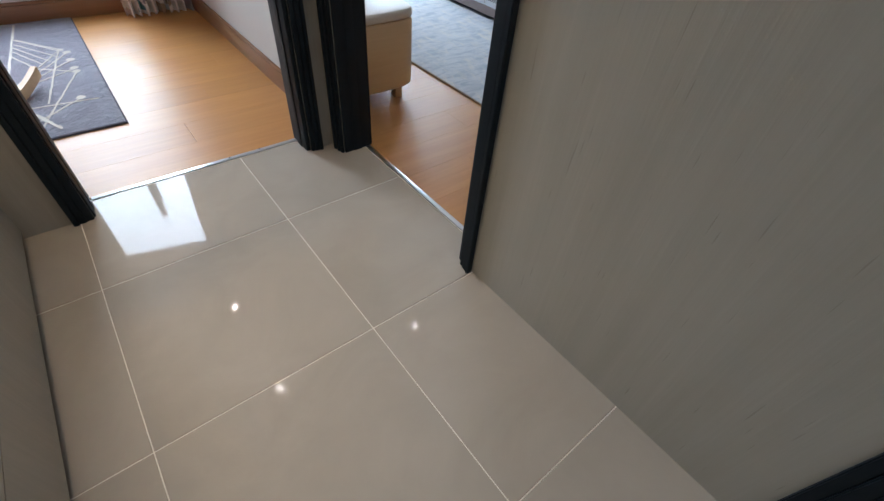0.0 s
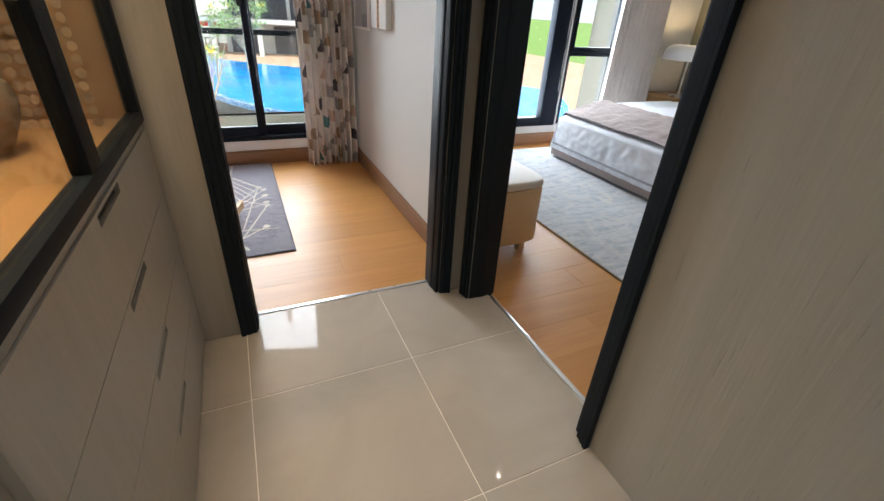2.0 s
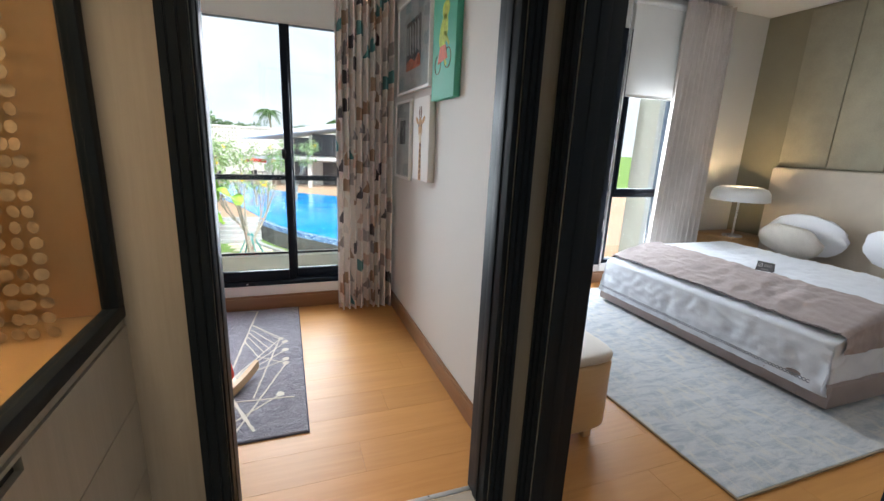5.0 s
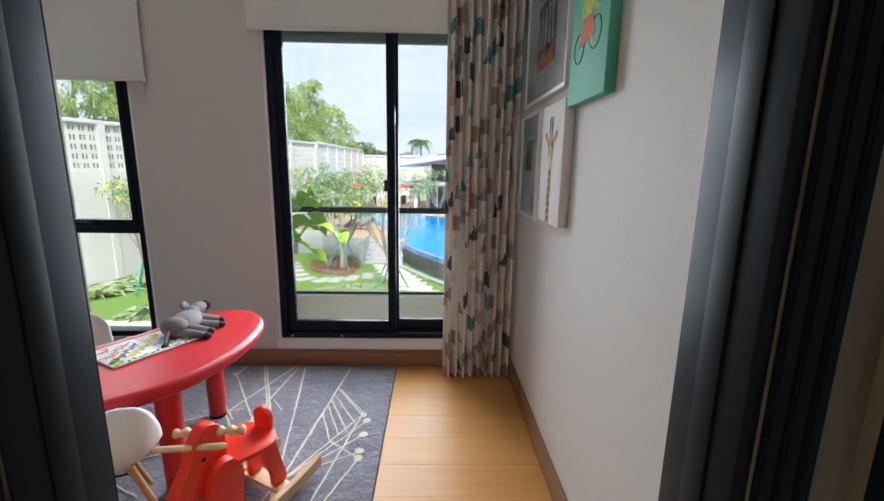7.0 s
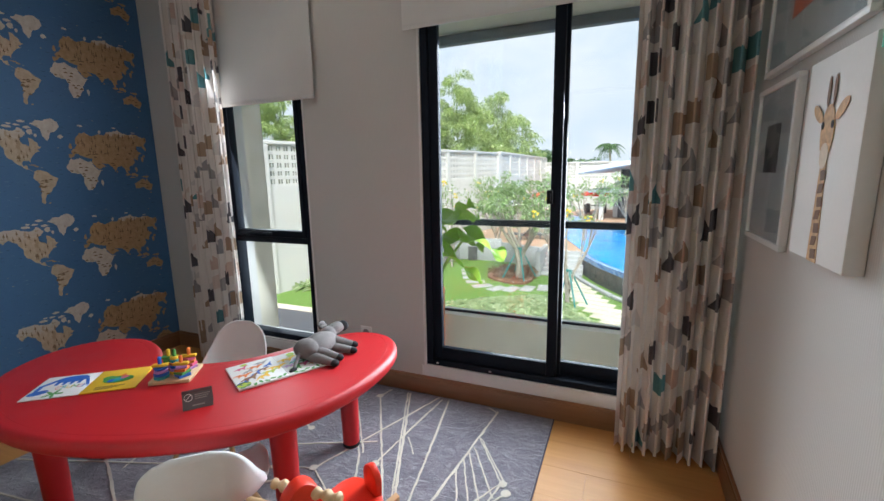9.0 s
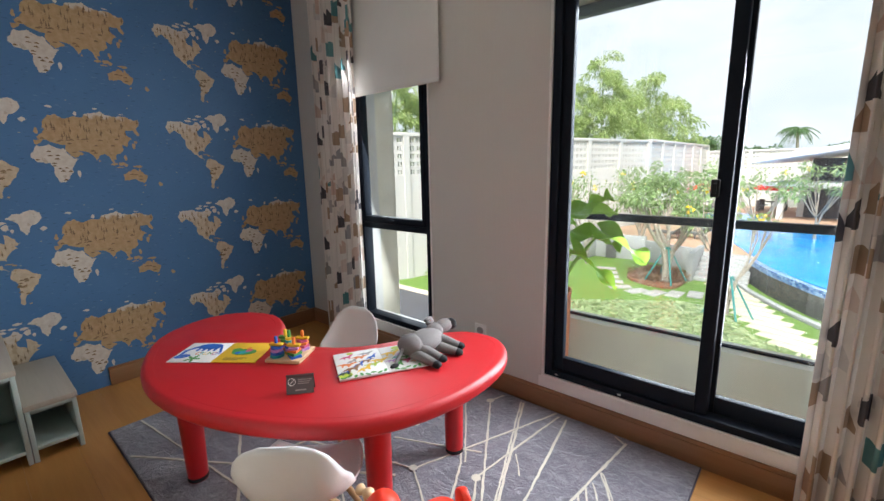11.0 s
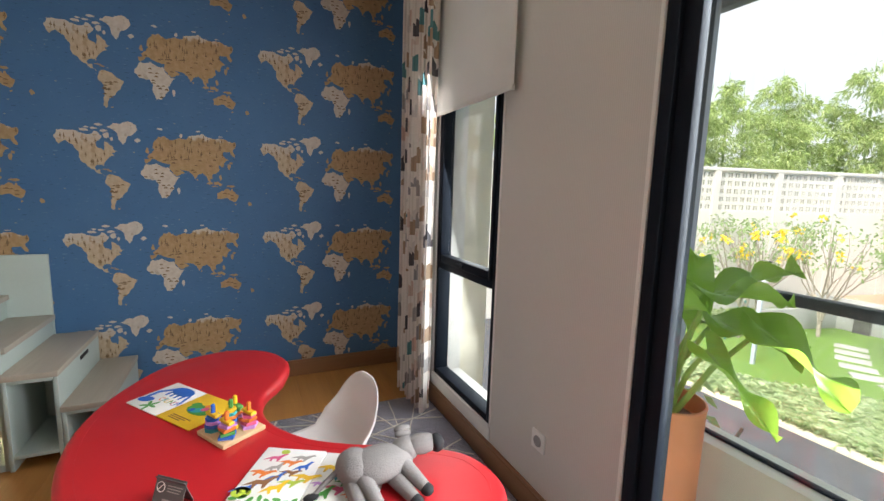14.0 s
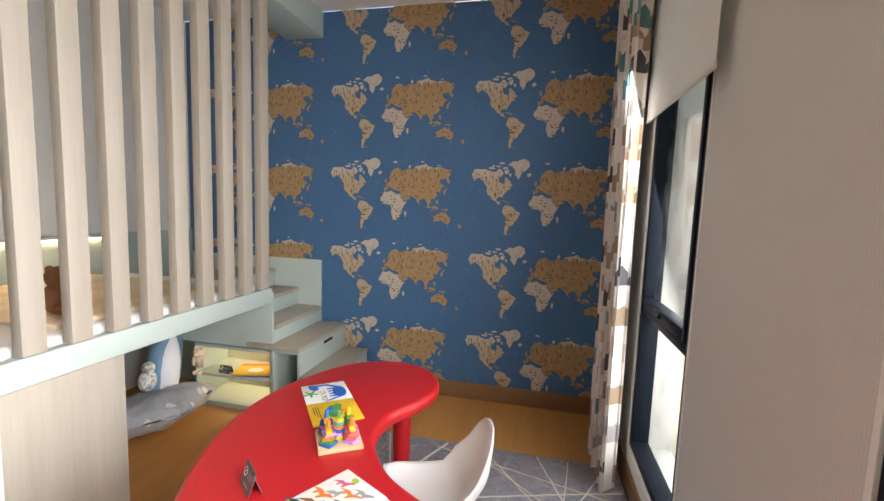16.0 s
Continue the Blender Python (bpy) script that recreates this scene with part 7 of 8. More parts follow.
# red umbrellas with tables
def parasol(x, y, label):
    p = thing("pool_umbrella", label, "umbrella", pose(x, y, DECK - 0.03), group="red pool umbrellas")
    part("pole", tube([(0, 0, 0), (0, 0, 2.25)], 0.03, 8), STEEL, p)
    bm = bmesh.new()
    n = 8
    apex = bm.verts.new((0, 0, 2.32))
    rim = [bm.verts.new((1.35 * math.cos(6.283 * k / n), 1.35 * math.sin(6.283 * k / n), 1.78)) for k in range(n)]
    drop = [bm.verts.new((1.36 * math.cos(6.283 * k / n), 1.36 * math.sin(6.283 * k / n), 1.64)) for k in range(n)]
    for k in range(n):
        bm.faces.new((apex, rim[k], rim[(k + 1) % n]))
        bm.faces.new((rim[k], drop[k], drop[(k + 1) % n], rim[(k + 1) % n]))
    part("canopy", bm, plain("red_canvas", (0.70, 0.03, 0.02), 0.8, vary=0.08), p, smooth=0)
    part("table", joined(lathe([(0.45, 0.70), (0.45, 0.74)], 16), lathe([(0.04, 0.0), (0.04, 0.70)], 8)), DARK_STONE, p)
    for k in range(4):
        a = 1.57 * k + 0.7
        part("chair", joined(box((-0.22, -0.22, 0.40), (0.22, 0.22, 0.45), 0.0, 1, pose(0.85 * math.cos(a), 0.85 * math.sin(a), 0, 0, 0, math.degrees(a))), box((0.18, -0.22, 0.0), (0.23, 0.22, 0.85), 0.0, 1, pose(0.85 * math.cos(a), 0.85 * math.sin(a), 0, 0, 0, math.degrees(a)))), DARK_STONE, p, smooth=0)
    return p


parasol(-6.1, 41.5, "red canvas umbrella over a dark table on the pool deck")
parasol(-2.0, 43.5, "red canvas umbrella over a dark table near the pool house")

# loungers
for k, (x, y, r) in enumerate(((-5.3, 26.4, 60), (-4.3, 26.9, 60))):
    l = thing("sun_lounger", "dark slatted sun lounger on the terrace", "lounger", pose(x, y, DECK - 0.03, 0, 0, r), group="sun loungers")
    part("seat", box((-0.3, -0.6, 0.24), (0.3, 0.7, 0.30), 0.01), DARK_STONE, l)
    part("backrest", box((-0.3, 0, 0), (0.3, 0.7, 0.05), 0.01, 2, pose(0, -0.6, 0.27, 140, 0, 0)), DARK_STONE, l)
    for sx in (-0.25, 0.25):
        for sy in (-0.5, 0.6):
            part("leg", box((sx - 0.02, sy - 0.02, 0), (sx + 0.02, sy + 0.02, 0.24)), DARK_STONE, l, smooth=0)

# garden lamp post
lp = thing("garden_lamp", "slim grey garden lamp post with a white box head", "lamp", pose(-6.9, 16.4, G))
part("post", box((-0.05, -0.05, 0), (0.05, 0.05, 2.5), 0.005), plain("lamp_grey", (0.45, 0.5, 0.55), 0.5), lp)
part("lamp_head", box((-0.11, -0.11, 2.501), (0.11, 0.11, 3.05), 0.01), PLASTIC_WHITE, lp, "white diffuser box")
part("cap", box((-0.12, -0.12, 3.051), (0.12, 0.12, 3.09), 0.005), BLACK, lp)


# potted plant on the balcony
def big_leaf(base, tip, width, seed, wave=0.1):
    """A broad arrow-shaped leaf from its stalk end to its tip, cupped about the midrib."""
    rnd = random.Random(seed)
    base, tip = Vector(base), Vector(tip)
    d = tip - base
    L = d.length
    d.normalize()
    side = d.cross(Vector((0, 0, 1))).normalized()
    up = side.cross(d)
    bm = bmesh.new()
    grid = []
    nu, nv = 12, 16
    for j in range(nv + 1):
        v = j / nv
        w = width * (math.sin(math.pi * min(1, v * 0.93 + 0.07) ** 0.62)) ** 0.8 * (1.0 if v > 0.04 else 0.7)
        row = []
        for i in range(nu + 1):
            u = 2 * i / nu - 1
            back = -0.22 * L * abs(u) ** 1.5 * max(0, 1 - v * 2.2)
            lift = 0.16 * width * abs(u) - 0.05 * L * v * v + wave * width * math.sin(v * 9 + seed) * u * abs(u)
            row.append(bm.verts.new(base + d * (L * v + back) + side * u * w * 0.5 + up * lift - Vector((0, 0, 0.06 * L * v ** 3))))
        grid.append(row)
    for a, b in zip(grid, grid[1:]):
        for i in range(nu):
            bm.faces.new((a[i], a[i + 1], b[i + 1], b[i]))
    return bm


def big_leaf_material():
    n = Nodes("broad_green_leaf")
    v = n.where()
    col = n.mix(n.noise(v, 9.0, 3), (0.17, 0.36, 0.035), (0.30, 0.50, 0.08))
    vein = n.math("SINE", n.math("MULTIPLY", n.noise(v, 6.0, 1), 60.0))
    n.bump(vein, 0.25, 0.003)
    n.end(col, 0.32)
    t = n.tree
    trans = t.nodes.new("ShaderNodeBsdfTranslucent")
    n.put(trans.inputs[0], n.mix(0.3, col, (0.4, 0.6, 0.05)))
    mix = t.nodes.new("ShaderNodeMixShader")
    mix.inputs[0].default_value = 0.4
    t.links.new(n.bsdf.outputs[0], mix.inputs[1])
    t.links.new(trans.outputs[0], mix.inputs[2])
    t.links.new(mix.outputs[0], t.nodes["Material Output"].inputs[0])
    return n.mat


plant = thing("potted_plant", "broad-leaved green plant in a terracotta cylinder pot", "potted plant")
PX, PY, PZ = -0.99, 4.44, -0.13
part("pot", lathe([(0.135, 0.03), (0.148, 0.05), (0.152, 0.60), (0.156, 0.635), (0.146, 0.638), (0.138, 0.56), (0.02, 0.555)], 36, (PX, PY, PZ)), TERRACOTTA, plant, "terracotta pot")
part("saucer", lathe([(0.17, 0.0), (0.205, 0.035), (0.195, 0.036), (0.165, 0.012)], 32, (PX, PY, PZ)), TERRACOTTA, plant)
part("soil", lathe([(0.134, 0.556), (0.09, 0.575), (0.01, 0.58)], 20, (PX, PY, PZ)), SOIL, plant)
BIG = big_leaf_material()
STALK = plain("leaf_stalk", (0.26, 0.40, 0.08), 0.45, vary=0.1)
for k, (bx, by, bz, tx, ty, tz, w) in enumerate(((-0.99, 4.45, 0.92, -0.90, 4.33, 1.22, 0.34), (-0.82, 4.36, 1.00, -0.53, 4.34, 1.06, 0.20), (-0.86, 4.50, 0.88, -0.55, 4.50, 0.84, 0.22), (-0.64, 4.40, 0.92, -0.36, 4.34, 0.80, 0.20),
                                                 (-0.78, 4.34, 0.80, -0.50, 4.30, 0.64, 0.15), (-1.05, 4.55, 0.85, -1.12, 4.70, 1.10, 0.28), (-1.08, 4.36, 0.82, -1.22, 4.22, 0.95, 0.26), (-0.90, 4.30, 0.92, -0.72, 4.22, 1.00, 0.24), (-0.95, 4.60, 0.95, -0.70, 4.72, 1.12, 0.24))):
    leaf = part("leaf", big_leaf((bx, by, bz), (tx, ty, tz), w * 0.72, k, 0.32), BIG, plant, smooth=80)
    root = Vector((PX + 0.04 * math.cos(k * 2.0), PY + 0.04 * math.sin(k * 2.0), PZ + 0.57))
    end = Vector((bx, by, bz))
    part("stalk", tube([root, root.lerp(end, 0.5) + Vector((0, 0, 0.04)), end, end.lerp(Vector((tx, ty, tz)), 0.25)], [0.014, 0.011, 0.008, 0.004], 8), STALK, plant)

# pale cloud sky far behind the garden
def cloud_material():
    n = Nodes("pale_cloud_sky")
    f = n.noise(n.where((1, 1, 2.2)), 0.006, 5, 0.55, 0.6)
    col = n.mix(n.step(f, 0.35, 0.62), (0.84, 0.90, 0.96), (0.98, 0.985, 1.0))
    n.end((0, 0, 0), 1.0)
    n.put(n.bsdf.inputs["Emission Color"], col)
    n.bsdf.inputs["Emission Strength"].default_value = 0.42
    n.bsdf.inputs["Specular IOR Level"].default_value = 0.0
    return n.mat


bm = bmesh.new()
last = None
for k in range(41):
    a = radians(-110 + 220 * k / 40)
    ring = [bm.verts.new((r * math.sin(a), r * math.cos(a), z)) for r, z in ((900, -30), (900, 60), (880, 180), (820, 330), (720, 480), (600, 590))]
    if last:
        for i in range(5):
            bm.faces.new((last[i], ring[i], ring[i + 1], last[i + 1]))
    last = ring
solid("backdrop", bm, cloud_material(), "pale clouded sky behind the garden", "sky", kind="structure")


# ---- corridor ----
def slotted_front(ys, zs, x0, x1):
    """A board with one slot cut through its middle cell."""
    bm = bmesh.new()
    front, back = [[[bm.verts.new((x, y, z)) for z in zs] for y in ys] for x in (x1, x0)]
    for i in range(3):
        for j in range(3):
            if (i, j) != (1, 1):
                bm.faces.new((front[i][j], front[i + 1][j], front[i + 1][j + 1], front[i][j + 1]))
                bm.faces.new((back[i][j], back[i][j + 1], back[i + 1][j + 1], back[i + 1][j]))
    rim = [(i, 0) for i in range(3)] + [(3, j) for j in range(3)] + [(i, 3) for i in (3, 2, 1)] + [(0, j) for j in (3, 2, 1)]
    hole = [(1, 1), (1, 2), (2, 2), (2, 1)]
    for loop in (rim, hole):
        for (i, j), (k, l) in zip(loop, loop[1:] + loop[:1]):
            bm.faces.new((front[i][j], back[i][j], back[k][l], front[k][l]))
    return bm


SLOT_BROWN = plain("dark_slot", (0.03, 0.02, 0.014), 0.7, vary=0.1)
cab = thing("display_cabinet", "grey oak drawer cabinet with a black-framed glass display above", "cabinet")
CX = -0.395
part("carcass", box((-0.86, -0.2, 0.03), (CX - 0.019, 1.640, 0.862)), BROWN, cab, smooth=0)
part("plinth", box((-0.85, -0.2, 0.0), (CX - 0.03, 1.640, 0.029)), CHARCOAL, cab, smooth=0)
for y0, y1 in ((0.502, 1.638),):
    for z0, z1 in ((0.032, 0.2465), (0.2495, 0.4515), (0.4545, 0.6565), (0.6595, 0.862)):
        a, b = 0.985, 1.18
        bm = slotted_front((y0, a, b, y1), (z0, z1 - 0.032, z1 - 0.008, z1), CX - 0.018, CX)
        d = part("drawer", bm, PANEL_WOOD, cab, smooth=0)
        part("finger_slot", box((CX - 0.0175, a, z1 - 0.032), (CX - 0.012, b, z1 - 0.008)), SLOT_BROWN, d, "recessed brown finger slot", smooth=0)
part("end_panel", box((-0.86, 0.474, 0.0), (CX + 0.012, 0.499, 2.46), 0.002), PANEL_WOOD, cab)
part("near_door", box((CX - 0.018, -0.2, 0.03), (CX, 0.472, 2.46), 0.002), PANEL_WOOD, cab)
part("counter", box((-0.86, 0.5, 0.863), (CX - 0.004, 1.640, 0.884), 0.002), PANEL_WOOD, cab)
part("display_floor", box((-0.855, 0.5, 0.8845), (CX - 0.034, 1.638, 0.897), 0.001), TAN_WOOD, cab, "tan wooden display floor")
part("display_back", box((-0.858, 0.98, 0.898), (-0.845, 1.638, 2.36), 0.001), TAN_WOOD, cab)
part("display_end", box((-0.844, 1.622, 0.898), (CX - 0.034, 1.638, 2.36), 0.001), TAN_WOOD, cab)
part("display_top", box((-0.858, 0.5, 2.361), (CX - 0.003, 1.638, 2.46), 0.001), PANEL_WOOD, cab)
part("bottom_rail", box((CX - 0.032, 0.5, 0.885), (CX + 0.003, 1.637, 0.918), 0.003), CHARCOAL, cab, "black metal rail")
for y0, y1 in ((1.035, 1.108), (1.600, 1.637), (0.50, 0.53)):
    part("post", box((CX - 0.032, y0, 0.9185), (CX + 0.003, y1, 2.36), 0.003), CHARCOAL, cab, "black metal post")
for y0, y1 in ((0.531, 1.034), (1.109, 1.599)):
    g = part("glass_door", box((CX - 0.018, y0, 0.919), (CX - 0.012, y1, 2.36)), GLASS, cab, smooth=0)
    g.visible_shadow = False
part("led_strip", box((-0.70, 0.55, 2.352), (-0.68, 1.58, 2.360)), LED, cab, "warm light strip", smooth=0)
part("grab_rail", tube([(-0.60, 1.60, 1.16), (-0.72, 1.60, 1.16)], 0.008, 8), STEEL, cab, "small steel rail")

vase = solid("vase", moved(lathe([(0.055, 0.0), (0.075, 0.02), (0.115, 0.10), (0.128, 0.16), (0.115, 0.205), (0.080, 0.228), (0.074, 0.236), (0.088, 0.250), (0.090, 0.258), (0.078, 0.258), (0.066, 0.236), (0.03, 0.20)], 36), pose(-0.64, 1.30, 0.8975) @ Matrix.Diagonal((0.68, 0.68, 0.72, 1))),
             plain("rough_clay", (0.30, 0.22, 0.14), 0.8, vary=0.25, scale=14, relief=0.5), "rough brown clay vase on the display floor", "vase")


# strands of shell discs
shells = thing("shell_curtain", "hanging strands of pale shell discs behind the glass", "ornament")
SHELL = plain("shell_discs", (0.40, 0.29, 0.175), 0.35, vary=0.35, scale=14, relief=0.1)
rnd = random.Random(2)
for k in range(13):
    x = -0.80 + 0.027 * k
    bm = bmesh.new()
    for j in range(46):
        z = 0.915 + 0.031 * j
        c = lathe([(0.0125, 0.0), (0.0125, 0.0015)], 7)
        c.transform(pose(x + rnd.uniform(-0.004, 0.004), 1.50 + rnd.uniform(-0.005, 0.005), z, 90 + rnd.uniform(-8, 8), rnd.uniform(-40, 40), rnd.uniform(-25, 25)))
        me = bpy.data.meshes.new("tmp")
        c.to_mesh(me)
        c.free()
        bm.from_mesh(me)
        bpy.data.meshes.remove(me)
    part("strand", bm, SHELL, shells)

# a fitting for every entry, the five added lamps included
for dx, dy, dz in KNOWN_AND_ADDED_DOWNLIGHTS:
    dl = thing("downlight", "small round white recessed ceiling downlight, from a part known, part added set", "ceiling light", pose(dx, dy, dz + (0.0035 if dz > 2.5 else -0.0005)), group="recessed downlights")
    part("trim_ring", lathe([(0.045, 0.0), (0.045, -0.004), (0.034, -0.006), (0.034, 0.0)], 24), PLASTIC_WHITE, dl)
    bulb = bpy.data.materials.get("downlight_glow") or bpy.data.materials.new("downlight_glow")
    bulb.use_nodes = True
    bulb.node_tree.nodes["Principled BSDF"].inputs["Emission Color"].default_value = (1.0, 0.85, 0.62, 1)
    bulb.node_tree.nodes["Principled BSDF"].inputs["Emission Strength"].default_value = 110.0
    part("lens", lathe([(0.012, -0.0005), (0.012, -0.003), (0.004, -0.004)], 20), bulb, dl, "bright warm lens")

# ---- bedroom ----
bedrug_mat = Nodes("pale_blue_grey_rug")
v = bedrug_mat.where()
w = bedrug_mat.noise(bedrug_mat.where((2.2, 7, 1)), 3.0, 5, 0.7, 0.8)
w2 = bedrug_mat.noise(bedrug_mat.where((7, 2.2, 1)), 3.0, 5, 0.7, 0.8)
col = bedrug_mat.mix(bedrug_mat.step(w, 0.42, 0.62), (0.52, 0.53, 0.54), (0.36, 0.39, 0.43))
col = bedrug_mat.mix(bedrug_mat.step(w2, 0.5, 0.68, 0, 0.8), col, (0.62, 0.58, 0.50))
bedrug_mat.bump(bedrug_mat.noise(v, 220.0, 2), 0.6, 0.004)
RUG2 = bedrug_mat.end(col, 0.95)
r2 = thing("bedroom_rug", "pale blue-grey distressed rug under the bed", "rug")
part("rug_field", box((1.62, 1.385, 0.0005), (4.4, 3.72, 0.011), 0.004), RUG2, r2, smooth=0)
part("binding", joined(box((1.612, 1.377, 0.0004), (4.4, 1.386, 0.009), 0.002), box((1.612, 1.386, 0.0004), (1.621, 3.72, 0.009), 0.002)), plain("tan_binding", (0.32, 0.25, 0.17), 0.9), r2, "tan bound edge")

bed2 = thing("double_bed", "upholstered double bed made up with white bedding", "bed")
MAUVE = plain("mauve_upholstery", (0.34, 0.28, 0.265), 0.85, vary=0.08, fine=300, relief=0.3)
part("bed_base", box((2.65, 1.65, 0.03), (4.66, 3.45, 0.17), 0.012), MAUVE, bed2)
part("bed_plinth", box((2.74, 1.7, 0.0115), (4.6, 3.40, 0.0295)), BLACK, bed2, smooth=0)
part("headboard", box((4.66, 1.5, 0.02), (4.745, 3.5, 1.25), 0.03), plain("beige_headboard_cloth", (0.52, 0.45, 0.36), 0.85, vary=0.06, fine=300, relief=0.25), bed2, "beige padded headboard")
part("mattress", box((2.72, 1.72, 0.171), (4.65, 3.40, 0.36), 0.05, 4), FABRIC_WHITE, bed2)


def crease(x, y, seed):
    """Sharp soft-sided folds: ridges of noise, drawn out and turned."""
    a = noise.noise(Vector((x * 2.6 + y * 1.6, y * 6.0 - x * 2.0, seed)))
    b = noise.noise(Vector((x * 6.0 - y * 4.0, y * 13.0 + x * 3.0, seed + 3)))
    c = noise.noise(Vector((x * 25.0, y * 19.0 - x * 6.0, seed + 7)))
    return (1 - 2.2 * abs(a)) * 0.45 + (1 - 2.0 * abs(b)) * 0.45 + 0.3 * c - 0.45


def foot_sag(x):
    """How far the bedding sinks towards the rounded foot of the bed."""
    return 0.12 * max(0.0, 1 - (x - 2.69) / 0.52) ** 1.8 if x > 2.69 else 0.12


def draped(x0, x1, y0, y1, top, bottom, wrinkle, seed, over=(1, 1, 1)):
    """A cloth over the bed, hanging over the foot (x0) and both sides."""
    bm = bmesh.new()
    nx, ny = 90, 110
    hang = top - bottom
    grid = []
    for i in range(nx + 1):
        s = -hang * over[0] + (x1 - x0 + hang * over[0]) * i / nx
        row = []
        for j in range(ny + 1):
            t = -hang * over[1] + (y1 - y0 + hang * (over[1] + over[2])) * j / ny
            x, y, z = x0 + max(s, 0), y0 + min(max(t, 0), y1 - y0), top
            dn = 0
            fold = crease(s, t, seed)
            if s < 0:
                dn = max(dn, -s)
                x -= 0.025 + 0.06 * (-s) + wrinkle * 1.3 * fold * min(1, -s / 0.08)
            if t < 0:
                dn = max(dn, -t)
                y -= 0.025 + 0.06 * (-t) + wrinkle * 1.3 * fold * min(1, -t / 0.08)
            if t > y1 - y0:
                q = t - (y1 - y0)
                dn = max(dn, q)
                y += 0.025 + 0.06 * q + wrinkle * 1.3 * fold * min(1, q / 0.08)
            sag = foot_sag(x0 + max(s, 0))
            z -= sag + dn * (hang - sag) / hang
            z += wrinkle * fold * (1 if dn == 0 else 0.25)
            row.append(bm.verts.new((x, y, z)))
        grid.append(row)
    for a, b in zip(grid, grid[1:]):
        for j in range(ny):
            bm.faces.new((a[j], a[j + 1], b[j + 1], b[j]))
    return bm


DUVET_WHITE = plain("cool_white_cotton", (0.72, 0.74, 0.79), 0.92, vary=0.03, fine=320, relief=0.2)
duvet = thing("duvet", "rumpled white duvet with a grey stitched hem", "bedding")
part("cover", draped(2.69, 4.1, 1.72, 3.40, 0.51, 0.10, 0.014, 3), DUVET_WHITE, duvet, smooth=80)
# plaited line of stitching along the hem
bm = bmesh.new()
for ph in (0.0, math.pi):
    pts = [(2.69 - 0.062 - wob, t, 0.165 + 0.009 * math.sin(t * 160 + ph)) for t, wob in ((t, 0.028 + 0.014 * max(0.0, crease(-0.3, t - 1.72, 3)) * 1.3) for t in np.linspace(1.73, 3.38, 330))]
    bm_tube(bm, pts, 0.0028, 5)
part("hem_stitch", bm, plain("grey_thread", (0.25, 0.26, 0.30), 0.9), duvet, "grey plaited stitching")
TAUPE = plain("taupe_throw", (0.36, 0.30, 0.285), 0.9, vary=0.12, fine=240, relief=0.4)
runner = thing("bed_runner", "taupe throw with a darker piped edge laid across the bed foot", "throw")
part("cloth", draped(2.72, 3.20, 1.71, 3.41, 0.54, 0.33, 0.016, 7, over=(0.0, 1, 1)), TAUPE, runner, smooth=80)
part("piping", tube([(2.72, t, 0.541 - foot_sag(2.72) + 0.016 * crease(0.0, t - 1.71, 7)) for t in np.linspace(1.71, 3.41, 80)], 0.006, 6), plain("dark_taupe_piping", (0.20, 0.165, 0.165), 0.9), runner, "darker piped edge")
for k, (x, y, z, sx, sy, sz, r) in enumerate(((4.48, 2.95, 0.66, 0.09, 0.33, 0.20, -20), (4.34, 3.0, 0.60, 0.08, 0.27, 0.17, -30), (4.48, 2.2, 0.66, 0.09, 0.33, 0.20, -20))):
    solid("bed_pillow", blob((x, y, z), (sx, sy, sz), 0.12, 3, k, (0, r, 0)), FABRIC_WHITE if k != 1 else plain("beige_cushion", (0.60, 0.55, 0.48), 0.9), "white pillow propped at the bed head" if k != 1 else "beige cushion in front of the pillows", "pillow", group="bed pillows")
tent_card(pose(3.32, 2.52, 0.512, 0, 0, -75), 0.11, 0.07, "dark grey folded notice card standing on the bed")

bench = thing("bench", "curved pale wooden ottoman with a cream padded top", "ottoman")
o = spline([(0.955, 1.86), (1.06, 1.83), (1.29, 1.835), (1.365, 1.90), (1.375, 2.10), (1.365, 2.42), (1.29, 2.49), (1.06, 2.49), (0.955, 2.46), (0.95, 2.16)], 5)
part("body", slab(o, 0.075, 0.405, 0.012, 3), BENCH_WOOD, bench)
part("padded_top", slab(o, 0.406, 0.45, 0.016, 4), plain("cream_leather", (0.58, 0.50, 0.40), 0.5, vary=0.05), bench, "cream padded top")
for x, y in ((1.28, 1.90), (1.28, 2.42), (1.02, 1.90), (1.02, 2.42)):
    part("leg", box((x - 0.022, y - 0.022, 0.0), (x + 0.022, y + 0.022, 0.076), 0.003), BENCH_WOOD, bench)

night = thing("nightstand", "small warm wooden nightstand beside the bed", "nightstand")
part("body", box((4.25, 3.46, 0.08), (4.745, 3.86, 0.50), 0.006), TAN_WOOD, night)
part("drawer", box((4.238, 3.475, 0.29), (4.249, 3.845, 0.485), 0.002), TAN_WOOD, night)
part("top", box((4.22, 3.45, 0.501), (4.745, 3.87, 0.525), 0.004), TAN_WOOD, night)
tl = thing("table_lamp", "white mushroom table lamp glowing on the nightstand", "lamp", pose(4.36, 3.55, 0.526))
part("base", lathe([(0.09, 0.0), (0.09, 0.015), (0.02, 0.025)], 24), STEEL, tl)
part("stem", lathe([(0.010, 0.025), (0.010, 0.40)], 12), STEEL, tl)
part("shade", lathe([(0.262, 0.375), (0.265, 0.39), (0.255, 0.455), (0.225, 0.495), (0.17, 0.515), (0.16, 0.505), (0.215, 0.482), (0.245, 0.448), (0.255, 0.38)], 40), PLASTIC_WHITE, tl, "white dome shade")
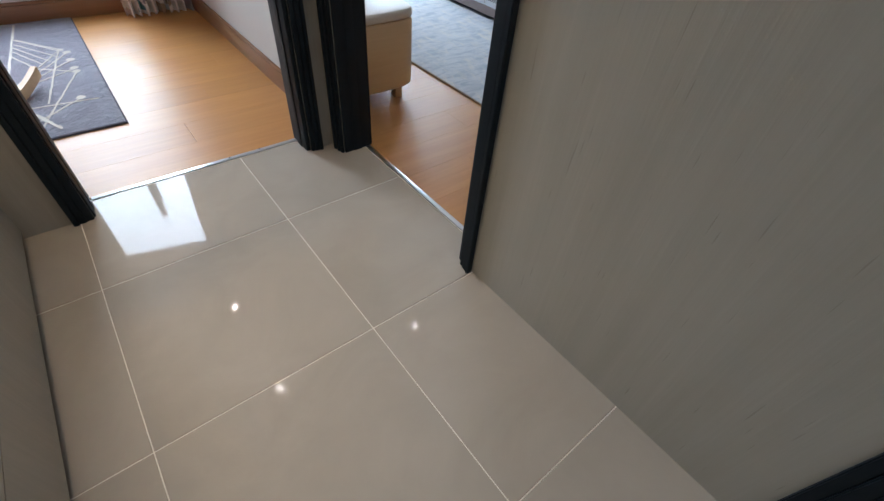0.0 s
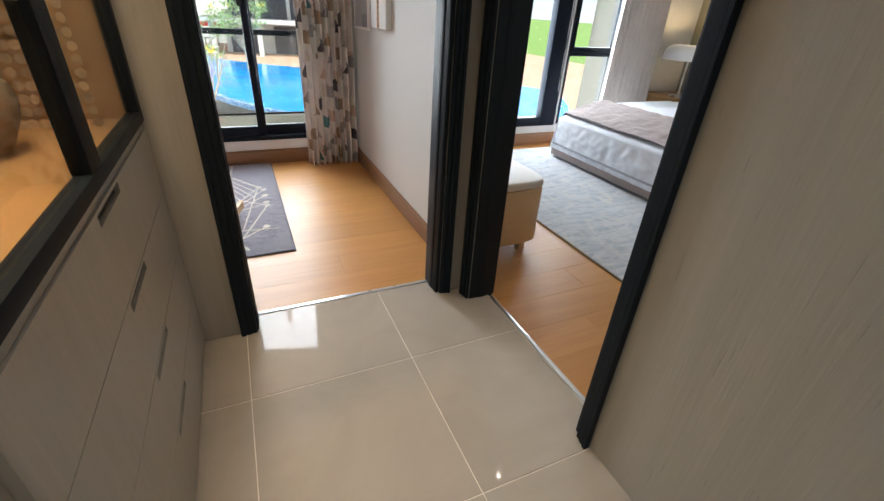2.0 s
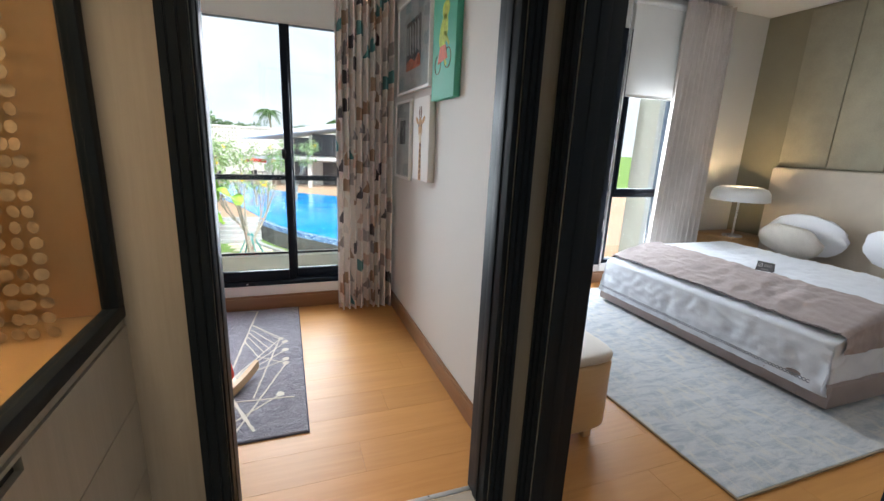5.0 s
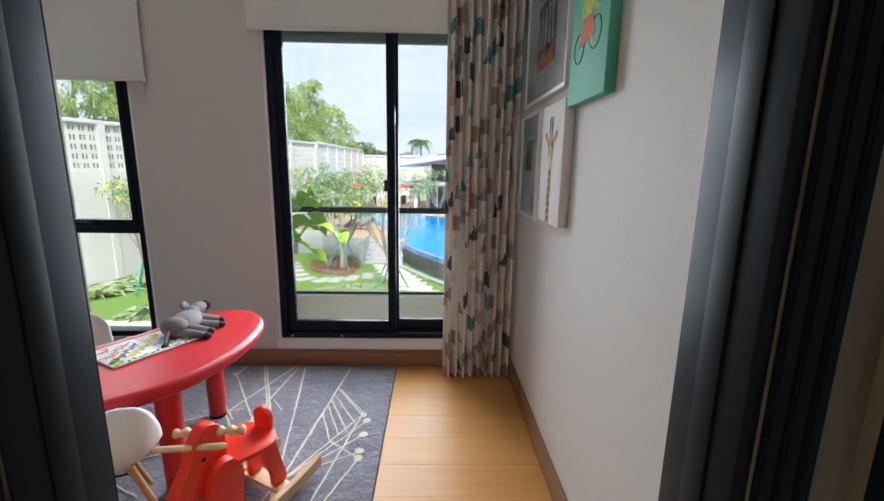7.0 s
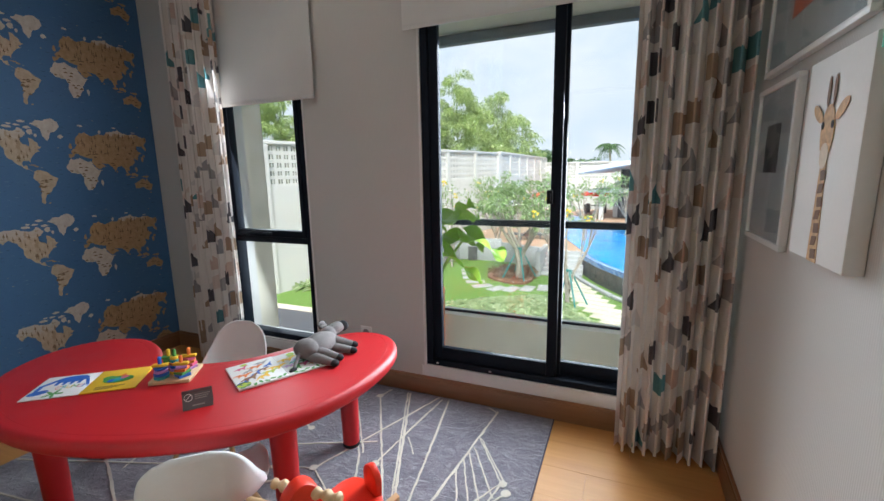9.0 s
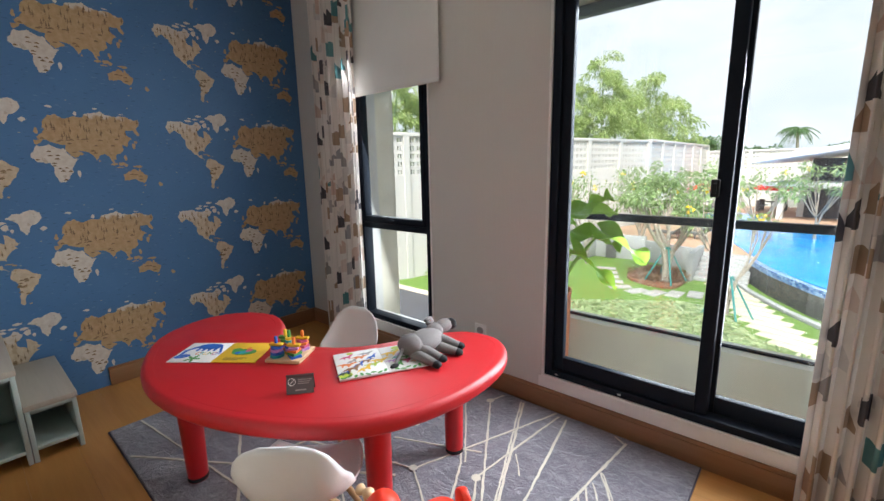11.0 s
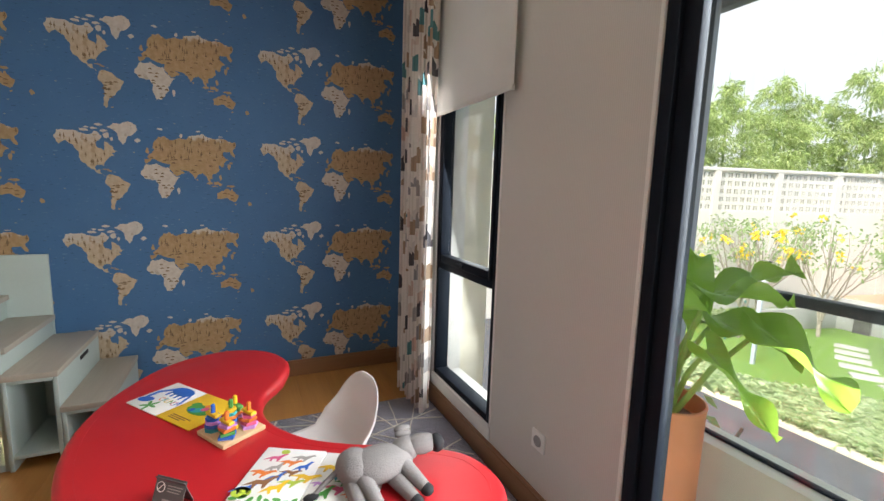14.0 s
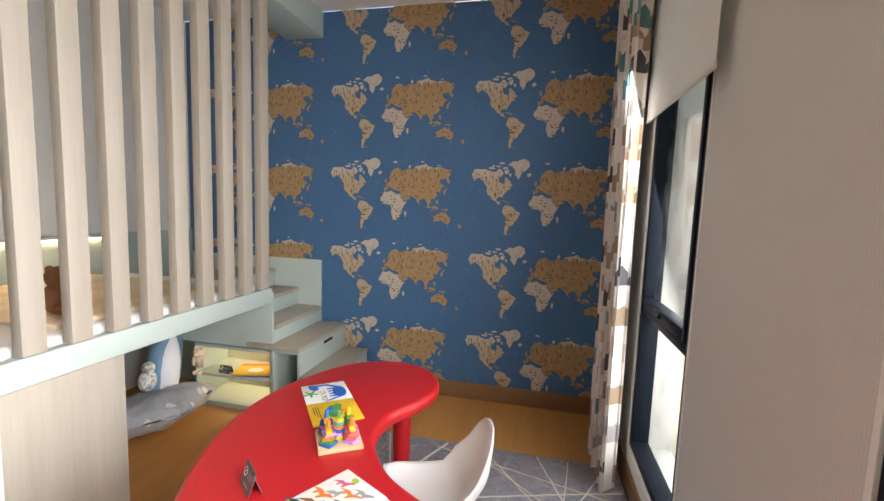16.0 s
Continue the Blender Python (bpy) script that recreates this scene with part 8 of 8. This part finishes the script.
part("bulb", blob((0, 0, 0.41), (0.03, 0.03, 0.03), 0, 2), LED, tl, "glowing bulb")
lamp("table_lamp_light", "POINT", 9.0, pose(4.36, 3.55, 0.925), (1.0, 0.70, 0.36), radius=0.04)
LINEN = plain("beige_linen", (0.66, 0.60, 0.55), 0.9, vary=0.06, fine=300, relief=0.2)
curtain("curtain", 3.52, 4.06, 3.78, 0.11, 2.70, 0.01, 9, LINEN, "full-length beige linen curtain in the bedroom", 21, 0.12)
part("pull_chain", tube([(2.93, 3.845, 2.64), (2.93, 3.845, 0.55)], 0.004, 6), STEEL, BEDROOM_BLIND, "thin steel pull chain")
panel = thing("headboard_panels", "grooved olive wall panels above the bed head", "panelling", kind="structure")
for k in range(5):
    part("panel", box((4.725, 3.49 - 0.42 * (k + 1), 1.26), (4.749, 3.485 - 0.42 * k, 2.7), 0.006), plain("olive_panel", (0.30, 0.27, 0.19), 0.6) if k == 0 else bpy.data.materials["olive_panel"], panel)


# ---- floor pieces ----
def shared_piece(name, lo, hi, material, bevel):
    bm = box(lo, hi, bevel, 1)
    me = bpy.data.meshes.new(name)
    bm.to_mesh(me)
    bm.free()
    me.materials.append(material)
    return me


# corridor tiles, 0.6 m, joints 3 mm
full = shared_piece("floor_tile", (-0.2985, -0.2985, -0.012), (0.2985, 0.2985, 0.0), TILE, 0.0012)


def cut_tile(x0, x1, y0, y1):
    me = shared_piece("floor_tile", (x0, y0, -0.012), (x1, y1, 0.0), TILE, 0.0012)
    ob = new("floor_tile", me)
    ob.parent = corridor_floor


for i in range(-1, 2):
    for j in range(-4, 3):
        x0, y0 = -0.243 + 0.6 * i, 0.06 + 0.6 * j
        x1, y1 = x0 + 0.6, y0 + 0.6
        if x0 < -0.86:
            continue
        X1, Y1 = min(x1, 0.862 if 0.72 < y0 + 0.3 < 1.54 or y0 < 0.7 < y1 else 0.862), min(y1, 1.746)
        if X1 - x0 > 0.59 and Y1 - y0 > 0.59:
            ob = new("floor_tile", full)
            ob.location = ((x0 + x1) / 2, (y0 + y1) / 2, 0)
            ob.parent = corridor_floor
        elif X1 > x0 + 0.02 and Y1 > y0 + 0.02:
            cut_tile(x0 + 0.0015, X1 - 0.0015, y0 + 0.0015, Y1 - 0.0015)

# laminate boards
floor_ob = bpy.data.objects["floor"]
BOARD_W, BOARD_L = 0.193, 1.29
board = shared_piece("floor_board", (0, 0, -0.011), (BOARD_L - 0.0004, BOARD_W - 0.0004, 0.0), LAMINATE, 0.0004)
cuts = {}


def lay_boards(x0, x1, y0, y1, shift):
    rows = int(math.ceil((y1 - y0) / BOARD_W))
    for r in range(rows):
        y = y0 + r * BOARD_W
        x = x0 - ((r * 0.43 + shift) % 1.0) * BOARD_L
        while x < x1:
            a, b = max(x, x0), min(x + BOARD_L, x1)
            top = min(y + BOARD_W, y1)
            if b - a > 0.02 and top - y > 0.01:
                if b - a > BOARD_L - 0.001 and top - y > BOARD_W - 0.001:
                    ob = new("floor_board", board)
                else:
                    key = (round(b - a, 4), round(top - y, 4))
                    if key not in cuts:
                        cuts[key] = shared_piece("floor_board", (0, 0, -0.011), (b - a - 0.0004, top - y - 0.0004, 0.0), LAMINATE, 0.0004)
                    ob = new("floor_board", cuts[key])
                ob.location = (a, y, 0)
                ob.parent = floor_ob
            x += BOARD_L


lay_boards(X_MAP, X_RIGHT, 1.769, Y_WIN, 0.1)
lay_boards(X_MAP, -0.94, 0.62, 1.768, 0.5)
lay_boards(0.885, 4.75, -0.5, Y_WIN, 0.3)
